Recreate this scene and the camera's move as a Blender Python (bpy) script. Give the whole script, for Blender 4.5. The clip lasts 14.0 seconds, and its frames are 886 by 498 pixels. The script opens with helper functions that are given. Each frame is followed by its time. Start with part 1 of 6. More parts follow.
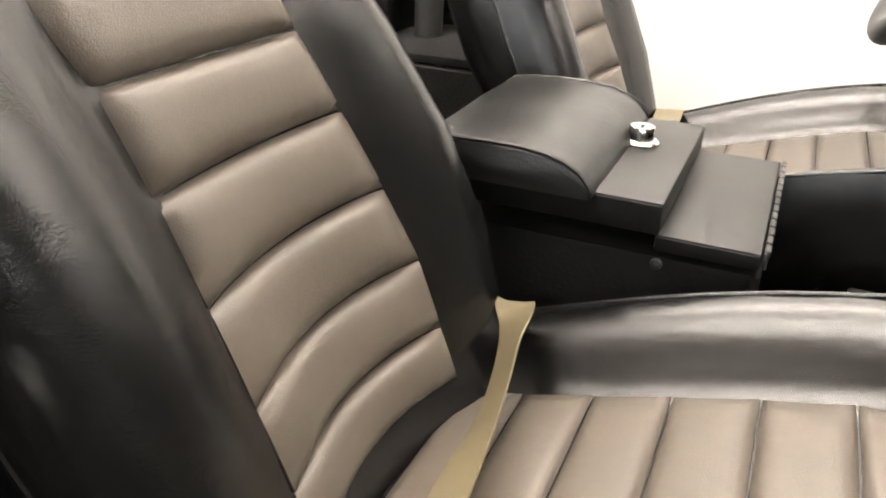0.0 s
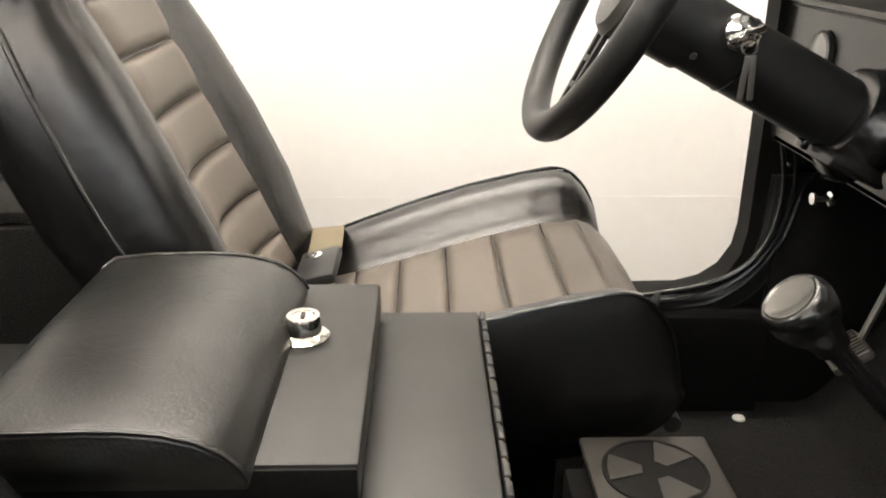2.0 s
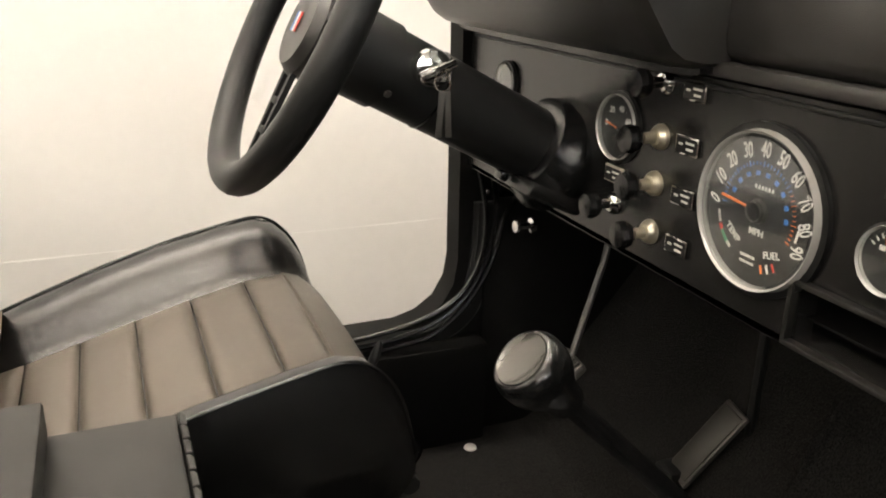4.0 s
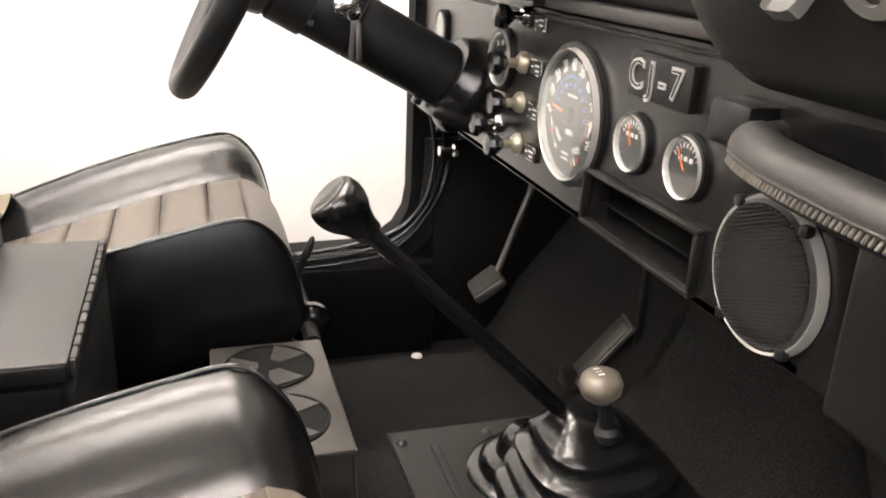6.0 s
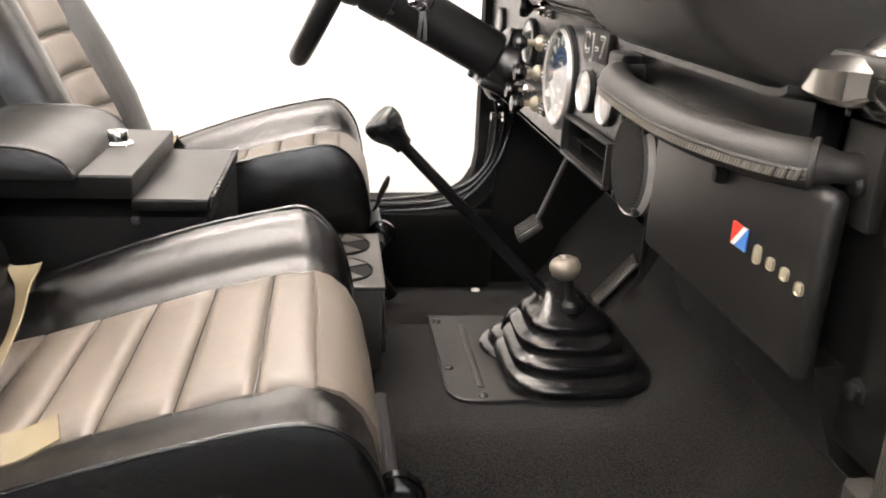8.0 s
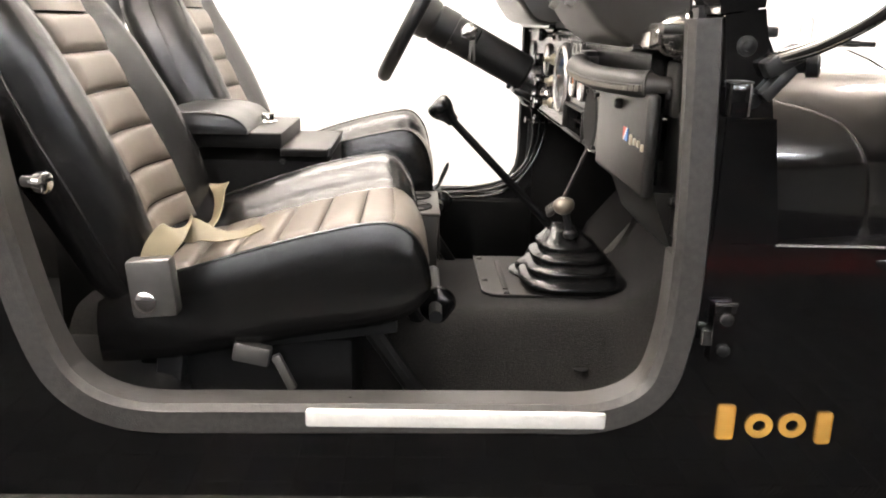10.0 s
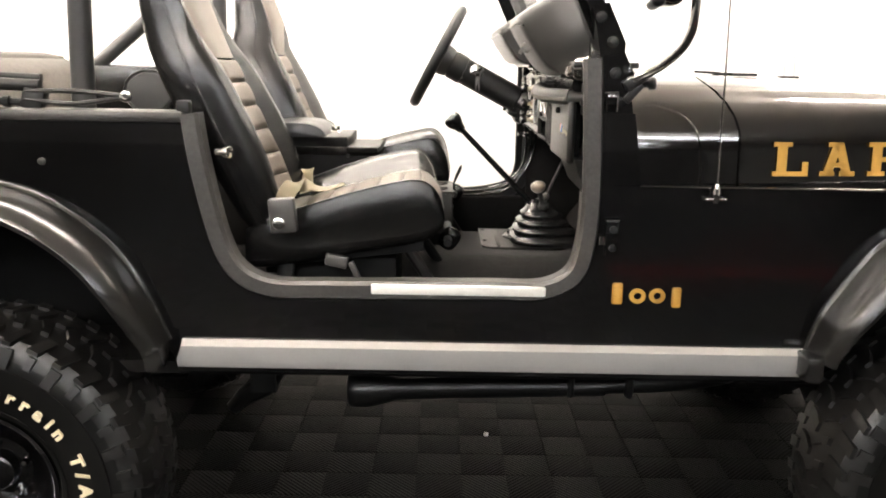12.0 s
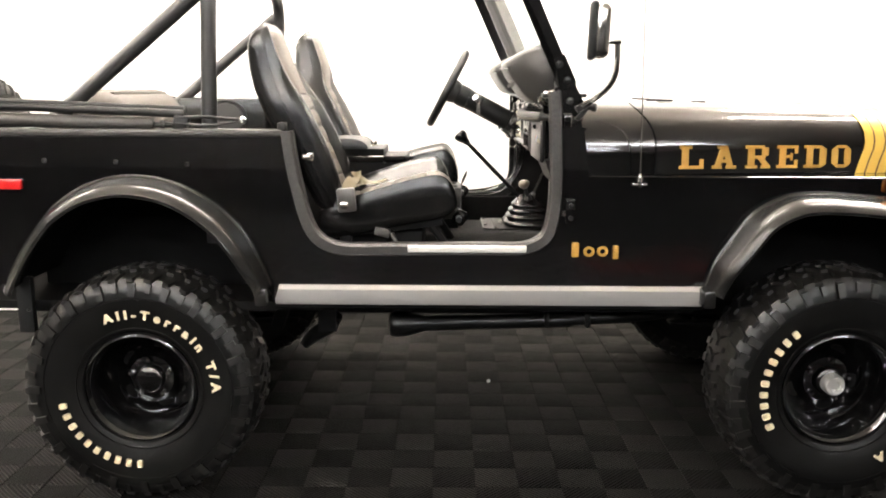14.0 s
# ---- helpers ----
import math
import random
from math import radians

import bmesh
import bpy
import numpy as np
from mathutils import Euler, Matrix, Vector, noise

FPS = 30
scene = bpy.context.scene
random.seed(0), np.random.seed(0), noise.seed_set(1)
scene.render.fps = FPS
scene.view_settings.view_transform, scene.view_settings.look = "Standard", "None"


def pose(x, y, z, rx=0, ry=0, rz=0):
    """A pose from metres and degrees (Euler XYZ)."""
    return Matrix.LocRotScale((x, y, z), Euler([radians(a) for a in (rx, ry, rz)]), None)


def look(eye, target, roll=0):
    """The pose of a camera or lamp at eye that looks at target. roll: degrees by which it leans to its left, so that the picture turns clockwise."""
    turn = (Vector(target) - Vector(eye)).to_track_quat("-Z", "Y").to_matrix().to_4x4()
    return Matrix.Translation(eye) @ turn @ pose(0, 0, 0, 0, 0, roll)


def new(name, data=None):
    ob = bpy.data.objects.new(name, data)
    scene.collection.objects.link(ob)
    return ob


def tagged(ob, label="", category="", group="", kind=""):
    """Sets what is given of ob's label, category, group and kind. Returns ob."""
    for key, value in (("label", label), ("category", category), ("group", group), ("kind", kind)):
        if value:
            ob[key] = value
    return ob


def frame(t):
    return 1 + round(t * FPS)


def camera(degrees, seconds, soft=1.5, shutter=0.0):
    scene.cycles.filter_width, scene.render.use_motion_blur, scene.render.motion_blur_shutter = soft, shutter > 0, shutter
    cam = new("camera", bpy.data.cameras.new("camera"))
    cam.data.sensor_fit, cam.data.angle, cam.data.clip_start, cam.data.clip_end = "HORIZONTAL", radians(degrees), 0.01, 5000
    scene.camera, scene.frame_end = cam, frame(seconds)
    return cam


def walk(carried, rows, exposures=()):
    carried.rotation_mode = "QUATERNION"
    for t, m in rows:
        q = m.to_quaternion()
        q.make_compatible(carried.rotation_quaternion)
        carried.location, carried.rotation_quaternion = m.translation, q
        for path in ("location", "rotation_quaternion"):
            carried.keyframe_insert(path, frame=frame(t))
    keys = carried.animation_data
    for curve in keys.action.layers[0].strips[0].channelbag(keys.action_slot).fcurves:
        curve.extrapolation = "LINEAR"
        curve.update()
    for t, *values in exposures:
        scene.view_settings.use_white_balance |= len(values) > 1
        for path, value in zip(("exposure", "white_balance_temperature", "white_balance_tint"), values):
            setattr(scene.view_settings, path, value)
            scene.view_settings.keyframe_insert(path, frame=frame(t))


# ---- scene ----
cam = camera(56.7, 14.0, soft=1.9)
PATH = [
    (0, (0.881, -0.091, 1.445), (0.185, 1.571, 0.575), 2.2),
    (0.5, (0.885, -0.032, 1.457), (0.267, 1.701, 0.673), 0.1),
    (1, (0.891, 0.049, 1.458), (0.367, 1.821, 0.694), -0.1),
    (1.5, (0.865, 0.124, 1.462), (0.573, 1.954, 0.711), -0.2),
    (2, (0.838, 0.202, 1.472), (0.884, 2.062, 0.74), 0.3),
    (2.5, (0.835, 0.257, 1.473), (1.192, 2.098, 0.778), 0.8),
    (3, (0.846, 0.286, 1.482), (1.377, 2.093, 0.808), 0.9),
    (3.5, (0.854, 0.301, 1.478), (1.507, 2.073, 0.821), 1.3),
    (4, (0.863, 0.302, 1.475), (1.587, 2.042, 0.806), 1.3),
    (4.2, (0.863, 0.291, 1.471), (1.622, 2.017, 0.804), 1.3),
    (6.3, (1.017, -0.023, 1.439), (1.526, 1.78, 0.738), 2.7),
    (6.5, (1.028, -0.052, 1.44), (1.502, 1.759, 0.737), 2.7),
    (7, (1.026, -0.164, 1.444), (1.444, 1.662, 0.744), 2.6),
    (7.5, (1.018, -0.281, 1.449), (1.393, 1.558, 0.758), 2.5),
    (8, (1.047, -0.4, 1.438), (1.306, 1.465, 0.765), 2.8),
    (8.5, (1.076, -0.535, 1.419), (1.22, 1.351, 0.767), 2.9),
    (9, (1.066, -0.677, 1.41), (1.171, 1.223, 0.794), 2.3),
    (9.2, (1.056, -0.746, 1.403), (1.158, 1.159, 0.802), 2.2),
    (11.3, (1.101, -1.522, 1.381), (1.11, 0.426, 0.928), 1.1),
    (11.5, (1.106, -1.623, 1.38), (1.114, 0.326, 0.932), 1.2),
    (12, (1.085, -1.841, 1.38), (1.088, 0.11, 0.942), 1.0),
    (12.5, (1.076, -2.054, 1.379), (1.074, -0.102, 0.945), 0.7),
    (13, (1.078, -2.29, 1.382), (1.074, -0.338, 0.948), 1.0),
    (13.5, (1.044, -2.513, 1.399), (1.044, -0.557, 0.981), 0.7),
    (14, (1.05, -2.753, 1.404), (1.045, -0.789, 1.022), 0.3),
]
EXPOSURES = [(0, 0.14, 6850, 14), (1.0, 0.02, 6800, 14), (1.5, 0.03, 6800, 14), (2.0, -0.22, 6850, 12), (2.6, -0.69, 7150, 12), (4.2, -0.57, 7150, 12), (6.3, 0.27, 6700, 16), (8.0, 0.38, 6700, 16), (9.2, 0.5, 6700, 16), (11.3, 0.35, 6900, 14), (14, 0.43, 6950, 14)]
walk(cam, [(t, look(eye, target, roll)) for t, eye, target, roll in PATH], EXPOSURES)

# ---- world: a closed showroom, lit by its ceiling tubes alone ----
world = bpy.data.worlds.new("world")
scene.world = world
world.use_nodes = True
world.node_tree.nodes["Background"].inputs[0].default_value = (0.8, 0.78, 0.74, 1)
world.node_tree.nodes["Background"].inputs[1].default_value = 0.01
TUBE_POWER = 132.0

# ---- sizes of the vehicle ----
WIDE, MID = 1.52, 0.76          # tub width; passenger side is y = 0
FLOOR, RAIL, SEAM = 0.68, 1.25, 1.12
DASH = 1.39
AXLE_R, AXLE_F, HUB_Z = 0.02, 2.39, 0.403


# ---- materials ----
def material(name, colour, rough=0.5, metal=0.0, scale=60.0, vary=0.12, bump=0.0, bump_scale=None, stain=0.0, coat=0.0,
             spec=0.5, rough_vary=0.06, emit=0.0, sheen=0.0, contrast=1.0, crease=0.0, wave=0.0):
    m = bpy.data.materials.new(name)
    m.use_nodes = True
    nt = m.node_tree
    b = nt.nodes["Principled BSDF"]
    tc = nt.nodes.new("ShaderNodeTexCoord")
    n1 = nt.nodes.new("ShaderNodeTexNoise")
    n1.inputs["Scale"].default_value, n1.inputs["Detail"].default_value = scale, 5
    n2 = nt.nodes.new("ShaderNodeTexNoise")
    n2.inputs["Scale"].default_value, n2.inputs["Detail"].default_value = 4.0, 4
    for n in (n1, n2):
        nt.links.new(tc.outputs["Object"], n.inputs["Vector"])
    mix = nt.nodes.new("ShaderNodeMix")
    mix.data_type = "RGBA"
    mix.inputs["A"].default_value = (*[c * (1 - vary) for c in colour], 1)
    mix.inputs["B"].default_value = (*[min(1, c * (1 + vary)) for c in colour], 1)
    fac = n1.outputs["Fac"]
    if contrast > 1:
        lift = nt.nodes.new("ShaderNodeMapRange")
        lift.inputs["From Min"].default_value, lift.inputs["From Max"].default_value = 0.5 - 0.5 / contrast, 0.5 + 0.5 / contrast
        nt.links.new(fac, lift.inputs["Value"])
        fac = lift.outputs["Result"]
    nt.links.new(fac, mix.inputs["Factor"])
    last = mix.outputs["Result"]
    if stain:
        mul = nt.nodes.new("ShaderNodeMix")
        mul.data_type = "RGBA"
        mul.blend_type = "MULTIPLY"
        ramp = nt.nodes.new("ShaderNodeMapRange")
        ramp.inputs["From Min"].default_value, ramp.inputs["From Max"].default_value = 0.35, 0.65
        ramp.inputs["To Min"].default_value, ramp.inputs["To Max"].default_value = stain, 0.0
        nt.links.new(n2.outputs["Fac"], ramp.inputs["Value"])
        nt.links.new(ramp.outputs["Result"], mul.inputs["Factor"])
        nt.links.new(last, mul.inputs["A"])
        mul.inputs["B"].default_value = (0.45, 0.42, 0.38, 1)
        last = mul.outputs["Result"]
    nt.links.new(last, b.inputs["Base Color"])
    rr = nt.nodes.new("ShaderNodeMapRange")
    rr.inputs["To Min"].default_value, rr.inputs["To Max"].default_value = max(0.02, rough - rough_vary), min(1, rough + rough_vary)
    nt.links.new(n2.outputs["Fac"], rr.inputs["Value"])
    nt.links.new(rr.outputs["Result"], b.inputs["Roughness"])
    b.inputs["Metallic"].default_value = metal
    b.inputs["Specular IOR Level"].default_value = spec
    b.inputs["Coat Weight"].default_value = coat
    b.inputs["Coat Roughness"].default_value = 0.03
    if sheen:
        b.inputs["Sheen Weight"].default_value = sheen
    if bump:
        bn = nt.nodes.new("ShaderNodeBump")
        bn.inputs["Strength"].default_value = bump
        bn.inputs["Distance"].default_value = 0.002
        src = n1
        if bump_scale:
            src = nt.nodes.new("ShaderNodeTexNoise")
            src.inputs["Scale"].default_value, src.inputs["Detail"].default_value = bump_scale, 3
            nt.links.new(tc.outputs["Object"], src.inputs["Vector"])
        nt.links.new(src.outputs["Fac"], bn.inputs["Height"])
        nt.links.new(bn.outputs["Normal"], b.inputs["Normal"])
        for deep, sc, twist in ((crease, 38.0, 1.6), (wave, 3.2, 0.0)):      # leather creases, or the slow waviness of pressed sheet metal
            if deep:
                cn = nt.nodes.new("ShaderNodeTexNoise")
                cn.inputs["Scale"].default_value, cn.inputs["Detail"].default_value, cn.inputs["Distortion"].default_value = sc, 3 if twist else 1, twist
                nt.links.new(tc.outputs["Object"], cn.inputs["Vector"])
                cb = nt.nodes.new("ShaderNodeBump")
                cb.inputs["Strength"].default_value, cb.inputs["Distance"].default_value = 1.0, deep
                nt.links.new(cn.outputs["Fac"], cb.inputs["Height"])
                nt.links.new(cb.outputs["Normal"], bn.inputs["Normal"])
    if emit:
        b.inputs["Emission Color"].default_value = (1.0, 0.97, 0.92, 1)
        b.inputs["Emission Strength"].default_value = emit
    return m


PAINT = material("black gloss paint", (0.0028, 0.0027, 0.0027), 0.06, 0, 8, 0.1, 0.04, 500, coat=1.0, rough_vary=0.03, wave=0.008)
VINYL = material("black seat vinyl", (0.0055, 0.0053, 0.0051), 0.23, 0, 300, 0.15, 0.13, 700, spec=0.5, rough_vary=0.04, crease=0.0004)
ARMV = material("dull black armrest vinyl", (0.005, 0.0049, 0.0045), 0.3, 0, 300, 0.15, 0.15, 420, spec=0.36, rough_vary=0.05, crease=0.0004)
PIPE = material("sooty exhaust steel", (0.0045, 0.0044, 0.0042), 0.33, 0, 60, 0.3, 0.1, 200, spec=0.35)
TAN = material("taupe seat vinyl", (0.094, 0.0786, 0.0632), 0.42, 0, 120, 0.07, 0.2, 800, stain=0.22, contrast=1.8, spec=0.4, crease=0.0002)
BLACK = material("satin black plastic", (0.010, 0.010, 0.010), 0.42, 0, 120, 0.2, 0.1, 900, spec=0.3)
DASHM = material("textured black metal", (0.009, 0.0088, 0.0085), 0.22, 0, 200, 0.2, 0.1, 1200, spec=0.5)
GLOVE = material("grained grey-black panel", (0.0095, 0.009, 0.0083), 0.33, 0, 260, 0.2, 0.2, 900, spec=0.42)
PAD = material("soft black dash padding", (0.021, 0.0201, 0.0189), 0.33, 0, 300, 0.15, 0.2, 900, spec=0.45)
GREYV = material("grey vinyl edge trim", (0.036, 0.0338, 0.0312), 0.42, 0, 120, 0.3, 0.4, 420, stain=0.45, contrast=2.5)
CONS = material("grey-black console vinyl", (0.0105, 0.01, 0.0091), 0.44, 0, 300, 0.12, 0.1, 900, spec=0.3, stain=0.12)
FLARE = material("worn black flare plastic", (0.013, 0.0125, 0.0118), 0.21, 0, 90, 0.2, 0.06, 500, stain=0.1, rough_vary=0.08)
CARPET = material("dark carpet", (0.0105, 0.0099, 0.0091), 0.95, 0, 380, 0.95, 1.0, 420, stain=0.35, spec=0.1, sheen=0.05, contrast=3.0)
TREAD = material("dusty tread rubber", (0.0075, 0.007, 0.0064), 0.45, 0, 70, 0.3, 0.2, 300, stain=0.3)
RUBBER = material("tyre rubber", (0.0045, 0.0044, 0.0042), 0.36, 0, 150, 0.25, 0.2, 300, stain=0.25, spec=0.3)
BOOT = material("glossy rubber boot", (0.0055, 0.0055, 0.0055), 0.2, 0, 100, 0.2, 0.1, 300)
SILVER = material("brushed silver strip", (0.6, 0.585, 0.56), 0.3, 0.55, 200, 0.06, 0.05, 700)
STEEL = material("worn sill steel", (0.88, 0.86, 0.8), 0.4, 0.25, 80, 0.12, 0.1, 300, stain=0.3)
PLATEM = material("bare grey sheet metal", (0.038, 0.035, 0.0307), 0.42, 0.3, 70, 0.12, 0.05, 300, stain=0.25)
PLATED = material("dusty black plate", (0.017, 0.016, 0.0146), 0.55, 0, 150, 0.25, 0.15, 500, stain=0.2, spec=0.3)
CAPM = material("polished dark cap", (0.06, 0.057, 0.052), 0.2, 0.6, 60, 0.1, spec=0.8)
CLOTH = material("brown-grey folded cloth", (0.052, 0.044, 0.036), 0.55, 0, 60, 0.25, 0.4, 120, stain=0.3, contrast=2.0)
BARM = material("dark grey bar paint", (0.03, 0.0295, 0.029), 0.38, 0, 90, 0.15, 0.1, 400, stain=0.15)
SATIN = material("satin chrome", (0.5, 0.485, 0.455), 0.16, 1.0, 60, 0.06)
GRIP = material("worn grip leather", (0.026, 0.0243, 0.022), 0.5, 0, 200, 0.2, 0.15, 600, stain=0.15)
CHROME = material("chrome", (0.85, 0.84, 0.82), 0.08, 1.0, 60, 0.03)
BEZEL = material("bright worn bezel", (0.72, 0.7, 0.66), 0.22, 0.55, 60, 0.06)
BRASS = material("yellowed collar", (0.55, 0.5, 0.38), 0.3, 0.7, 60, 0.1)
GOLD = material("gold decal", (0.54, 0.3, 0.065), 0.4, 0.15, 80, 0.12)
GOLDE = material("gold stripe decal", (0.8, 0.5, 0.1), 0.3, 0.05, 60, 0.06)
BROWN = material("brown decal edge", (0.12, 0.05, 0.02), 0.4)
WHITE = material("white marking", (0.75, 0.73, 0.68), 0.5)
STITCH = material("waxed grey thread", (0.17, 0.157, 0.134), 0.5)
PALE = material("faded grey print", (0.16, 0.155, 0.145), 0.5)
CREAM = material("cream raised letter", (0.78, 0.66, 0.45), 0.6, 0, 90, 0.15, stain=0.2)
RED = material("red marking", (0.6, 0.05, 0.03), 0.4)
REDL = material("red lens", (0.55, 0.02, 0.02), 0.15, coat=0.5)
ORANGE = material("orange needle", (0.9, 0.2, 0.04), 0.4)
AMBER = material("amber lens", (0.8, 0.25, 0.03), 0.15, coat=0.5)
BLUE = material("blue marking", (0.05, 0.2, 0.55), 0.4)
GREEN = material("green marking", (0.05, 0.3, 0.15), 0.4)
BELT = material("tan webbing", (0.115, 0.092, 0.048), 0.6, 0, 900, 0.25, 0.3, 1500)
DIAL = material("dial face", (0.02, 0.02, 0.02), 0.5)
OLIVE = material("worn olive knob", (0.13, 0.11, 0.085), 0.3, 0.2, 60, 0.25)
GREYM = material("bare grey bracket", (0.085, 0.081, 0.076), 0.4, 0.5, 70, 0.2, stain=0.2)
BEIGE = material("pale vinyl label strip", (0.5, 0.45, 0.36), 0.5)
SPEAK = material("speaker cloth", (0.03, 0.03, 0.03), 0.8, 0, 900, 0.4, 0.5, 1500)
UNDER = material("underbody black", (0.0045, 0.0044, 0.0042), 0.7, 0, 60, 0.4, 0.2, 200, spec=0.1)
MIRROR = material("mirror silver", (0.92, 0.92, 0.92), 0.02, 1.0, 10, 0.01, rough_vary=0.0)
WALLM = material("off-white painted wall", (0.84, 0.82, 0.78), 0.6, 0, 30, 0.03, 0.08, 200)
WALLLOW = material("off-white lower wall", (0.828, 0.808, 0.768), 0.5, 0, 30, 0.03, 0.05, 200)
CEIL = material("pale ceiling", (0.8, 0.745, 0.68), 0.8, 0, 30, 0.03)
COOL_TUBE = material("lit daylight tube", (0.88, 0.9, 0.92), 0.4, emit=TUBE_POWER * 0.75)
COOL_TUBE.node_tree.nodes["Principled BSDF"].inputs["Emission Color"].default_value = (0.87, 0.94, 1.0, 1)
TUBE = material("lit tube", (0.9, 0.9, 0.88), 0.4, emit=TUBE_POWER)
DARKWALL = material("dark grey wall", (0.07, 0.068, 0.066), 0.7, 0, 20, 0.1, stain=0.2)
GREYWALL = material("grey painted wall", (0.3, 0.29, 0.275), 0.6, 0, 20, 0.06)
HOUSING = material("white lamp housing", (0.8, 0.8, 0.78), 0.4)


def rib_material(name, colour, turn):
    m = material(name, colour, 0.68, 0, 300, 0.25, stain=0.4, spec=0.08)
    nt = m.node_tree
    tc = nt.nodes.new("ShaderNodeTexCoord")
    mp = nt.nodes.new("ShaderNodeMapping")
    mp.inputs["Rotation"].default_value[2] = radians(turn)
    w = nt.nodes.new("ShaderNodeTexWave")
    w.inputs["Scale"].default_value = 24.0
    b = nt.nodes.new("ShaderNodeBump")
    b.inputs["Strength"].default_value, b.inputs["Distance"].default_value = 0.9, 0.004
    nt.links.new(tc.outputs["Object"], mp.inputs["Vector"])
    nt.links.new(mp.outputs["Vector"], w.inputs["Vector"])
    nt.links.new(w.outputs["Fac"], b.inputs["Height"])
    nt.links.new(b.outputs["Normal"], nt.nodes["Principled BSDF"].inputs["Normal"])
    ridge = nt.nodes.new("ShaderNodeMapRange")          # pale ridges and dark grooves: the ribs' light and shade mixed into the colour
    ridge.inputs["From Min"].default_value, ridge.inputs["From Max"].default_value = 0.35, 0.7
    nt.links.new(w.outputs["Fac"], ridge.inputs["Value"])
    rib_shade = nt.nodes.new("ShaderNodeMix")
    rib_shade.data_type = "RGBA"
    rib_shade.inputs["A"].default_value = (*[c * 0.06 for c in colour], 1)
    nt.links.new(ridge.outputs["Result"], rib_shade.inputs["Factor"])
    nt.links.new(nt.nodes["Principled BSDF"].inputs["Base Color"].links[0].from_socket, rib_shade.inputs["B"])
    nt.links.new(rib_shade.outputs["Result"], nt.nodes["Principled BSDF"].inputs["Base Color"])
    return m


# the grey tile's paler base also paints in its ribs catching light
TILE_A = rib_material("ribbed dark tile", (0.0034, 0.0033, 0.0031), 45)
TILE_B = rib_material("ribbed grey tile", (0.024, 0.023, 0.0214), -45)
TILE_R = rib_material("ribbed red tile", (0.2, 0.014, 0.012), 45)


def glass_material(name="clear glass", ior=1.45, rough=0.01):
    m = bpy.data.materials.new(name)
    m.use_nodes = True
    b = m.node_tree.nodes["Principled BSDF"]
    b.inputs["Base Color"].default_value = (0.95, 0.97, 0.95, 1)
    b.inputs["Transmission Weight"].default_value = 1.0
    b.inputs["Roughness"].default_value = rough
    b.inputs["IOR"].default_value = ior
    return m


GLASS = glass_material()
DIAL_GLASS = glass_material("dusty dial glass", 1.9, 0.05)


# ---- building helpers ----
PLACED = {}
I4 = Matrix.Identity(4)


def finish(me, angle=35):
    me.polygons.foreach_set("use_smooth", [True] * len(me.polygons))
    me.set_sharp_from_angle(angle=radians(angle))
    return me


def mesh_of(name, bm, mat, angle=35):
    bmesh.ops.recalc_face_normals(bm, faces=bm.faces)
    me = bpy.data.meshes.new(name)
    bm.to_mesh(me)
    bm.free()
    me.materials.append(mat)
    return finish(me, angle)


def place(ob, parent, at):
    PLACED[ob.name] = at
    if parent:
        ob.parent = parent
        ob.matrix_basis = PLACED[parent.name].inverted() @ at
    else:
        ob.matrix_basis = at
    return ob


def thing(name, at, label, category, group="", kind=""):
    """An Empty at the base of a thing."""
    ob = new(name)
    ob.empty_display_size = 0.05
    place(ob, None, Matrix.Translation(at))
    return tagged(ob, label, category, group, kind)


def part(name, bm, mat, parent, label="", at=I4, angle=35):
    """One mesh under a thing or a part; bm is a bmesh or a ready mesh."""
    me = bm if isinstance(bm, bpy.types.Mesh) else mesh_of(name, bm, mat, angle)
    ob = place(new(name, me), parent, at)
    return tagged(ob, label)


def solid(name, bm, mat, label, category="", kind="", group="", angle=35):
    """A thing that is one mesh."""
    ob = place(new(name, mesh_of(name, bm, mat, angle)), None, I4)
    return tagged(ob, label, category, group, kind)


def box(bm, c, s, bevel=0.0, rot=None, seg=2):
    m = Matrix.Translation(c) @ (rot.to_4x4() if rot else I4) @ Matrix.Diagonal((*s, 1))
    vs = bmesh.ops.create_cube(bm, size=1, matrix=m)["verts"]
    if bevel:
        es = list({e for v in vs for e in v.link_edges})
        bmesh.ops.bevel(bm, geom=es, offset=bevel, segments=seg, affect="EDGES", profile=0.5)
    return bm


def boxed(c, s, bevel=0.0, rot=None, seg=2):
    return box(bmesh.new(), c, s, bevel, rot, seg)


def turn(rx=0, ry=0, rz=0):
    return Euler([radians(a) for a in (rx, ry, rz)]).to_matrix()


def spline(pts, n=8, closed=False):
    """A smooth curve through the points."""
    p = [Vector(q) for q in pts]
    out, k = [], len(p)
    for i in range(k if closed else k - 1):
        if closed:
            a, b, c, d = p[(i - 1) % k], p[i], p[(i + 1) % k], p[(i + 2) % k]
        else:
            a, b, c, d = p[max(i - 1, 0)], p[i], p[i + 1], p[min(i + 2, k - 1)]
        for j in range(n):
            t = j / n
            out.append(0.5 * (2 * b + (c - a) * t + (2 * a - 5 * b + 4 * c - d) * t * t + (3 * b - a - 3 * c + d) * t ** 3))
    if not closed:
        out.append(p[-1])
    return out


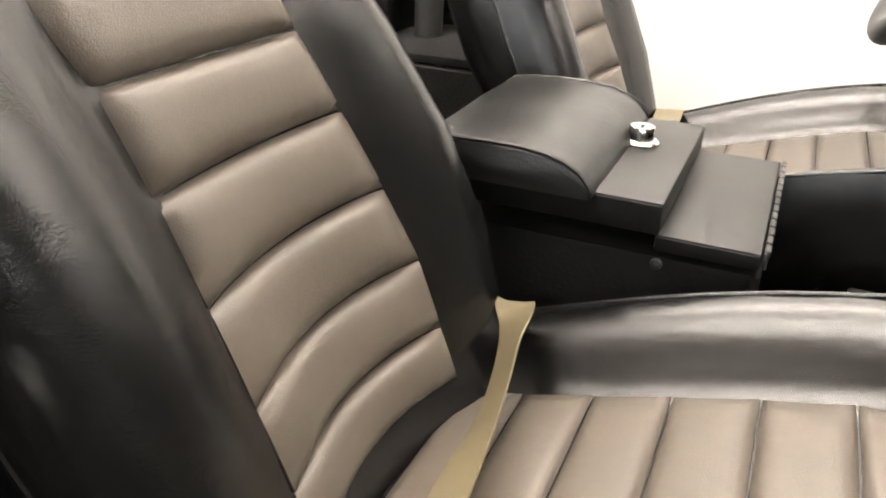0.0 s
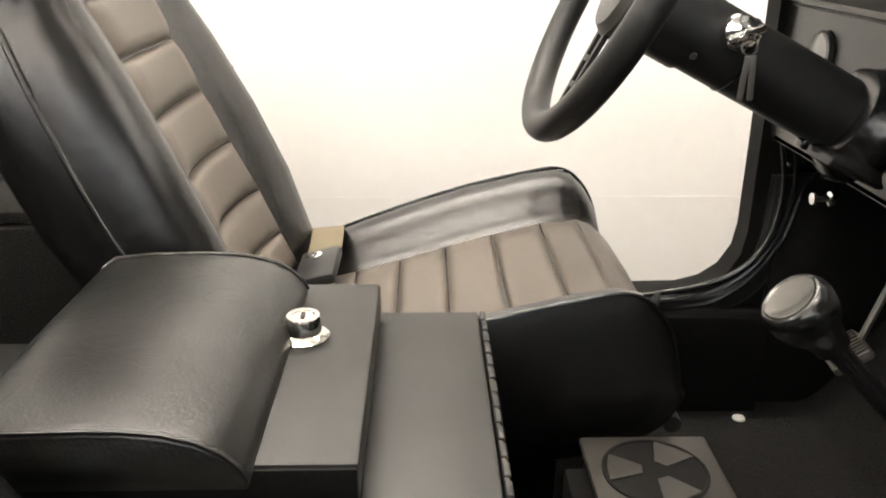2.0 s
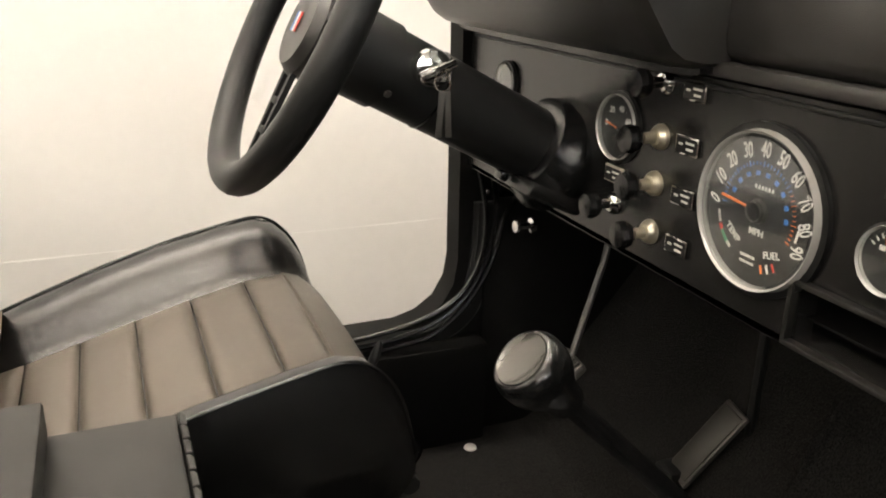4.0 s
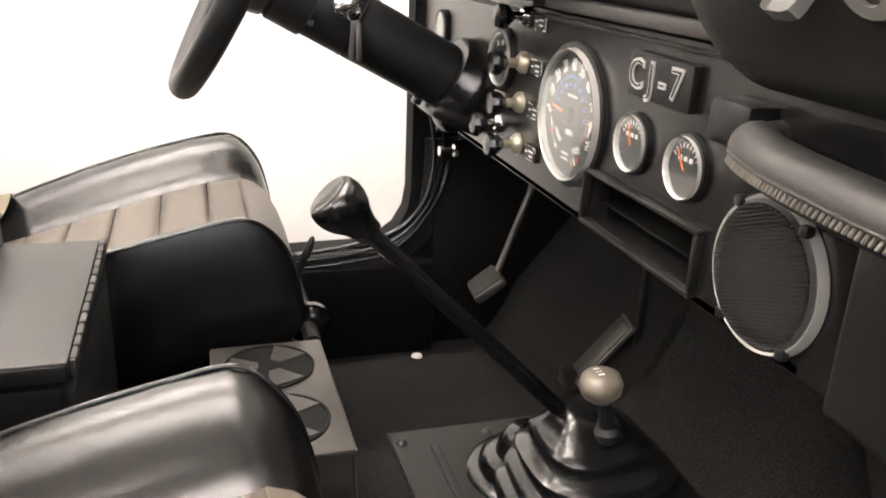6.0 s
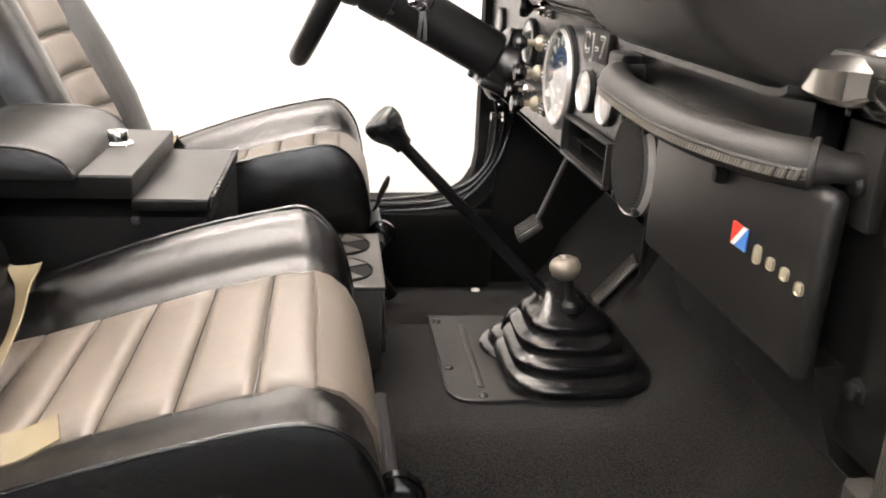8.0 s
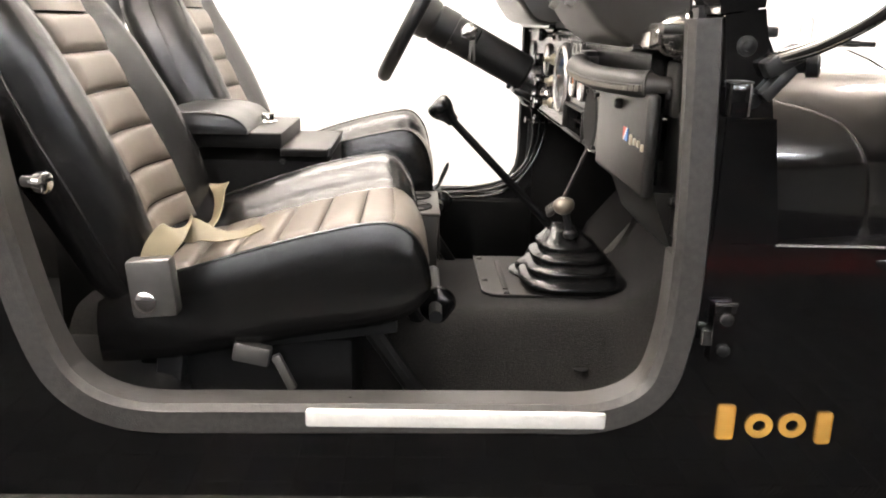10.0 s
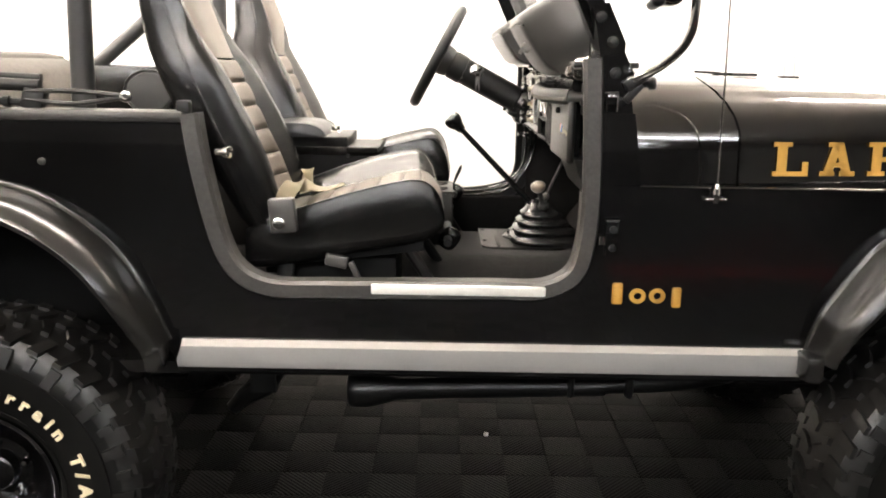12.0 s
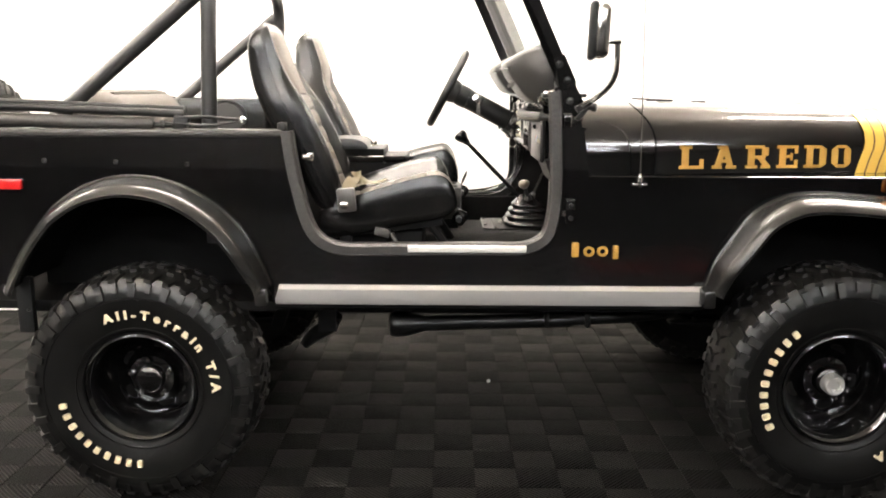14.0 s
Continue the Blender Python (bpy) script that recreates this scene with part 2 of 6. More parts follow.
def loft(bm, rings, cap=True, closed=True, wrap=False):
    """Skin between rings of equal length."""
    vs = [[bm.verts.new(p) for p in ring] for ring in rings]
    n = len(vs[0])
    pairs = list(zip(vs, vs[1:])) + ([(vs[-1], vs[0])] if wrap else [])
    for a, b in pairs:
        for i in range(n if closed else n - 1):
            j = (i + 1) % n
            bm.faces.new((a[i], a[j], b[j], b[i]))
    if cap and closed and not wrap:
        bm.faces.new(vs[0][::-1])
        bm.faces.new(vs[-1])
    return bm


def sweep(bm, pts, r, n=12, wrap=False):
    """A round tube along points; r is one radius or one per point."""
    p = [Vector(q) for q in pts]
    k = len(p)
    rs = r if isinstance(r, (list, tuple)) else [r] * k
    tan = []
    for i in range(k):
        a = p[(i - 1) % k] if wrap else p[max(i - 1, 0)]
        b = p[(i + 1) % k] if wrap else p[min(i + 1, k - 1)]
        tan.append((b - a).normalized())
    ref = Vector((0, 0, 1)) if abs(tan[0].z) < 0.9 else Vector((1, 0, 0))
    u = (ref - tan[0] * ref.dot(tan[0])).normalized()
    rings = []
    for q, t, s in zip(p, tan, rs):
        u = (u - t * u.dot(t)).normalized()
        w = t.cross(u)
        rings.append([q + s * (math.cos(2 * math.pi * i / n) * u + math.sin(2 * math.pi * i / n) * w) for i in range(n)])
    return loft(bm, rings, wrap=wrap)


def ribbon(bm, pts, profile):
    """A profile of (out, y) swept along a curve in a plane of constant y; out is away to the left of the path."""
    p = [Vector(q) for q in pts]
    k = len(p)
    rings = []
    for i, q in enumerate(p):
        t = (p[min(i + 1, k - 1)] - p[max(i - 1, 0)]).normalized()
        nrm = Vector((-t.z, 0, t.x))
        rings.append([q + nrm * a + Vector((0, b, 0)) for a, b in profile])
    return loft(bm, rings)


def lathe(bm, prof, n=32, m=I4, cap=True):
    """A turned body: prof is (radius, height) along local z."""
    rings = []
    for r, h in prof:
        rings.append([m @ Vector((r * math.cos(2 * math.pi * i / n), r * math.sin(2 * math.pi * i / n), h)) for i in range(n)])
    return loft(bm, rings, cap=cap)


def prism(bm, poly, h0, h1, m=I4):
    """A flat outline of (a, b) given thickness from h0 to h1 along local z."""
    lo = [bm.verts.new(m @ Vector((a, b, h0))) for a, b in poly]
    hi = [bm.verts.new(m @ Vector((a, b, h1))) for a, b in poly]
    bm.faces.new(lo[::-1])
    bm.faces.new(hi)
    for i in range(len(poly)):
        j = (i + 1) % len(poly)
        bm.faces.new((lo[i], lo[j], hi[j], hi[i]))
    return bm


def side(bm, poly, y0, y1):
    """An outline of (x, z) given thickness from y0 to y1."""
    return prism(bm, poly, y0, y1, Matrix(((1, 0, 0, 0), (0, 0, 1, 0), (0, 1, 0, 0), (0, 0, 0, 1))))


def axis(at, way, roll=0.0):
    """A frame at a place with its z along way."""
    return Matrix.Translation(at) @ Vector(way).to_track_quat("Z", "Y").to_matrix().to_4x4() @ Matrix.Rotation(roll, 4, "Z")


def rod(bm, a, b, r, n=12):
    return sweep(bm, [a, b], r, n)


def pillow(bm, a, b, c, d, way, puff, nu=8, nv=10, sharp=2.5, skirt=0.012, flat=4.0):
    """A stuffed panel over the quad a b c d, swelling along way; u runs a to b and v runs a to d."""
    a, b, c, d, way = (Vector(q) for q in (a, b, c, d, way))
    grid = []
    for j in range(nv + 1):
        row = []
        for i in range(nu + 1):
            u, v = i / nu, j / nv
            base = (a * (1 - u) + b * u) * (1 - v) + (d * (1 - u) + c * u) * v
            h = (1 - abs(2 * u - 1) ** sharp) * (1 - abs(2 * v - 1) ** flat)
            row.append(bm.verts.new(base + way * (puff * h ** 0.6 if h > 0 else 0)))
        grid.append(row)
    for j in range(nv):
        for i in range(nu):
            bm.faces.new((grid[j][i], grid[j][i + 1], grid[j + 1][i + 1], grid[j + 1][i]))
    rim = grid[0] + [r[-1] for r in grid[1:]] + grid[-1][::-1][1:] + [r[0] for r in grid[::-1]][1:-1]
    low = [bm.verts.new(q.co - way * skirt) for q in rim]
    for i in range(len(rim)):
        j = (i + 1) % len(rim)
        bm.faces.new((rim[i], low[i], low[j], rim[j]))
    bm.faces.new(low)
    return bm


def lettering(text, size, depth, bold=0.0, stretch=1.0):
    """A mesh of a word in the built-in font, lying in local xy and centred."""
    cu = bpy.data.curves.new("lettering", "FONT")
    cu.body, cu.size, cu.extrude, cu.offset = text, size, depth, bold
    cu.align_x, cu.align_y, cu.resolution_u = "CENTER", "CENTER", 3
    ob = bpy.data.objects.new("lettering", cu)
    scene.collection.objects.link(ob)
    dg = bpy.context.evaluated_depsgraph_get()
    dg.update()
    me = bpy.data.meshes.new_from_object(ob.evaluated_get(dg))
    bpy.data.objects.remove(ob)
    bpy.data.curves.remove(cu)
    me.transform(Matrix.Diagonal((stretch, 1, 1, 1)))
    return me


def word(name, text, size, depth, mat, parent, at, label="", bold=0.0, stretch=1.0):
    me = lettering(text, size, depth, bold, stretch)
    me.materials.clear()
    me.materials.append(mat)
    return part(name, me, mat, parent, label, at)


def facing(at, right, up):
    """A frame at a place with local x along right and local y along up."""
    r, u = Vector(right).normalized(), Vector(up).normalized()
    w = r.cross(u)
    m = Matrix((r, u, w)).transposed().to_4x4()
    return Matrix.Translation(at) @ m


def mirrored(bm):
    """Mirrors a bmesh to the driver's side."""
    for v in bm.verts:
        v.co.y = WIDE - v.co.y
    bmesh.ops.reverse_faces(bm, faces=bm.faces)
    return bm


# ---- the room ----
ROOM = (-7.0, 9.5, -12.0, 2.33, 3.6)     # x0, x1, y0, y1, height
x0, x1, y0, y1, top = ROOM
solid("ground", boxed(((x0 + x1) / 2, (y0 + y1) / 2, -0.06), (x1 - x0, y1 - y0, 0.1)), UNDER, "dark slab under the garage floor tiles", "floor", "structure")
solid("wall_north", boxed(((x0 + x1) / 2, y1 + 0.1, top / 2), (x1 - x0, 0.2, top)), WALLM, "bright off-white painted wall behind the vehicle", "wall", "structure")
solid("wall_south", boxed(((x0 + x1) / 2, y0 - 0.1, top / 2), (x1 - x0, 0.2, top)), DARKWALL, "dark grey wall far across the room", "wall", "structure")
solid("wall_west", boxed((x0 - 0.1, (y0 + y1) / 2, top / 2), (0.2, y1 - y0 + 0.4, top)), GREYWALL, "grey painted end wall", "wall", "structure")
solid("wall_east", boxed((x1 + 0.1, (y0 + y1) / 2, top / 2), (0.2, y1 - y0 + 0.4, top)), GREYWALL, "grey painted end wall", "wall", "structure")
solid("ceiling", boxed(((x0 + x1) / 2, (y0 + y1) / 2, top + 0.1), (x1 - x0 + 0.4, y1 - y0 + 0.4, 0.2)), CEIL, "plain pale showroom ceiling", "ceiling", "structure")
solid("trim", boxed(((x0 + x1) / 2, y1 - 0.0005, 0.394), (x1 - x0, 0.001, 0.787)), WALLLOW, "slightly darker off-white lower wall panel", "wall panel", "structure")


def ceiling_light(x, y, lit=TUBE):
    t = thing("ceiling_light", (x, y, top), "white hanging fitting with two lit fluorescent tubes", "ceiling light", "ceiling lights")
    low = top - 0.36
    part("housing", boxed((x, y, low + 0.02), (2.5, 0.05, 0.05), 0.008), HOUSING, t)
    for sx in (-0.9, 0.9):
        bm = bmesh.new()
        rod(bm, (x + sx, y, low + 0.04), (x + sx, y, top), 0.004, 6)
        part("hanger", bm, HOUSING, t)
    for dy in (-0.06, 0.06):
        bm = bmesh.new()
        rod(bm, (x - 1.2, y + dy, low), (x + 1.2, y + dy, low), 0.016, 8)
        part("tube", bm, lit, t, "lit fluorescent tube")
        for sx in (-1.21, 1.21):
            part("end_cap", boxed((x + sx, y + dy * 0.75, low + 0.005), (0.03, 0.075, 0.05), 0.004), HOUSING, t)


for lx in (-3.0, 0.6, 4.2):
    for ly in (1.75, 0.45, -4.6, -7.4):
        ceiling_light(lx, ly, COOL_TUBE if ly < -4 else TUBE)
for lx in (-3.4, -0.8):
    ceiling_light(lx, -2.4)


# ---- the vehicle: tub, fenders, hood ----
rig = thing("off_road_vehicle", (1.2, MID, 0.0), "black open-top off-road vehicle with gold decals, doors removed", "vehicle")

DOOR = spline([(0.503, 0, 1.262), (0.52, 0, 1.14), (0.56, 0, 0.968), (0.605, 0, 0.89), (0.685, 0, 0.852), (0.82, 0, 0.849), (1.0, 0, 0.851),
               (1.2, 0, 0.853), (1.325, 0, 0.856), (1.402, 0, 0.896), (1.43, 0, 0.975), (1.437, 0, 1.1), (1.43, 0, 1.29), (1.423, 0, 1.4)], 6)


def arch(pts):
    return [(p.x, p.z) for p in spline([(x, 0, z) for x, z in pts], 6)]


REAR_ARCH = arch([(-0.41, 0.74), (-0.385, 0.8), (-0.335, 0.885), (-0.29, 0.945), (-0.24, 0.995), (-0.15, 1.052), (-0.06, 1.079), (0.003, 1.085), (0.083, 1.077),
                  (0.16, 1.052), (0.237, 1.008), (0.305, 0.952), (0.355, 0.885), (0.397, 0.8), (0.44, 0.735)])
FRONT_ARCH = arch([(1.94, 0.66), (1.965, 0.75), (1.99, 0.83), (2.03, 0.9), (2.075, 0.96), (2.12, 0.997), (2.19, 1.03), (2.27, 1.043), (2.4, 1.038), (2.5, 1.03), (2.72, 1.01), (2.86, 0.955), (2.93, 0.86)])


def tub_side():
    bm = bmesh.new()
    poly = [(-0.66, 0.735)] + REAR_ARCH + [(0.466, 0.66)] + FRONT_ARCH + [(2.96, 0.86), (2.96, SEAM), (1.47, SEAM), (1.47, 1.335)]
    poly += [(p.x, p.z) for p in DOOR[::-1] if p.z < 1.33][:-1] + [(0.502, RAIL - 0.004), (-0.66, RAIL - 0.01)]
    return side(bm, poly, 0.0, 0.028)


body = part("body_side", tub_side(), PAINT, rig, "gloss black body side with a rounded door opening")
part("body_side", mirrored(tub_side()), PAINT, rig, "gloss black body side with a rounded door opening")

TRIM_PROFILE = [(-0.034, 0.05), (-0.036, 0.004), (-0.028, -0.006), (0.002, -0.007), (0.006, 0.0), (0.006, 0.05), (0.0, 0.056), (-0.028, 0.056)]


def trim_piece(keep, deep=1.0):
    bm = bmesh.new()
    return ribbon(bm, [p for i, p in enumerate(DOOR) if keep(p, i)], [(-a, b * deep if b > 0 else b) for a, b in TRIM_PROFILE])


half = len(DOOR) // 2
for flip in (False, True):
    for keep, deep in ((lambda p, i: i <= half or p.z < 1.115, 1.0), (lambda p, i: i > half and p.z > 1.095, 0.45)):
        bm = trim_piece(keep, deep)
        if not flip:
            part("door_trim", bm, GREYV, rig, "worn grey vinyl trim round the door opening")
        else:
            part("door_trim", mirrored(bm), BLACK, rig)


def sill_plate():
    bm = bmesh.new()
    box(bm, (1.125, 0.014, 0.87), (0.405, 0.05, 0.024), 0.004)
    return bm


plate = part("sill_plate", sill_plate(), STEEL, rig, "bare bright steel scuff plate on the sill")
plate2 = part("sill_plate", mirrored(sill_plate()), STEEL, rig, "bare bright steel scuff plate on the sill")
for p, yy in ((plate, 0.024), (plate2, WIDE - 0.024)):
    for sx in (0.98, 1.265):
        bm = bmesh.new()
        lathe(bm, [(0.006, 0), (0.005, 0.004), (0.002, 0.006)], 10, Matrix.Translation((sx, yy, 0.88)))
        part("screw", bm, CHROME, p)


def inner_sill():
    bm = bmesh.new()
    box(bm, (0.98, 0.06, 0.765), (0.88, 0.06, 0.2), 0.008)
    return bm


part("inner_sill", inner_sill(), CARPET, rig)
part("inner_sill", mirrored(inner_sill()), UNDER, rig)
part("floor_riser", boxed((0.55, 0.22, 0.765), (0.32, 0.28, 0.17), 0.035, None, 3), CARPET, rig, "carpeted floor riser behind the seat")


def floor_height(x, y):
    """The floor pan: flat footwells, a raised tunnel with a sharp step on the driver's side, and the sloping toe board."""
    s = max(0, x - 1.45)
    lift = min(1, max(0, (y - 0.36 - s * 0.95) / (0.2 - min(0.11, s * 0.6))))
    lift = lift * lift * (3 - 2 * lift)
    if y > 0.9:
        lift = min(1, max(0, (0.935 - y) / 0.035))
    if y > 0.9:
        toe = max(0, x - 1.5)
        ramp = toe * 1.2 * min(1, toe / 0.1)
    else:                              # the passenger's toe board starts further back than the tunnel's rise
        foot, rise = max(0, x - 1.41), max(0, x - 1.53)
        ramp = (1 - lift) * foot * 1.0 * min(1, foot / 0.05) + lift * rise * 1.2 * min(1, rise / 0.1)
    return FLOOR + lift * (0.148 + 0.3 * s) + ramp


def floor_pan():
    bm = bmesh.new()
    xs = [0.4 + 0.05 * i for i in range(20)] + [1.4 + 0.0125 * i for i in range(35)]
    ys = [0.06 + 0.02 * i for i in range(40)] + [0.86, 0.9, 0.905, 0.91, 0.92, 0.935, 0.94, 0.96] + [1.0 + 0.05 * i for i in range(10)] + [1.46]
    g = [[bm.verts.new((x, y, floor_height(x, y))) for y in ys] for x in xs]
    for i in range(len(xs) - 1):
        for j in range(len(ys) - 1):
            bm.faces.new((g[i][j], g[i + 1][j], g[i + 1][j + 1], g[i][j + 1]))
    return bm


part("carpet", floor_pan(), CARPET, rig, "dark worn carpet over the floor and tunnel", angle=60)
part("floor_pan", boxed((0.65, MID, 0.655), (2.55, 1.45, 0.03)), UNDER, rig)
part("firewall", boxed((1.83, MID, 0.965), (0.03, 1.3, 0.65)), UNDER, rig)
part("tailgate", boxed((-0.66, MID, 0.99), (0.03, WIDE, 0.51), 0.008), PAINT, rig, "gloss black tailgate")


for flip in (False, True):           # carpeted boxes over the rear wheels, open to the wheel
    for c, d in (((-0.02, 0.17, 1.12), (0.86, 0.28, 0.016)), ((-0.02, 0.319, 0.89), (0.86, 0.012, 0.44)), ((0.416, 0.168, 0.89), (0.012, 0.288, 0.44))):
        bm = boxed(c, d, 0.004)
        part("wheel_house_panel", mirrored(bm) if flip else bm, CARPET, rig)
for iy in (0.307, WIDE - 0.307):
    part("inner_well", boxed((-0.02, iy, 0.88), (0.9, 0.008, 0.46)), UNDER, rig)


def top_rail():
    bm = bmesh.new()
    box(bm, (-0.07, 0.035, RAIL + 0.006), (1.15, 0.085, 0.026), 0.008)
    return bm


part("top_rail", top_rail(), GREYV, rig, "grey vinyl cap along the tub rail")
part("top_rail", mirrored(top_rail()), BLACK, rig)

# rocker strips
def rocker():
    bm = bmesh.new()
    prof = [(0.74, 0.0), (0.7425, -0.007), (0.729, -0.0215), (0.695, -0.022), (0.675, -0.014), (0.672, 0.0)]
    loft(bm, [[(x + (0.012 if z > 0.7 else 0), y, z) for z, y in prof] for x in (0.468, 0.481, 1.18, 1.9, 1.935)])
    return bm


part("rocker_strip", rocker(), SILVER, rig, "brushed silver rocker strip")
part("rocker_strip", mirrored(rocker()), SILVER, rig)

FLARE_PROFILE = [(-0.03, 0.0), (0.001, 0.0), (0.004, -0.005), (0.003, -0.011), (-0.003, -0.014), (-0.006, -0.018), (-0.008, -0.035), (-0.011, -0.06), (-0.019, -0.088), (-0.034, -0.111), (-0.05, -0.121),
                 (-0.06, -0.119), (-0.058, -0.111), (-0.042, -0.09), (-0.034, -0.05)]


def flare(pts):
    bm = bmesh.new()
    line = spline([(x, 0, z) for x, z in pts], 8)
    ribbon(bm, line, FLARE_PROFILE)
    foot = line[0] if pts[0][0] > 1 else line[-1]
    for v in bm.verts:                                   # the skirt narrows towards its foot
        f = max(0.0, min(1.0, (foot[2] + 0.2 - v.co.z) / 0.2)) if abs(v.co.x - foot[0]) < 0.2 else 0.0
        edge = min(line, key=lambda q: abs(q[2] - v.co.z) + (9 if abs(q[0] - foot[0]) > 0.2 else 0))[0]
        v.co.x += (edge - v.co.x) * 0.2 * f * f
        v.co.y *= 1 - 0.3 * f * f
    return bm


REAR_F = [(-0.445, 0.745), (-0.418, 0.805), (-0.367, 0.894), (-0.313, 0.966), (-0.26, 1.021), (-0.16, 1.082), (-0.063, 1.109), (0.003, 1.115), (0.088, 1.106), (0.172, 1.08), (0.255, 1.033), (0.328, 0.972),
          (0.383, 0.898), (0.427, 0.81), (0.455, 0.742)]
FRONT_F = [(1.938, 0.735), (1.964, 0.819), (2.004, 0.888), (2.05, 0.956), (2.082, 0.995), (2.136, 1.034), (2.209, 1.063), (2.303, 1.071), (2.398, 1.066), (2.494, 1.058), (2.7, 1.035), (2.85, 0.98), (2.93, 0.88)]
for pts in (REAR_F, FRONT_F):
    part("fender_flare", flare(pts), FLARE, rig, "worn satin black wheel-arch flare")
    part("fender_flare", mirrored(flare(pts)), FLARE, rig)


for fx in (1.925, 0.45):
    for iy in (-0.04, WIDE + 0.04):
        part("flare_foot", boxed((fx + (0.018 if fx > 1 else -0.022), iy, 0.712), (0.042, 0.07, 0.062), 0.008), FLARE, rig)


def well(pts, deep):
    bm = bmesh.new()
    loft(bm, [[(x, y, z) for x, z in pts] for y in (0.02, deep)], cap=False, closed=False)
    return bm


for pts, deep in ((REAR_ARCH, 0.31), (FRONT_ARCH, 0.33)):
    part("wheel_well", well(pts, deep), UNDER, rig)
    part("wheel_well", mirrored(well(pts, deep)), UNDER, rig)


for iy in (0.34, WIDE - 0.34):
    part("inner_fender", boxed((2.4, iy, 0.85), (1.12, 0.012, 0.5), 0.003), UNDER, rig)
part("engine_block", boxed((2.35, MID, 0.92), (0.9, 0.5, 0.5), 0.04), UNDER, rig)


# hood and cowl
def hood_section(x, drop=0.0):
    inset = 0.004 + max(0, x - 1.5) * 0.15
    crown = 1.369 - max(0, x - 1.75) * 0.02 - drop
    half = [(0.0, SEAM), (0.002, 1.17), (0.006, 1.215), (0.013, 1.245), (0.026, 1.278), (0.048, 1.31), (0.08, 1.338), (0.125, 1.358), (0.19, 1.369), (0.32, 1.374), (0.5, 1.376), (0.76, 1.377)]
    out = []
    for a, z in half:
        y = inset + a * (0.76 - inset) / 0.76
        out.append((x, y, SEAM + (z - SEAM) * (crown - SEAM) / (1.377 - SEAM)))
    return out + [(px, WIDE - py, pz) for px, py, pz in out[::-1][1:]]


def hood_piece(xs):
    """A stretch of the hood; the seam near x = 1.75 sweeps back over the shoulder."""
    bm = bmesh.new()
    rings = []
    for x in xs:
        ring = []
        for px, py, pz in hood_section(x):
            f = max(0, min(1, (pz - 1.22) / 0.13))
            ring.append((px + (0.018 - 0.062 * f * f if abs(x - 1.745) < 0.01 else 0), py, pz))
        rings.append(ring)
    return loft(bm, rings, cap=False, closed=False)


part("cowl", hood_piece([1.46, 1.55, 1.64, 1.742]), PAINT, rig, "gloss black cowl", angle=40)
hood = part("hood", hood_piece([1.748, 1.9, 2.1, 2.3, 2.5, 2.7, 2.85, 2.9]), PAINT, rig, "gloss black hood with gold lettering and stripes", angle=40)
bm = bmesh.new()
loft(bm, [[(2.9 + d, *(Vector(hood_section(2.9)[i][1:]) * 1.0)) for i in range(23)] for d in (0, 0.03)], cap=False, closed=False)
part("hood_nose", bm, PAINT, rig)
for flip in (False, True):
    bm = side(bmesh.new(), [(1.447, 1.122), (1.532, 1.122), (1.509, 1.281), (1.447, 1.281)], -0.003, 0.02)
    part("cowl_side", mirrored(bm) if flip else bm, PAINT, rig, "" if flip else "flat black plate between door opening and cowl")
part("grille", boxed((2.94, MID, 1.0), (0.05, 1.08, 0.56), 0.02), PAINT, rig, "gloss black grille panel")


def fender_top():
    bm = bmesh.new()
    prism(bm, [(1.47, 0.012), (2.96, 0.012), (2.96, 0.24), (1.47, 0.03)], SEAM - 0.014, SEAM - 0.001)
    return bm


part("fender_top", fender_top(), PAINT, rig)
for iy in (0.0005, WIDE - 0.0005):
    bm = bmesh.new()
    rod(bm, (1.53, iy, 1.1185), (2.95, iy, 1.1185), 0.0035, 8)
    part("fender_edge", bm, PAINT, rig)
part("fender_top", mirrored(fender_top()), PAINT, rig)


# ---- windshield frame, mirrors, small body fittings ----
def shield_post():
    bm = bmesh.new()
    lean = Vector((-0.46, 0, 1)).normalized()
    foot = Vector((1.488, 0.07, 1.345))
    rings = []
    for d in (0.0, 0.1, 0.62):
        q = foot + lean * d
        w = 0.034 if d < 0.05 else 0.029
        rings.append([q + Vector((a, b, 0)) for a, b in ((-w, -0.02), (-w * 0.6, -0.027), (w, -0.027), (w, 0.02), (w * 0.6, 0.027), (-w, 0.027))])
    return loft(bm, rings)


shield = part("windshield_frame", shield_post(), PAINT, rig, "black windshield frame")
post = part("frame_post", mirrored(shield_post()), PAINT, shield)
# the grey strip is added to paint the reflection on the post's inner face
for name, mat, xa, xb, ya, yb, label in (("inner_cover", PAINT, -0.078, -0.031, WIDE - 0.1, WIDE - 0.045, "black inner windshield cover"), ("reflection_strip", GREYM, -0.029, 0.02, WIDE - 0.104, WIDE - 0.094, "pale grey strip painting the reflection on the windshield post")):
    bm = loft(bmesh.new(), [[(1.488 - 0.46 * h + a, b, 1.345 + h) for a, b in ((xa, ya), (xb, ya), (xb, yb), (xa, yb))] for h in (0.06, 0.57)])
    part(name, bm, mat, post, label)
lean = Vector((-0.46, 0, 1)).normalized()
foot = Vector((1.488, MID, 1.345))
for d, h in ((0.015, 0.06), (0.61, 0.06)):
    part("frame_bar", boxed(foot + lean * d, (0.045, 1.36, h), 0.01, turn(0, -24.7, 0)), PAINT, shield)
glass = part("windshield_glass", boxed(foot + lean * 0.31, (0.006, 1.33, 0.56), 0, turn(0, -24.7, 0)), GLASS, shield, "clear windshield glass")
glass.visible_shadow = False


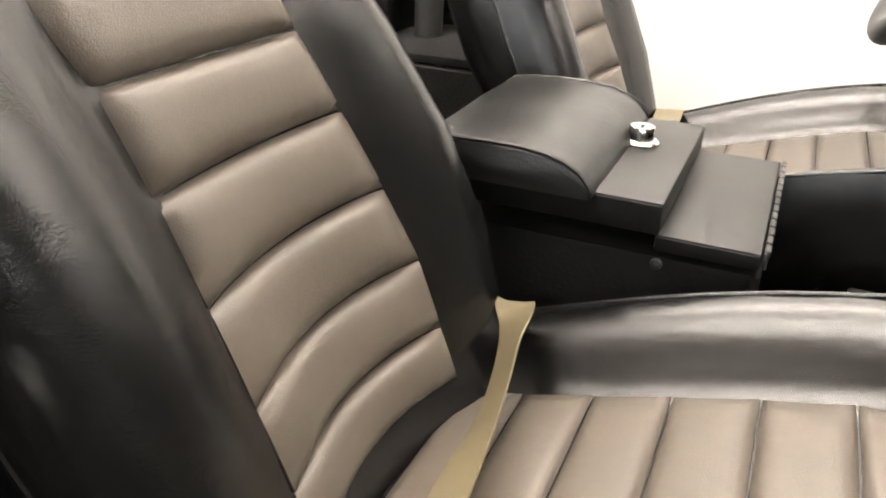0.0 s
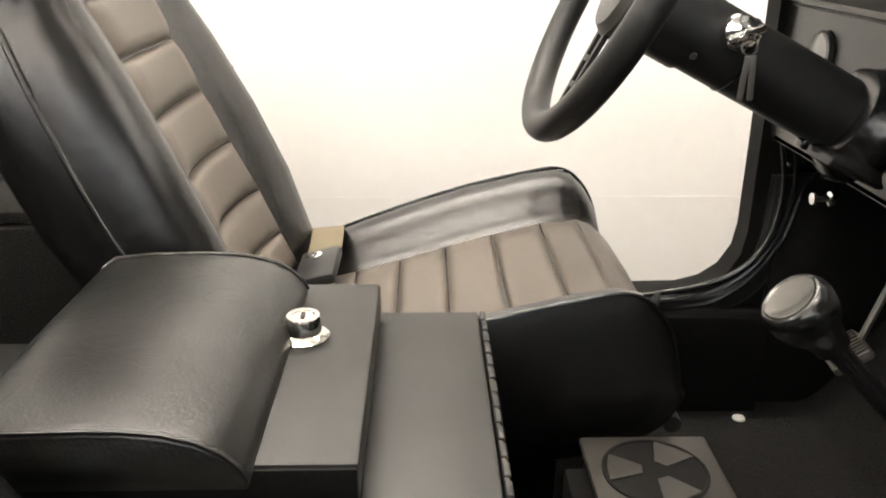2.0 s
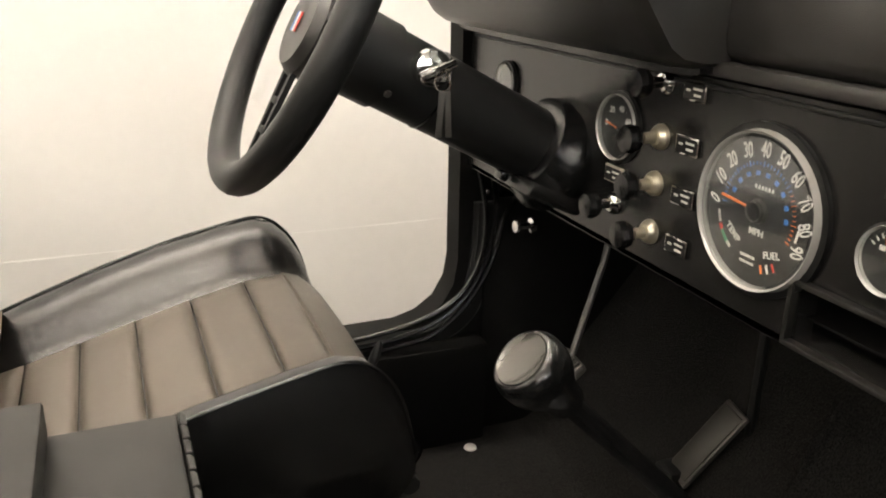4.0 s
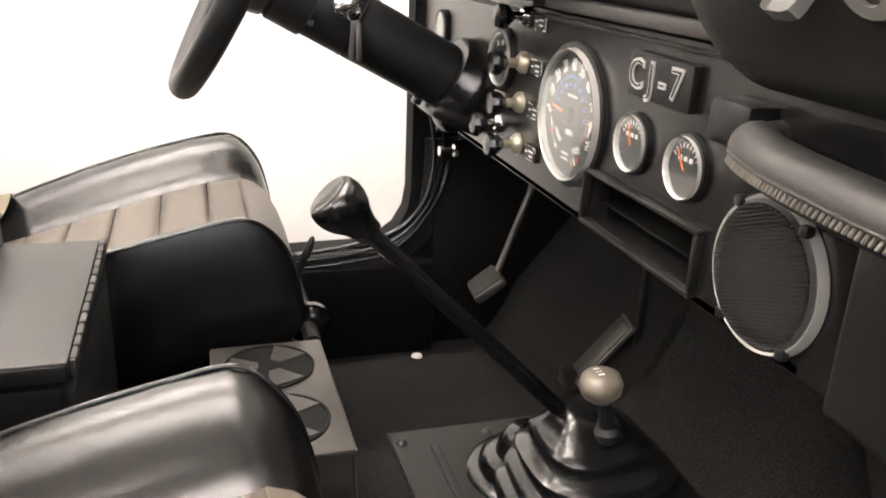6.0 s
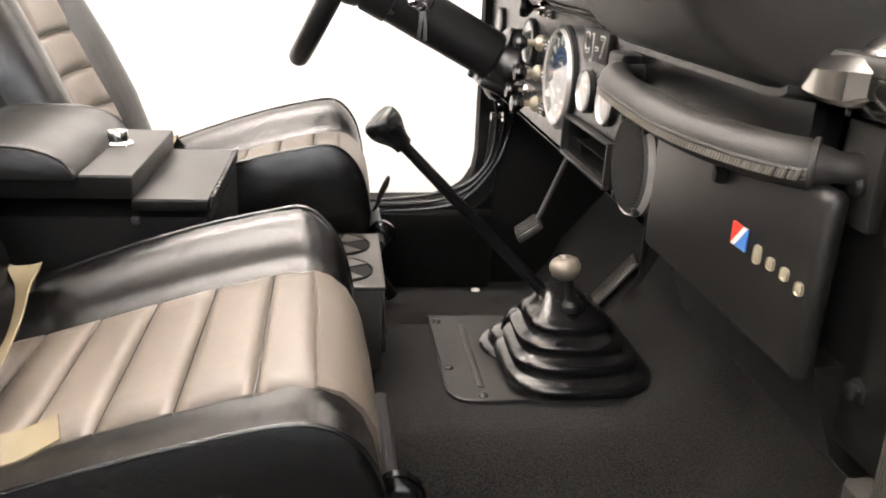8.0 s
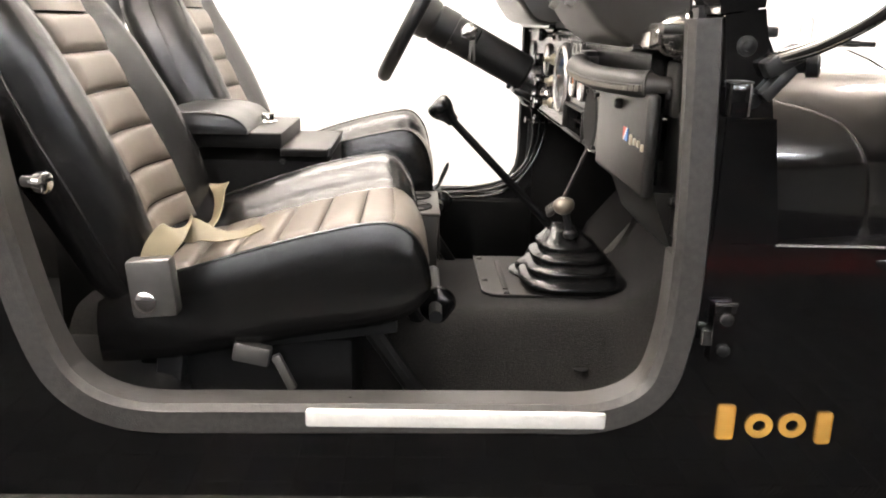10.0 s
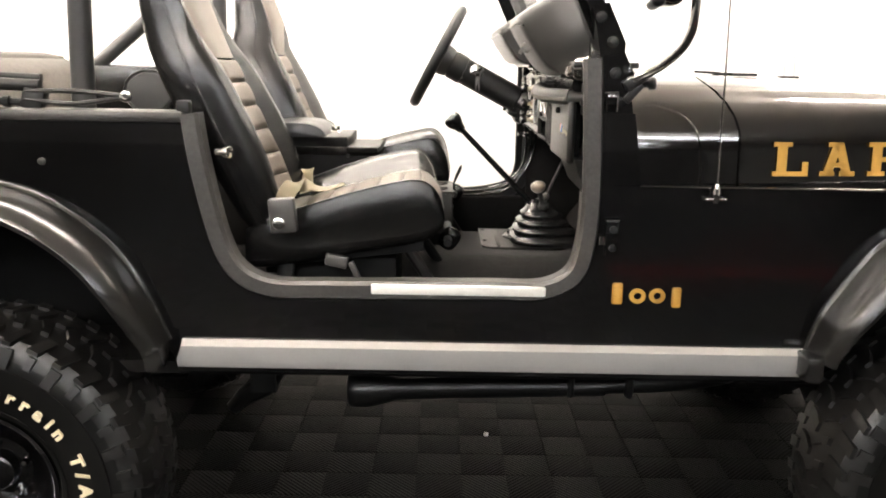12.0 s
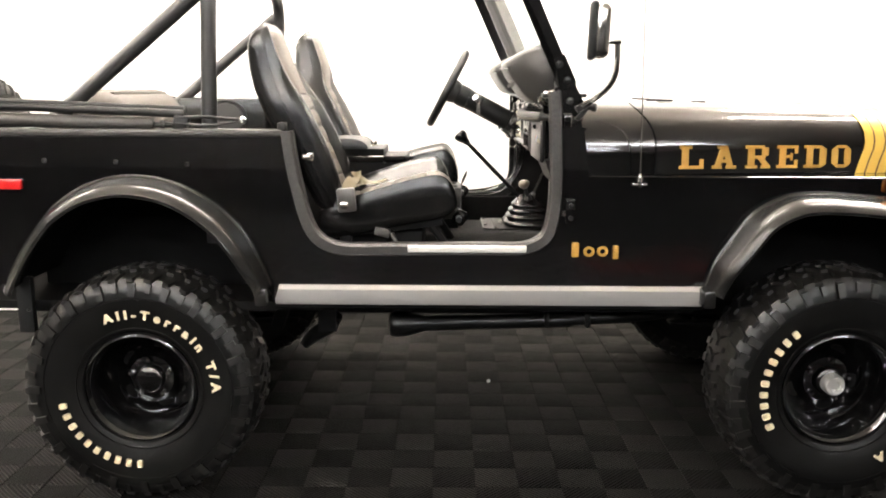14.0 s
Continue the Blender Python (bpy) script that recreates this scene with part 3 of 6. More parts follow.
def hinge_plate():
    bm = bmesh.new()
    side(bm, [(1.443, 1.282), (1.502, 1.282), (1.493, 1.335), (1.476, 1.412), (1.428, 1.403), (1.441, 1.3)], -0.008, 0.0)
    return bm


plate = part("hinge_plate", hinge_plate(), PAINT, rig, "black windshield hinge plate with bolts")
part("hinge_plate", mirrored(hinge_plate()), PAINT, rig)
for bx, bz in ((1.458, 1.368), (1.472, 1.306)):
    bm = bmesh.new()
    lathe(bm, [(0.0125, 0), (0.0125, 0.0015), (0.0095, 0.0025), (0.009, 0.002), (0.0065, 0.003), (0.006, 0.006), (0.003, 0.007)], 18, axis((bx, -0.008, bz), (0, -1, 0)))
    part("bolt", bm, BLACK, plate)


def shield_bracket():
    """The arm of the hinge that clasps the foot of the windshield post."""
    bm = bmesh.new()
    return side(bm, [(1.423, 1.404), (1.476, 1.413), (1.477, 1.432), (1.436, 1.518), (1.402, 1.506)], -0.006, 0.05)


arm_ = part("shield_bracket", shield_bracket(), PAINT, rig, "black windshield hinge arm with two bolts")
part("shield_bracket", mirrored(shield_bracket()), PAINT, rig)
for bx, bz in ((1.421, 1.486), (1.448, 1.434)):
    bm = bmesh.new()
    lathe(bm, [(0.0125, 0), (0.0125, 0.0015), (0.0095, 0.0025), (0.009, 0.002), (0.0065, 0.003), (0.006, 0.006), (0.003, 0.007)], 18, axis((bx, -0.006, bz), (0, -1, 0)))
    part("bolt", bm, BLACK, arm_)
bm = bmesh.new()
lathe(bm, [(0.009, 0), (0.009, 0.02), (0.015, 0.021), (0.015, 0.034), (0.01, 0.037)], 14, axis((1.512, -0.004, 1.345), (0.9, -0.4, 0.1)))
part("hinge_knob", bm, BLACK, rig)

# hinge of the removed door
hinge = part("door_hinge", boxed((1.472, -0.006, 1.0), (0.03, 0.012, 0.082), 0.003), PAINT, rig, "black door hinge left on the body")
for hz in (1.021, 0.978):
    bm = bmesh.new()
    lathe(bm, [(0.009, 0), (0.009, 0.004), (0.005, 0.006)], 12, axis((1.474, -0.012, hz), (0, -1, 0)))
    part("bolt", bm, BLACK, hinge)
bm = bmesh.new()
rod(bm, (1.45, -0.012, 0.987), (1.45, -0.012, 1.006), 0.008, 12)
part("hinge_pin", bm, CHROME, hinge)
part("hinge_edge", boxed((1.472, -0.0125, 1.0415), (0.03, 0.004, 0.004), 0.001), GREYM, hinge)
hinge2 = part("door_hinge", boxed((1.451, -0.016, 1.305), (0.023, 0.024, 0.04), 0.002), PAINT, rig, "black upper door hinge stub")
part("hinge_cap", boxed((1.451, -0.016, 1.3265), (0.027, 0.028, 0.003), 0.001), GREYM, hinge2)
part("hinge_edge", boxed((1.4625, -0.0265, 1.305), (0.003, 0.004, 0.038), 0.001), GREYM, hinge2)

# studs along the tub side and the strike pin of the door
for sx, sz in ((-0.295, 1.163), (-0.055, 1.159), (0.183, 1.153)):
    bm = bmesh.new()
    lathe(bm, [(0.0085, 0), (0.0085, 0.003), (0.006, 0.004), (0.006, 0.008), (0.003, 0.009)], 14, axis((sx, 0, sz), (0, -1, 0)))
    part("snap_stud", bm, GREYM, rig, "small grey snap stud")
bm = bmesh.new()
lathe(bm, [(0.008, 0), (0.008, 0.022), (0.014, 0.023), (0.014, 0.034), (0.01, 0.036)], 14, axis((0.568, 0.03, 1.178), (0.9, -0.3, 0)))
part("door_striker", bm, CHROME, rig)
part("rail_latch", boxed((0.503, 0.02, 1.278), (0.03, 0.03, 0.03), 0.006), BLACK, rig)
part("side_marker", boxed((-0.435, -0.006, 1.083), (0.12, 0.014, 0.034), 0.004), REDL, rig, "red side marker lens")
part("side_marker", boxed((2.575, -0.02, 1.09), (0.09, 0.03, 0.045), 0.006), AMBER, rig, "amber side marker lens")

# mirror
mirror = thing("side_mirror", (1.502, -0.02, 1.36), "square door mirror on a bent chrome arm", "mirror")
bm = bmesh.new()
sweep(bm, spline([(1.490, -0.01, 1.352), (1.522, -0.06, 1.372), (1.557, -0.12, 1.41), (1.574, -0.15, 1.45), (1.577, -0.16, 1.50), (1.575, -0.16, 1.555)], 6), 0.0095)
part("arm", bm, CHROME, mirror, "bent tubular arm")
part("bracket", boxed((1.500, -0.014, 1.352), (0.05, 0.03, 0.022), 0.004, turn(0, -30, 0)), BLACK, mirror)
part("bracket", boxed((1.497, -0.014, 1.326), (0.05, 0.024, 0.016), 0.004, turn(0, -50, 0)), BLACK, mirror)
head = part("housing", boxed((1.497, -0.168, 1.58), (0.026, 0.13, 0.172), 0.012, turn(0, 2, -8), 4), BLACK, mirror, "black mirror rim")
part("mirror_glass", boxed((1.4845, -0.166, 1.58), (0.004, 0.11, 0.15), 0, turn(0, 2, -8)), MIRROR, head)
part("back_shell", boxed((1.522, -0.172, 1.58), (0.052, 0.122, 0.164), 0.022, turn(0, 2, -8), 4), SATIN, head, "chrome back of the mirror")
part("knuckle", boxed((1.564, -0.164, 1.55), (0.044, 0.022, 0.016), 0.005), CHROME, mirror)

# aerial
aerial = thing("aerial", (1.70, -0.01, 1.1), "thin whip aerial on a fender bracket", "aerial")
bm = bmesh.new()
sweep(bm, [(1.70, -0.012, 1.1), (1.697, -0.012, 1.35), (1.687, -0.012, 1.75), (1.672, -0.012, 2.05)], [0.003, 0.002, 0.0014, 0.001], 8)
part("whip", bm, SATIN, aerial)
part("bracket", boxed((1.70, -0.008, 1.093), (0.05, 0.018, 0.01), 0.003), SATIN, aerial)
bm = bmesh.new()
lathe(bm, [(0.007, 0), (0.009, 0.01), (0.009, 0.03), (0.005, 0.045)], 12, Matrix.Translation((1.70, -0.012, 1.085)))
part("ferrule", bm, CHROME, aerial)

# hood fittings
for hx, hy in ((2.01, 0.42), (1.945, 0.895)):
    bm = bmesh.new()
    sweep(bm, spline([(hx - 0.012, hy, 1.36), (hx - 0.012, hy, 1.398), (hx - 0.008, hy, 1.412), (hx + 0.004, hy, 1.416), (hx + 0.014, hy, 1.41), (hx + 0.014, hy, 1.36)], 4), 0.0026, 8)
    loop = part("hood_loop", bm, SILVER, rig, "upright chrome wire loop")
    part("loop_foot", boxed((hx, hy, 1.363), (0.05, 0.025, 0.006), 0.002), BLACK, loop)
for hy, hx in ((0.3, 1.85), (0.5, 1.86)):
    part("hood_hinge", boxed((hx, hy, 1.368), (0.055, 0.03, 0.008), 0.003), BLACK, rig)
part("wiper", boxed((1.79, 0.42, 1.372), (0.08, 0.007, 0.006), 0.002, turn(0, 2, 20)), BLACK, rig)



# ---- decals ----
def stroke_letter(kind, w, h, s, t):
    """A slab-serif capital as boxes and bars, in local xy, from its lower left corner."""
    bm = bmesh.new()

    def bar(ax, ay, bx, by):
        box(bm, ((ax + bx) / 2, (ay + by) / 2, 0), (bx - ax, by - ay, t))

    def slant(ax, bx, wide):
        prism(bm, [(ax, 0), (ax + wide, 0), (bx + wide, h), (bx, h)], -t / 2, t / 2)

    v = s * 0.55
    if kind == "L":
        bar(0, 0, w, v), bar(s * 0.5, v, s * 1.7, h - v), bar(0, h - v, s * 2.3, h), bar(w - s * 0.7, v, w, h * 0.42)
    elif kind == "A":
        slant(s * 0.3, w * 0.36, s * 1.1)
        slant(w - s * 1.5, w * 0.62 - s * 1.1, s * 1.1)
        bar(0, 0, s * 1.8, v), bar(w - s * 1.9, 0, w, v), bar(w * 0.3, h * 0.26, w * 0.72, h * 0.26 + v), bar(w * 0.2, h - v, w * 0.62, h)
    elif kind in "RD":
        bar(s * 0.5, v, s * 1.7, h - v), bar(0, 0, s * 2.2, v), bar(0, h - v, w * 0.75, h)
        if kind == "R":
            bar(w * 0.66, h * 0.55, w * 0.66 + s * 1.2, h - v * 0.6), bar(s * 1.6, h * 0.42, w * 0.8, h * 0.42 + v)
            prism(bm, [(w * 0.5, h * 0.42), (w * 0.75, h * 0.42), (w * 0.98, v), (w * 0.7, v)], -t / 2, t / 2)
            bar(w * 0.62, 0, w, v)
        else:
            bar(0, 0, w * 0.75, v), bar(w - s * 1.25, h * 0.16, w, h * 0.84)
            prism(bm, [(w * 0.75, 0), (w, h * 0.17), (w - s * 1.25, h * 0.2), (w * 0.7, v)], -t / 2, t / 2)
            prism(bm, [(w * 0.75, h), (w * 0.7, h - v), (w - s * 1.25, h * 0.8), (w, h * 0.83)], -t / 2, t / 2)
    elif kind == "E":
        bar(s * 0.5, v, s * 1.7, h - v), bar(0, 0, w, v), bar(0, h - v, w, h), bar(s * 1.6, h * 0.44, w * 0.75, h * 0.44 + v)
        bar(w - s * 0.6, v, w, h * 0.36), bar(w - s * 0.6, h * 0.64, w, h - v), bar(w * 0.64, h * 0.34, w * 0.75, h * 0.66)
    else:
        bar(0, h * 0.2, s * 1.2, h * 0.8), bar(w - s * 1.2, h * 0.2, w, h * 0.8)
        bar(w * 0.28, 0, w * 0.72, v), bar(w * 0.28, h - v, w * 0.72, h)
        for fx, fy in ((0, 0), (1, 0), (0, 1), (1, 1)):
            q = [(0, 0.2 * h), (w * 0.28, 0), (w * 0.28, v), (s * 1.2, 0.24 * h)]
            prism(bm, [((w - a) if fx else a, (h - b) if fy else b) for a, b in q], -t / 2, t / 2)
    return bm


def hood_frame(x, z):
    """The frame on the hood's passenger side at x, with local x forwards and local y up."""
    y = 0.004 + (x - 1.5) * 0.15 - 0.0042
    return facing((x, y, z), (1, 0.149, 0), (0, 0.06, 1))


LX = (1.846, 1.964, 2.084, 2.199, 2.299, 2.403)
for (k, w), lx in zip((("L", 0.088), ("A", 0.088), ("R", 0.092), ("E", 0.078), ("D", 0.084), ("O", 0.072)), LX):
    part("letter", stroke_letter(k, w, 0.079, 0.02, 0.002), GOLD, hood, "gold slab-serif letter", at=hood_frame(lx, 1.141))
# gold stripe wrapping over the hood's nose
def band(x0, x1, lift, mat, name):
    bm = bmesh.new()
    rings = []
    for x in [x0 + (x1 - x0) * i / 4 for i in range(5)]:
        ring = []
        for i, q in enumerate(hood_section(x)):
            q = Vector(q)
            c = Vector((x, MID, 1.2))
            ring.append(q + (q - c).normalized() * lift)
        rings.append(ring)
    # the stripe bows forward down the hood's side
    for ring in rings:
        for q in ring:
            q.x += 0.03 * math.sin(math.pi * min(1, max(0, (1.34 - q.z) / 0.2)))
    loft(bm, rings, cap=False, closed=False)
    part(name, bm, mat, hood, "gold stripe across the hood" if mat is GOLDE else "")


band(2.497, 2.655, 0.0015, GOLDE, "stripe")
for bx in (2.53, 2.572, 2.612):
    band(bx, bx + 0.006, 0.0025, BROWN, "stripe_line")

# the maker's word on the side as four plain gold shapes
for k, (lx, lw, lz, lh) in enumerate(((1.474, 0.04, 0.843, 0.051), (1.524, 0.035, 0.843, 0.04), (1.57, 0.035, 0.844, 0.04), (1.615, 0.034, 0.837, 0.048))):
    if k in (1, 2):
        bm = lathe(bmesh.new(), [(0.019, 0.0), (0.019, 0.003), (0.009, 0.003), (0.009, 0.0)], 20, axis((lx + lw / 2, -0.0005, lz + lh / 2), (0, -1, 0)) @ Matrix.Diagonal((1.0, 0.95, 1, 1)), cap=False)
    else:
        bm = boxed((lx + lw / 2, -0.002, lz + lh / 2), (lw * 0.62, 0.004, lh), 0.0045)
    part("side_badge", bm, GOLD, body, "plain gold badge shape")


# ---- wheels ----
def tyre_mesh():
    bm = bmesh.new()
    prof = [(0.187, -0.095), (0.197, -0.112), (0.238, -0.128), (0.3, -0.137), (0.345, -0.134), (0.372, -0.124), (0.385, -0.11), (0.392, -0.06), (0.394, 0.0),
            (0.392, 0.06), (0.385, 0.11), (0.372, 0.124), (0.345, 0.134), (0.3, 0.137), (0.238, 0.128), (0.197, 0.112), (0.187, 0.095), (0.178, 0.0)]
    n = 72
    lathe(bm, prof + prof[:1], n, cap=False)
    count = 40
    for i in range(count):
        a = 2 * math.pi * i / count
        for row, (h0, h1, r, span, skew) in enumerate(((-0.128, -0.072, 0.397, 0.062, 0.02), (-0.06, -0.004, 0.403, 0.05, -0.03), (0.004, 0.06, 0.403, 0.05, 0.03), (0.072, 0.128, 0.397, 0.062, -0.02))):
            b = a + (0.5 * 2 * math.pi / count if row % 2 else 0)
            lug = span * (1 + 0.12 * (1 if i % 2 else -1))
            outer = row in (0, 3)
            verts = []
            for rr in (0.375 if outer else 0.388, r):
                for hh, da in ((h0, -lug / 2 - skew), (h0, lug / 2 - skew), ((h0 + h1) / 2, lug / 2 + 0.012), (h1, lug / 2 + skew), (h1, -lug / 2 + skew), ((h0 + h1) / 2, -lug / 2 + 0.012)):
                    rad = rr - (0.012 if outer and abs(hh) > 0.11 and rr == r else 0)
                    verts.append(bm.verts.new((rad * math.cos(b + da * 1.0), rad * math.sin(b + da * 1.0), hh)))
            lo, hi = verts[:6], verts[6:]
            bm.faces.new(hi)
            for k in range(6):
                j = (k + 1) % 6
                bm.faces.new((lo[k], lo[j], hi[j], hi[k]))
        # side lug, raised on the shoulder of the wall
        for sgn in (-1, 1):
            q = []
            long = 0.343 if i % 2 else 0.327
            wide = 0.05 if i % 2 else 0.078
            for rr, hh in ((long, 0.139), (0.372, 0.129)):
                for da in (-wide / 2, wide / 2):
                    q.append((rr, hh * sgn, da))
            vs = [bm.verts.new((rr * math.cos(a + da), rr * math.sin(a + da), hh)) for rr, hh, da in q]
            top_ = [bm.verts.new((rr * math.cos(a + da * 0.9), rr * math.sin(a + da * 0.9), hh + 0.006 * sgn)) for rr, hh, da in q]
            order = (0, 1, 3, 2)
            bm.faces.new([top_[k] for k in order])
            for k in range(4):
                i0, i1 = order[k], order[(k + 1) % 4]
                bm.faces.new((vs[i0], vs[i1], top_[i1], top_[i0]))
    for hh in (-0.1385, 0.1385):
        for rr in (0.214, 0.318):
            sweep(bm, [(rr * math.cos(2 * math.pi * i / 48), rr * math.sin(2 * math.pi * i / 48), hh * (0.9 if rr < 0.3 else 0.985)) for i in range(48)], 0.0025, 5, wrap=True)
    me = mesh_of("tyre", bm, RUBBER, 30)
    me.materials.append(TREAD)
    for p in me.polygons:
        if math.hypot(p.center.x, p.center.y) > 0.338:
            p.material_index = 1
    return me


def rim_mesh():
    bm = bmesh.new()
    lathe(bm, [(0.196, -0.1), (0.206, -0.104), (0.208, -0.113), (0.2, -0.116), (0.19, -0.107), (0.182, -0.09), (0.178, -0.05), (0.175, 0.02), (0.15, 0.045), (0.12, 0.035),
               (0.095, 0.01), (0.085, -0.005), (0.06, -0.01), (0.05, -0.01)], 48, cap=False)
    return mesh_of("rim", bm, PAINT, 40)


def disc_mesh():
    bm = bmesh.new()
    lathe(bm, [(0.05, -0.012), (0.046, -0.035), (0.04, -0.04), (0.0005, -0.04)], 28, cap=False)
    box(bm, (0, 0, 0.06), (0.24, 0.24, 0.05), 0.02)
    return mesh_of("hub", bm, PAINT, 40)


TYRE_ME, RIM_ME, DISC_ME = tyre_mesh(), rim_mesh(), disc_mesh()
bm = bmesh.new()
lathe(bm, [(0.0105, 0), (0.0105, -0.014), (0.006, -0.02), (0.001, -0.02)], 6)
NUT_ME = mesh_of("lug_nut", bm, CHROME)
bm = bmesh.new()
lathe(bm, [(0.042, -0.012), (0.042, -0.03), (0.036, -0.035), (0.036, -0.068), (0.03, -0.077), (0.018, -0.077), (0.016, -0.071), (0.001, -0.071)], 28)
CAP_ME = mesh_of("hub_cap", bm, BEZEL)
bm = bmesh.new()
prism(bm, [(0.118 + 0.016 * math.cos(q), 0.03 * math.sin(q)) for q in [2 * math.pi * j / 12 for j in range(12)]], 0.028, 0.0345)
SLOT_ME = mesh_of("vent_slot", bm, UNDER)
LETTERS = {c: lettering(c, 0.039, 0.0018, 0.0019, 1.15) for c in set("All-TerrainT/A")}
for me in LETTERS.values():
    me.materials.clear()
    me.materials.append(CREAM)
BAR_ME = mesh_of("raised_bar", boxed((0, 0, 0), (0.02, 0.0265, 0.0036), 0.005), CREAM)


def wheel(x, y, out, roll, cap):
    """A wheel whose outer face looks along out (-1: passenger side, 1: driver's side)."""
    size = HUB_Z / 0.403 * (1.022 if cap else 1.0)
    m = facing((x, y, 0.403 * size), (-out, 0, 0), (0, 0, 1)) @ Matrix.Scale(size, 4)
    m = m @ Matrix.Rotation(radians(180), 4, "Y")     # local -z is the outer face
    w = part("wheel", DISC_ME, BLACK, rig, "black steel wheel with a raised-letter all-terrain tyre", at=m)
    part("tyre", TYRE_ME, RUBBER, w, "chunky black all-terrain tyre", at=m @ Matrix.Rotation(radians(roll), 4, "Z"))
    small = Matrix.Diagonal((0.915, 0.915, 1, 1))
    part("rim", RIM_ME, PAINT, w, "deep gloss black steel rim", at=m @ small)
    for i in range(5):
        part("vent_slot", SLOT_ME, UNDER, w, at=m @ small @ Matrix.Rotation(radians(roll) + 2 * math.pi * i / 5 + 0.6, 4, "Z"))
    for i in range(5):
        a = 2 * math.pi * i / 5 + 0.3 + radians(roll)
        part("lug_nut", NUT_ME, CHROME, w, at=m @ Matrix.Translation((0.07 * math.cos(a), 0.07 * math.sin(a), -0.006)))
    if cap:
        part("hub_cap", CAP_ME, BEZEL, w, "chrome locking hub", at=m)
    face = facing((x, y + out * 0.1385 * size, 0.403 * size), (-out, 0, 0), (0, 0, 1)) @ Matrix.Scale(size, 4)
    ang = 114.0 + roll
    adv = {"A": 10.5, "l": 5.4, "-": 6.5, "T": 9.5, "e": 8.6, "r": 7.4, "a": 8.6, "i": 4.9, "n": 8.6, "/": 6.5, " ": 7.0}
    for c in "All-Terrain T/A":
        if c != " ":
            a = radians(ang - adv[c] / 2)
            mm = face @ Matrix.Translation((0.263 * math.cos(a), 0.263 * math.sin(a), 0)) @ Matrix.Rotation(a - math.pi / 2, 4, "Z")
            part("raised_letter", LETTERS[c], CREAM, w, "cream raised letter", at=mm)
        ang -= adv[c]
    for i in range(10):
        a = radians(268 + roll - 8.4 * i)
        mm = face @ Matrix.Translation((0.263 * math.cos(a), 0.263 * math.sin(a), 0)) @ Matrix.Rotation(a - math.pi / 2, 4, "Z")
        part("raised_bar", BAR_ME, CREAM, w, at=mm)


wheel(AXLE_R, 0.0, -1, 0, False)
wheel(AXLE_F, 0.0, -1, -61, True)
wheel(AXLE_R, WIDE, 1, 20, False)
wheel(AXLE_F, WIDE, 1, 40, True)
part("spare_wheel", TYRE_ME, RUBBER, rig, "black spare tyre on the tailgate", at=axis((-0.99, MID, 1.06), (-1, 0, 0)))

# underbody
for fy in (0.4, 1.12):
    bm = bmesh.new()
    box(bm, (1.2, fy, 0.60), (3.6, 0.07, 0.12), 0.008)
    part("frame_rail", bm, UNDER, rig)
for ax in (AXLE_R, AXLE_F):
    bm = bmesh.new()
    rod(bm, (ax, 0.12, HUB_Z), (ax, WIDE - 0.12, HUB_Z), 0.04, 14)
    lathe(bm, [(0.02, -0.14), (0.09, -0.1), (0.13, 0.0), (0.09, 0.1), (0.02, 0.14)], 18, axis((ax, MID - 0.1, HUB_Z), (1, 0, 0)))
    part("axle", bm, UNDER, rig)
bm = bmesh.new()
lathe(bm, [(0.001, 0.004), (0.026, 0.002), (0.034, 0.0), (0.043, 0.006), (0.046, 0.025), (0.045, 0.06), (0.037, 0.095), (0.0275, 0.13), (0.0265, 0.4), (0.0265, 0.66)], 24, axis((0.85, 0.15, 0.557), (1, 0, 0.033)))
sweep(bm, spline([(1.5, 0.15, 0.581), (1.7, 0.17, 0.585), (1.9, 0.26, 0.585), (2.05, 0.4, 0.62)], 5), 0.0235)
pipe = part("exhaust", bm, PIPE, rig, "glossy dark exhaust pipe with a rounded end", angle=50)
for cx in (1.42, 1.57):
    part("pipe_clamp", boxed((cx, 0.15, 0.582), (0.022, 0.062, 0.062), 0.012), PIPE, pipe)
part("transfer_case", boxed((1.25, 0.76, 0.6), (0.4, 0.35, 0.1), 0.03), UNDER, rig)
for sx in (AXLE_R, AXLE_F):
    bm = bmesh.new()
    for k in range(4):
        box(bm, (sx, 0.4, 0.5 + 0.012 * k), (0.9 - 0.2 * k, 0.06, 0.011), 0.002)
    part("leaf_spring", bm, UNDER, rig)
part("shackle", boxed((0.42, 0.36, 0.56), (0.05, 0.06, 0.16), 0.01, turn(0, 20, 0)), UNDER, rig)
part("spring_hanger", prism(bmesh.new(), [(0.565, 0.28), (0.635, 0.28), (0.635, 0.33), (0.565, 0.33)], 0.49, 0.58), PIPE, rig)
bm = bmesh.new()
sweep(bm, [(0.5, 0.33, 0.42), (0.54, 0.33, 0.46), (0.6, 0.32, 0.5), (0.63, 0.31, 0.55)], [0.02, 0.028, 0.034, 0.03], 14)
part("damper", bm, PIPE, rig, "dark glossy damper under the sill")
part("rear_bracket", boxed((-0.41, 0.02, 0.66), (0.055, 0.03, 0.2), 0.006), BLACK, rig)
bm = bmesh.new()
lathe(bm, [(0.008, 0), (0.006, 0.006)], 10, axis((-0.395, 0.004, 0.645), (0, -1, 0)))
part("bolt", bm, CHROME, rig)
part("rear_bumper", boxed((-0.72, MID, 0.62), (0.08, 1.4, 0.1), 0.012), UNDER, rig)
part("front_bumper", boxed((3.12, MID, 0.6), (0.1, 1.5, 0.12), 0.012), UNDER, rig)

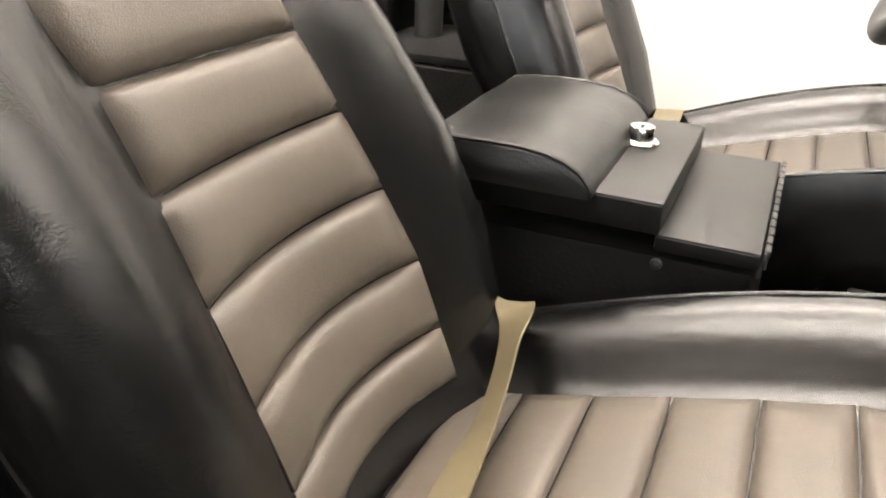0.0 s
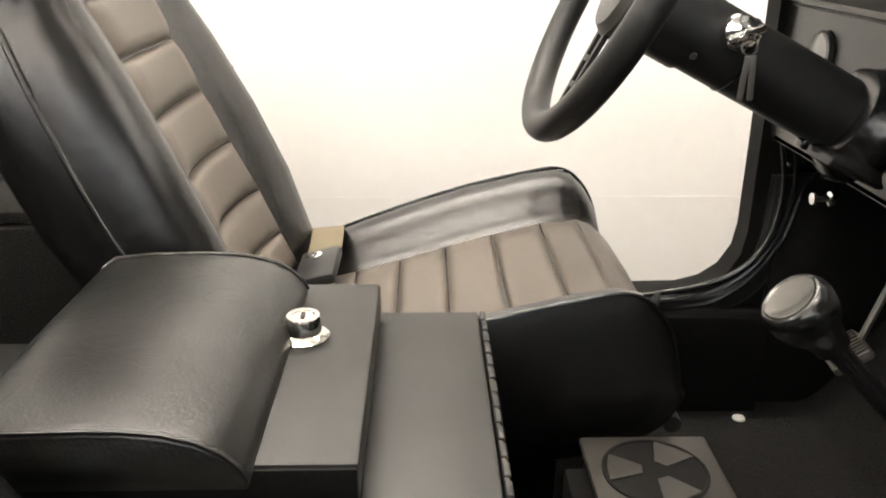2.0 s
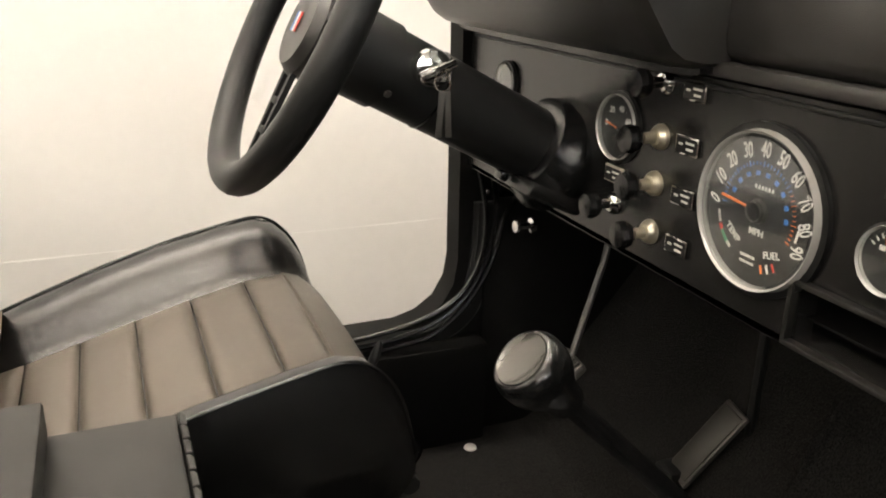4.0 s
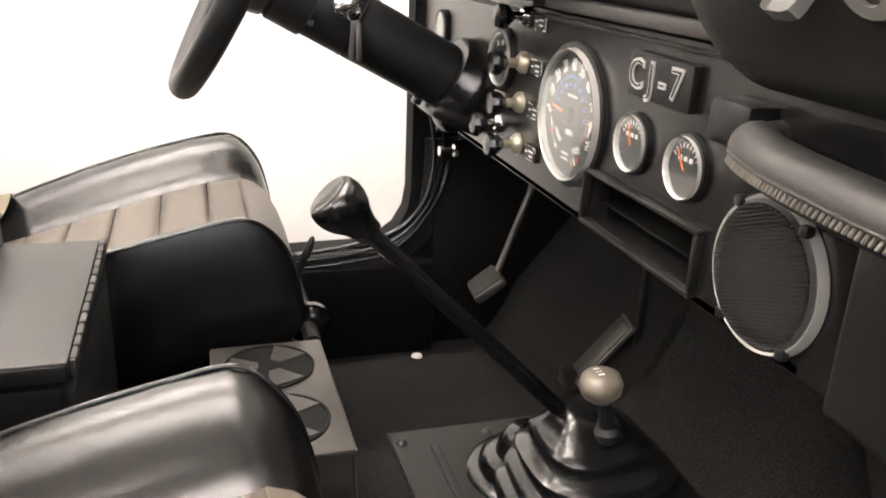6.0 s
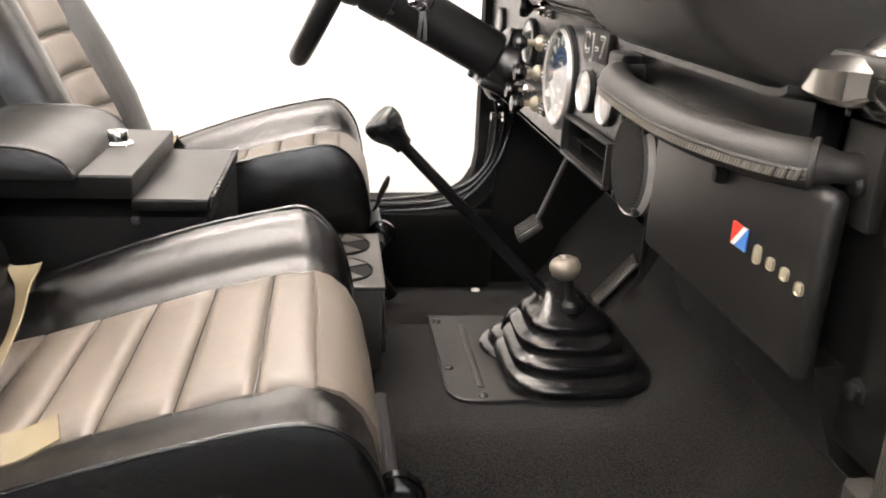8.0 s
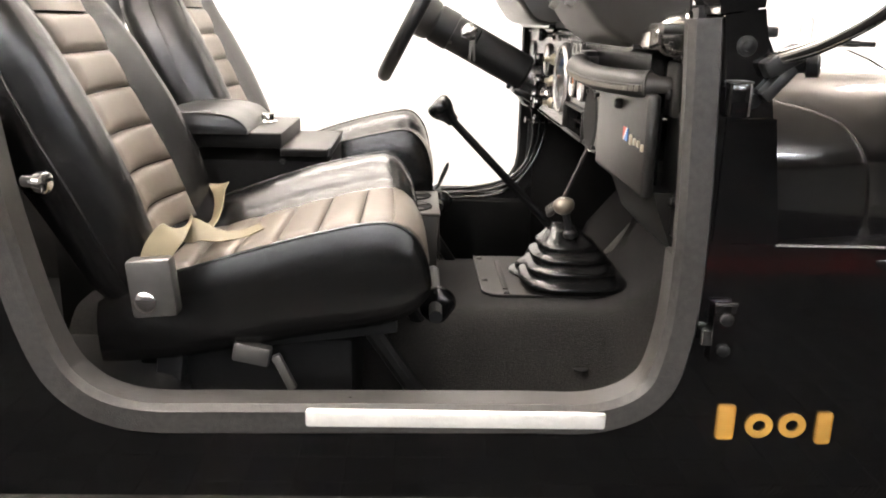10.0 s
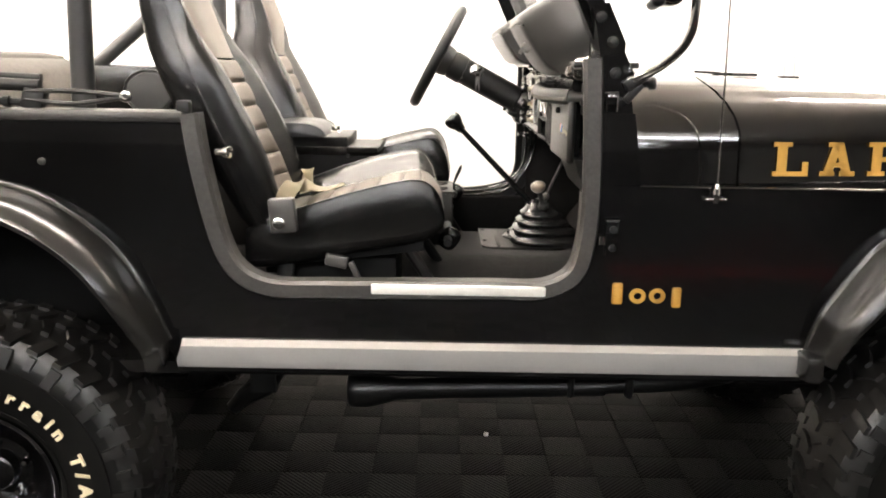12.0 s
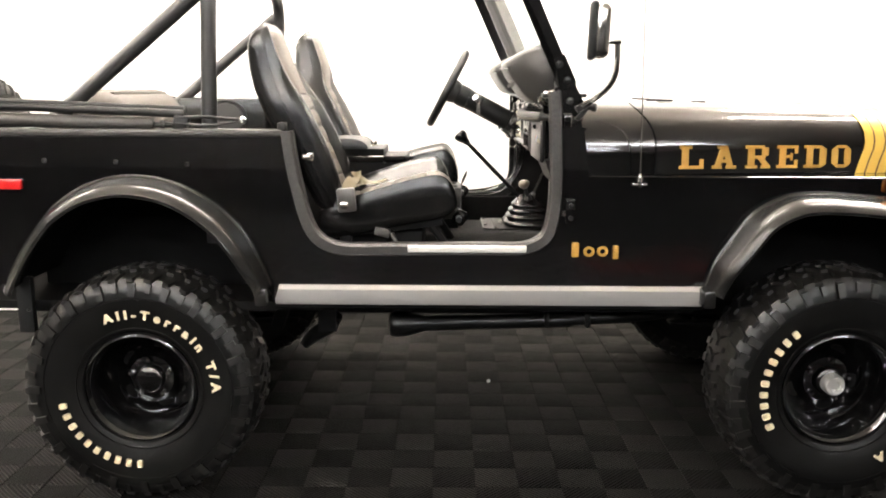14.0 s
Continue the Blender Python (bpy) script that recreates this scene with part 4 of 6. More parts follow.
# ---- roll bar ----
bar_ = thing("roll_bar", (0.21, MID, 0.9), "dark grey painted tubular roll bar with rear braces", "roll bar")
bm = bmesh.new()
sweep(bm, spline([(0.222, 0.15, 0.86), (0.222, 0.15, 1.2), (0.232, 0.15, 1.55), (0.24, 0.16, 1.74), (0.24, 0.24, 1.83), (0.24, 0.5, 1.85), (0.24, 1.02, 1.85), (0.24, 1.28, 1.83),
                  (0.24, 1.36, 1.74), (0.232, 1.37, 1.55), (0.222, 1.37, 1.2), (0.222, 1.37, 0.86)], 6), 0.027, 16)
part("main_hoop", bm, BARM, bar_)
for ry in (0.15, 1.37):
    bm = bmesh.new()
    rod(bm, (0.222, ry, 1.74), (-0.527, ry, 1.122), 0.027, 16)
    part("brace", bm, BARM, bar_)

# ---- folded soft-top frame along the rails ----
def top_frame(y):
    t = thing("soft_top_frame", (-0.1, y, RAIL), "folded black soft-top bows lying on the tub rail", "soft top frame", "soft-top frames")
    bm = bmesh.new()
    rod(bm, (-0.66, y, 1.349), (0.17, y, 1.318), 0.014, 12)
    part("bow", bm, BLACK, t)
    bm = bmesh.new()
    rod(bm, (-0.66, y - 0.01, 1.366), (0.16, y + 0.03, 1.334), 0.01, 12)
    part("bow", bm, BLACK, t)
    bm = bmesh.new()
    sweep(bm, [(-0.66, y, 1.303), (0.055, y, 1.284), (0.065, y, 1.284)], [0.024, 0.022, 0.016], 14)
    part("sleeve", bm, GREYV, t)
    bm = bmesh.new()
    sweep(bm, [(0.065, y, 1.283), (0.085, y, 1.282), (0.087, y, 1.282), (0.1, y, 1.282), (0.102, y, 1.282), (0.14, y, 1.281)], [0.009, 0.009, 0.014, 0.014, 0.009, 0.009], 10)
    part("pivot_pin", bm, BLACK, t)
    part("bracket", boxed((0.155, y, 1.288), (0.05, 0.03, 0.05), 0.006, turn(0, 18, 0)), BLACK, t)
    for dz, bow in ((0.006, 0.004), (-0.012, -0.006)):
        bm = bmesh.new()
        sweep(bm, spline([(0.14, y - 0.01, 1.30 + dz), (0.25, y - 0.012, 1.298 + dz + bow), (0.37, y - 0.012, 1.298)], 5), 0.006, 8)
        part("link", bm, BLACK, t)
    bm = bmesh.new()
    lathe(bm, [(0.013, 0), (0.013, 0.006), (0.008, 0.008), (0.006, 0.008), (0.005, 0.004)], 12, axis((0.37, y - 0.018, 1.298), (0, -1, 0)))
    part("pivot_bolt", bm, CHROME, t)


top_frame(0.05)
top_frame(WIDE - 0.05)


# ---- bucket seats ----
SEAT_Y = 0.362


def ring_back(front, thick, way, half, dish, inner, n=12):
    """A closed section across a backrest: front is its middle, way the outward normal, inner the share of the flat middle."""
    front, way = Vector(front), Vector(way)
    pts = []
    for i in range(2 * n + 1):
        u = -1 + i / n
        f = abs(u)
        d = 0.0
        if f >= inner:
            v = (f - inner) / (1 - inner)
            d = dish * min(1, v / 0.55) ** 0.85 * (1 - max(0, (v - 0.6) / 0.4) ** 2 * 0.55)
        pts.append(front + Vector((0, u * half, 0)) + way * d)
    for v in (0.1, 0.3, 0.55, 0.8):
        pts.append(front + Vector((0, half * (1.0 + 0.08 * math.sin(math.pi * v)), 0)) - way * thick * v)
    for i in range(2 * n + 1):
        u = 1 - i / n
        pts.append(front + Vector((0, u * half * 0.95, 0)) - way * thick * (1.08 - 0.16 * abs(u) ** 3))
    for v in (0.8, 0.55, 0.3, 0.1):
        pts.append(front + Vector((0, -half * (1.0 + 0.08 * math.sin(math.pi * v)), 0)) - way * thick * v)
    return pts


def seat(y, lean, ahead, worn, recline, label):
    """A bucket seat about the line y, moved ahead; its back bends aside by the share lean and tips back by recline, its outer bolster is sat down to the share worn."""
    t = thing("bucket_seat", (0.75, y, FLOOR), label, "seat", "front bucket seats")

    def sheared(bm):
        for v in bm.verts:
            h = v.co.z
            f = max(0, min(1, (1.38 - h) / 0.28))
            v.co.x -= 0.025 * f * f * (3 - 2 * f) * max(0, 1 - ((v.co.y - y) / 0.118) ** 2)      # the middle is sat hollow low down
            v.co.y -= lean * (0.006 + (0.6 * max(0, h - 1.08) ** 2 if h < 1.36 else 0.047 + 0.12 * (h - 1.36)))
            f = max(0, min(1, (h - 1.38) / 0.12))
            v.co.x -= recline * (0.033 + 0.06 * (h - 1.1) - 0.045 * f * f * (3 - 2 * f))      # but its headrest stands forward
            v.co.z += recline * 0.03 * max(0, h - 1.1) / 0.5
        return bm

    def tucked(bm):
        """Draws the cushion's front edge in, most on the inner side of a seat that is set askew."""
        for v in bm.verts:
            g = max(0, min(1, (v.co.x - 0.97) / 0.08))
            v.co.x -= g * (0.008 + 0.01 * lean * max(-1, min(1, (v.co.y - y) / 0.22)))
        return bm

    rows = [(0.6, 0.965, 0.876, 0.215, 0.025), (0.64, 0.985, 0.88, 0.22, 0.043), (0.72, 1.004, 0.889, 0.223, 0.055), (0.80, 1.028, 0.905, 0.225, 0.06), (0.88, 1.052, 0.922, 0.226, 0.061),
            (0.96, 1.073, 0.936, 0.226, 0.059), (1.01, 1.082, 0.944, 0.225, 0.057), (1.036, 1.081, 0.951, 0.224, 0.052), (1.056, 1.072, 0.96, 0.222, 0.044), (1.072, 1.055, 0.972, 0.219, 0.034), (1.082, 1.032, 0.984, 0.215, 0.021),
            (1.087, 1.01, 0.99, 0.21, 0.01), (1.089, 1.0, 0.994, 0.2, 0.002)]
    bm = bmesh.new()
    rings = []
    for x, z, low, half, dish in rows:
        inner = min(0.9, 0.145 / half)
        ring = []
        n = 14
        for i in range(2 * n + 1):
            u = -1 + i / n
            f = abs(u)
            if f < inner:
                d = 0.0
            else:
                v = (f - inner) / (1 - inner)
                rise = 1 - (1 - v) ** 1.9 if u > 0 or worn == 1 else v ** 1.3
                d = dish * rise * (1 - max(0, (v - 0.9) / 0.1) ** 2 * 0.05) * (worn if u < 0 else 1)
            ring.append((x, y + u * half, z + d))
        e = z + dish * 0.93
        for i in range(6):
            ring.append((x, y + half * (1.0 + 0.05 * math.sin(math.pi * min(1, (i + 0.6) / 6.5) ** 0.8)), e - (e - low) * (i + 0.6) / 6.5))
        e = z + dish * 0.93 * worn
        for i in range(2 * n + 1):
            u = 1 - i / n
            ring.append((x, y + u * half * 0.95, low))
        for i in range(6):
            ring.append((x, y - half * (1.0 + 0.05 * math.sin(math.pi * min(1, (6.1 - i) / 6.5) ** 0.8)), low + (e - low) * (i + 0.5) / 6.5))
        rings.append(ring)
    loft(bm, rings)
    cushion = part("cushion", tucked(bm), VINYL, t, "black vinyl cushion shell with tall side bolsters", angle=60)

    def row_at(x):
        for a, b in zip(rows, rows[1:]):
            if a[0] <= x <= b[0]:
                k = (x - a[0]) / (b[0] - a[0])
                return [p + (q - p) * k for p, q in zip(a, b)]
        return rows[-1]

    wide = 0.1455
    near = 0.0165 if worn < 1 else 0.0         # a wider black strip shows beside a sat-down bolster
    edges = [0.655, 0.715, 0.778, 0.843, 0.91, 0.978, 1.036]
    for a, b in zip(edges, edges[1:]):
        bm = bmesh.new()
        g = 0.0012
        za, zb = row_at(a)[1] + 0.0015, row_at(b)[1] + 0.0015
        pillow(bm, (a + g, y - wide + near, za), (b - g, y - wide + near, zb), (b - g, y + wide, zb), (a + g, y + wide, za), (-0.26, 0, 0.965), 0.0072, 10, 12, 4.5, 0.03, 10)
        part("pleat", tucked(bm), TAN, cushion, angle=75)
    bm = bmesh.new()
    nose = [(1.038, 1.087), (1.06, 1.08), (1.078, 1.064), (1.09, 1.042), (1.094, 1.015), (1.094, 0.995)]
    loft(bm, [[(px - 0.004 * abs(u) ** 3, y + wide * u + near * max(0, -u), pz - 0.003 * abs(u) ** 3) for px, pz in nose] + [(px - 0.03, y + wide * u + near * max(0, -u), pz - 0.03) for px, pz in nose[::-1]] for u in (-1, -0.95, -0.7, 0, 0.7, 0.95, 1)])
    part("front_roll", tucked(bm), TAN, cushion, angle=60)
    for s in (-1, 1):
        bm = bmesh.new()
        pts = []
        for x in (0.66, 0.74, 0.82, 0.9, 0.97, 1.01, 1.036, 1.056, 1.072, 1.082, 1.0865, 1.0885):
            r = row_at(x)
            pts.append((x, y + s * (r[3] + 0.001), r[1] + r[4] * 0.95 * (worn if s < 0 else 1) + 0.001))
        sweep(bm, spline(pts, 4), 0.0022, 8)
        part("piping", tucked(bm), VINYL, cushion)
    # backrest: front line (x, z), half width, thickness, bolster height, half width of the middle panel
    line = [((0.68, 0.985), 0.2, 0.07, 0.008, 0.108), ((0.665, 1.03), 0.213, 0.09, 0.022, 0.112), ((0.625, 1.135), 0.222, 0.105, 0.033, 0.114), ((0.588, 1.225), 0.22, 0.122, 0.034, 0.107), ((0.552, 1.312), 0.208, 0.126, 0.03, 0.098),
            ((0.53, 1.365), 0.195, 0.128, 0.024, 0.095), ((0.508, 1.41), 0.178, 0.125, 0.016, 0.11), ((0.49, 1.45), 0.16, 0.123, 0.01, 0.125), ((0.47, 1.505), 0.148, 0.114, 0.004, 0.125), ((0.456, 1.55), 0.141, 0.103, 0.002, 0.12),
            ((0.446, 1.585), 0.134, 0.09, 0.001, 0.11), ((0.436, 1.612), 0.12, 0.07, 0.0, 0.095), ((0.424, 1.628), 0.098, 0.036, -0.002, 0.07)]
    rings = []
    for i, ((x, z), half, thick, dish, inner) in enumerate(line):
        (ax, az), (bx, bz) = line[max(i - 1, 0)][0], line[min(i + 1, len(line) - 1)][0]
        d = Vector((bx - ax, 0, bz - az)).normalized()
        way = Vector((d.z, 0, -d.x))
        if i > 9:
            way = Vector(((0.96, 0, 0.28), (0.93, 0, 0.36), (0.86, 0, 0.5))[i - 10])
        rings.append(ring_back((x, y, z), thick, way, half, dish, inner / half))
    bm = bmesh.new()
    loft(bm, rings)
    back = part("backrest", sheared(bm), VINYL, t, "black vinyl backrest shell with thick bolsters", angle=60)

    def face(z, k=0):
        """The middle of the backrest's front at height z, or its panel's half width."""
        for a, b in zip(line, line[1:]):
            (xa, za), (xb, zb) = a[0], b[0]
            if za <= z <= zb:
                f = (z - za) / (zb - za)
                return xa + (xb - xa) * f if not k else a[4] + (b[4] - a[4]) * f
        return line[-1][0][0] if not k else line[-1][4]

    zs = [1.03, 1.078, 1.137, 1.201, 1.266, 1.327, 1.385]
    for a, b in zip(zs, zs[1:]):
        bm = bmesh.new()
        xa, xb = face(a) + 0.002, face(b) + 0.002
        wa, wb = face(a, 1) + 0.001, face(b, 1) + 0.001
        g = 0.001
        pillow(bm, (xa, y - wa, a + g), (xb, y - wb, b - g), (xb, y + wb, b - g), (xa, y + wa, a + g), (0.92, 0, 0.38), 0.011, 10, 12, 3.6, 0.03, 10)
        part("pleat", sheared(bm), TAN, back, angle=75)
    bm = bmesh.new()
    secs = []
    for z in (1.387, 1.4, 1.44, 1.49, 1.54, 1.575, 1.597, 1.605):
        x, w = face(z), face(z, 1)
        drop = 0.01 if z > 1.6 else 0.0
        secs.append([(x + 0.013 - drop - 0.014 * abs(u) ** 4, y + u * w, z) for u in [-1 + 0.2 * k for k in range(11)]] + [(x - 0.03, y + u * w, z) for u in [1 - 0.2 * k for k in range(11)]])
    loft(bm, secs)
    part("head_panel", sheared(bm), TAN, back, "smooth taupe headrest panel", angle=60)
    for s in (-1, 1):
        bm = bmesh.new()
        k = 26 if s > 0 else 56
        pts = [Vector(r[k]) + Vector((0, s * 0.001, 0)) for r in rings[:12]]
        sweep(bm, spline(pts, 4), 0.0028, 8)
        part("piping", sheared(bm), VINYL, back)
    # frame and runners
    for s in (-1, 1):
        part("runner", boxed((0.83, y + s * 0.17, 0.91), (0.42, 0.03, 0.03), 0.004, turn(0, -7, 0)), BLACK, t)
        part("leg", boxed((0.68, y + s * 0.17, 0.80), (0.04, 0.03, 0.23), 0.004, turn(0, 8, 0)), BLACK, t)
        bm = bmesh.new()
        rod(bm, (0.985, y + s * 0.17, 0.945), (1.15, y + s * 0.17, 0.70), 0.015, 10)
        part("leg", bm, PIPE, t)
    part("base_box", boxed((0.80, y, 0.79), (0.34, 0.3, 0.21), 0.01), UNDER, t)
    part("pivot_bracket", boxed((1.105, y - 0.09, 0.935), (0.05, 0.03, 0.06), 0.02, turn(0, 35, 0), 4), BOOT, t)
    bm = bmesh.new()
    rod(bm, (1.1, y - 0.15, 0.935), (1.1, y + 0.1, 0.935), 0.011, 10)
    part("pivot_bar", bm, BLACK, t)
    part("latch", boxed((0.825, y - 0.225, 0.902), (0.055, 0.02, 0.03), 0.004, turn(0, 12, 0)), GREYM, t, "bare metal seat latch")
    part("latch_arm", boxed((0.872, y - 0.225, 0.872), (0.014, 0.012, 0.06), 0.003, turn(0, -25, 0)), GREYM, t)
    t.matrix_basis = Matrix.Translation((ahead, 0, 0)) @ t.matrix_basis
    return t


seat(SEAT_Y, 1.0, 0.0, 0.42, 0.0, "high-backed passenger bucket seat in taupe pleated vinyl with black bolsters")
seat(SEAT_Y + 0.795, 0.0, 0.025, 1.0, 1.0, "high-backed driver's bucket seat in taupe pleated vinyl with black bolsters")

# ---- seat belts ----
def strap(name, pts, wide, mat, parent):
    """A flat webbing along points; each is a place and the direction across."""
    bm = bmesh.new()
    rings = []
    ps = spline([p for p, _ in pts], 8)
    ws = spline([w for _, w in pts], 8)
    k = len(ps)
    for i, (p, w) in enumerate(zip(ps, ws)):
        tan_ = (ps[min(i + 1, k - 1)] - ps[max(i - 1, 0)]).normalized()
        w = (w - tan_ * w.dot(tan_)).normalized()
        nn = tan_.cross(w)
        rings.append([p + w * wide / 2 + nn * 0.0008, p - w * wide / 2 + nn * 0.0008, p - w * wide / 2 - nn * 0.0008, p + w * wide / 2 - nn * 0.0008])
    loft(bm, rings)
    return part(name, bm, mat, parent)


belt = thing("seat_belt", (0.694, 0.07, 1.0), "tan webbing seat belt lying twisted on the seat", "seat belt", "seat belts")
strap("webbing", [((0.708, 0.074, 1.045), (1, 0, 0.1)), ((0.715, 0.082, 1.075), (1, 0.1, 0.1)), ((0.732, 0.102, 1.097), (0.85, 0.4, 0.1)), ((0.752, 0.128, 1.094), (0.5, 0.8, 0.0)), ((0.782, 0.148, 1.08), (0.1, 0.97, 0.05)),
                  ((0.812, 0.158, 1.08), (-0.1, 0.98, 0.05)), ((0.84, 0.168, 1.09), (-0.2, 0.97, 0.0))], 0.042, BELT, belt)
strap("webbing", [((0.76, 0.17, 1.07), (0.8, -0.3, 0.2)), ((0.735, 0.24, 1.06), (0.8, -0.2, 0.4)), ((0.722, 0.33, 1.05), (0.8, 0.1, 0.5)), ((0.714, 0.42, 1.05), (0.55, 0.25, 0.8)), ((0.705, 0.48, 1.062), (0.5, 0.2, 0.85)), ((0.698, 0.522, 1.073), (0.7, 0.1, 0.5)),
                  ((0.686, 0.545, 1.073), (0.9, 0.1, -0.1)), ((0.674, 0.553, 1.05), (0.9, 0.1, -0.4)), ((0.668, 0.552, 1.0), (1, 0, -0.2))], 0.036, BELT, belt)
buckle = part("anchor_cover", boxed((0.708, 0.072, 1.026), (0.062, 0.03, 0.082), 0.006, turn(0, -5, 0)), GREYM, belt, "grey metal belt anchor cover with a chrome bolt")
bm = bmesh.new()
lathe(bm, [(0.015, 0), (0.015, 0.003), (0.012, 0.005), (0.001, 0.006)], 20, axis((0.7, 0.057, 1.008), (0, -1, 0)))
part("bolt", bm, CHROME, buckle)

belt2 = thing("seat_belt", (0.7, 1.18, 1.03), "seat belt buckle in a dark sleeve with tan webbing", "seat belt", "seat belts")
part("sleeve", boxed((0.702, 1.18, 1.062), (0.054, 0.1, 0.016), 0.006, turn(0, -14, 0)), BLACK, belt2, "black plastic buckle sleeve")
bm = bmesh.new()
lathe(bm, [(0.011, 0), (0.011, 0.003), (0.006, 0.004), (0.001, 0.003)], 18, axis((0.695, 1.2, 1.0685), (-0.24, 0, 0.97)))
part("button", bm, CHROME, belt2)
strap("webbing", [((0.712, 1.0, 1.03), (1, 0, 0.1)), ((0.706, 1.06, 1.046), (1, 0, 0.1)), ((0.704, 1.13, 1.055), (1, 0, 0.1)), ((0.702, 1.22, 1.055), (1, 0, 0.1)), ((0.7, 1.29, 1.054), (1, 0, 0.1)), ((0.697, 1.345, 1.057), (1, 0, 0.1)), ((0.69, 1.385, 1.03), (1, 0, 0.1)), ((0.69, 1.405, 0.97), (1, 0, 0.1))], 0.046, BELT, belt2)

# ---- centre console ----
CY = 0.76
console = thing("centre_console", (0.65, CY, FLOOR), "dark grey vinyl centre console with a padded black armrest lid", "console")
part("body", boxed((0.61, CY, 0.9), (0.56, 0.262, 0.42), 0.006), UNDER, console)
part("deck", boxed((0.675, CY, 1.150), (0.245, 0.274, 0.03), 0.003), CONS, console, "flat grey console deck")
part("tray_lid", boxed((0.841, CY, 1.127), (0.094, 0.276, 0.016), 0.002), CONS, console, "lower flat grey lid with a piano hinge")
# thin black plates paint the shade on the sides of deck and lid
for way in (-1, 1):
    part("deck_side_shade", boxed((0.675, CY + way * 0.138, 1.1485), (0.243, 0.003, 0.028), 0.001), UNDER, console, "black plate painting in the deck's shaded side")
    part("lid_side_shade", boxed((0.841, CY + way * 0.139, 1.126), (0.092, 0.003, 0.0135), 0.001), UNDER, console, "black plate painting in the lower lid's shaded side")
hinge3 = part("piano_hinge", boxed((0.8915, CY, 1.128), (0.004, 0.274, 0.016), 0.001), BLACK, console, "narrow worn piano hinge")
KNUCKLE = mesh_of("knuckle", boxed((0, 0, 0), (0.0055, 0.0165, 0.006), 0.001, None, 1), CONS)
for i in range(13):
    part("knuckle", KNUCKLE, CONS, hinge3, at=Matrix.Translation((0.892, CY - 0.126 + 0.021 * i, 1.1345)))
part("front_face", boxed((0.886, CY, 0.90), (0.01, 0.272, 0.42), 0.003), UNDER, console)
bm = bmesh.new()
lathe(bm, [(0.0205, 0), (0.0205, 0.002), (0.016, 0.0055), (0.0142, 0.006), (0.0142, 0.018), (0.0132, 0.0195), (0.009, 0.0195), (0.0085, 0.019), (0.001, 0.019)], 28, Matrix.Translation((0.742, 0.79, 1.1655)))
lock = part("lock_barrel", bm, SATIN, console, "round chrome lock")
part("keyway", boxed((0.742, 0.79, 1.1845), (0.003, 0.009, 0.002)), BLACK, lock)
bm = bmesh.new()
rows = []
ARM_Y = 0.74
ARM_TOP = [(-0.084, 0.0), (-0.09, 0.014), (-0.088, 0.026), (-0.076, 0.035), (-0.045, 0.0385), (0.0, 0.0395), (0.022, 0.039), (0.044, 0.0365), (0.063, 0.031), (0.077, 0.023), (0.087, 0.012), (0.09, 0.005), (0.09, 0.0)]
for u, k, sink in [(-1, 0.985, 0.003), (-0.99, 1, 0.001), (-0.97, 1, 0.0)] + [(-0.93 + 0.093 * i, 1, 0.0) for i in range(21)] + [(0.97, 1, 0.0), (0.99, 1, 0.001), (1, 0.985, 0.003)]:
    dome = 1 + 0.13 * max(0, 1 - u * u) ** 0.7 + 0.012 * math.sin(8 * u + 1)
    rows.append([(0.6435 + a * k, ARM_Y + u * 0.138, 1.163 + max(0, h * dome - sink * h / 0.04)) for a, h in ARM_TOP])
loft(bm, rows)
arm = part("armrest", bm, ARMV, console, "stuffed black vinyl armrest lid", angle=50)
for way in (-1, 1):                  # a piped seam follows each end over the top and down the front
    bm = bmesh.new()
    sweep(bm, [(0.6435 + a, ARM_Y + way * 0.1365, 1.1635 + h) for a, h in ARM_TOP[1:-1]], 0.0022, 6)
    part("piping", bm, ARMV, arm)
bm = bmesh.new()
lathe(bm, [(0.006, 0), (0.005, 0.004), (0.001, 0.005)], 10, axis((0.8, 0.613, 1.11), (0, -1, 0)))
part("screw", bm, BLACK, console)

# cup holder box in front of the console
cup = thing("cup_holder", (1.04, 0.775, 0.8), "folded grey sheet-metal cup holder with two round cut-outs", "cup holder")
cup_top = part("top_plate", boxed((1.054, 0.775, 0.996), (0.126, 0.232, 0.008), 0.0035), PLATEM, cup)
part("front_flange", boxed((1.1155, 0.775, 0.945), (0.004, 0.228, 0.098), 0.0015, turn(0, -3, 0)), PLATEM, cup, "bare grey flange with a screw")
part("side_flange", boxed((1.055, 0.664, 0.93), (0.115, 0.006, 0.125), 0.002), PLATEM, cup)
part("side_flange", boxed((1.055, 0.886, 0.93), (0.115, 0.006, 0.125), 0.002), PLATEM, cup)
part("body", boxed((1.04, 0.775, 0.9), (0.13, 0.2, 0.15), 0.004), UNDER, cup)
for cy in (0.722, 0.832):
    bm = bmesh.new()
    lathe(bm, [(0.049, 0.0), (0.0495, 0.0022), (0.047, 0.0026), (0.046, 0.001), (0.001, 0.0008)], 36, Matrix.Translation((1.052, cy, 1.0)))
    well_ = part("cup_well", bm, UNDER, cup_top, "dark round cut-out")
    for k in range(3):
        a = 2 * math.pi * k / 3 + 0.9
        pts = [(0.012 + 0.03 * f, s * (0.006 + 0.014 * f)) for f, s in ((0, -1), (0.5, -1), (1, -1), (1.06, 0), (1, 1), (0.5, 1), (0, 1))]
        prism(bm := bmesh.new(), pts, 0.001, 0.0028, Matrix.Translation((1.052, cy, 1.0)) @ Matrix.Rotation(a, 4, "Z"))
        part("tongue", bm, PLATEM, well_, "bare metal tongue")
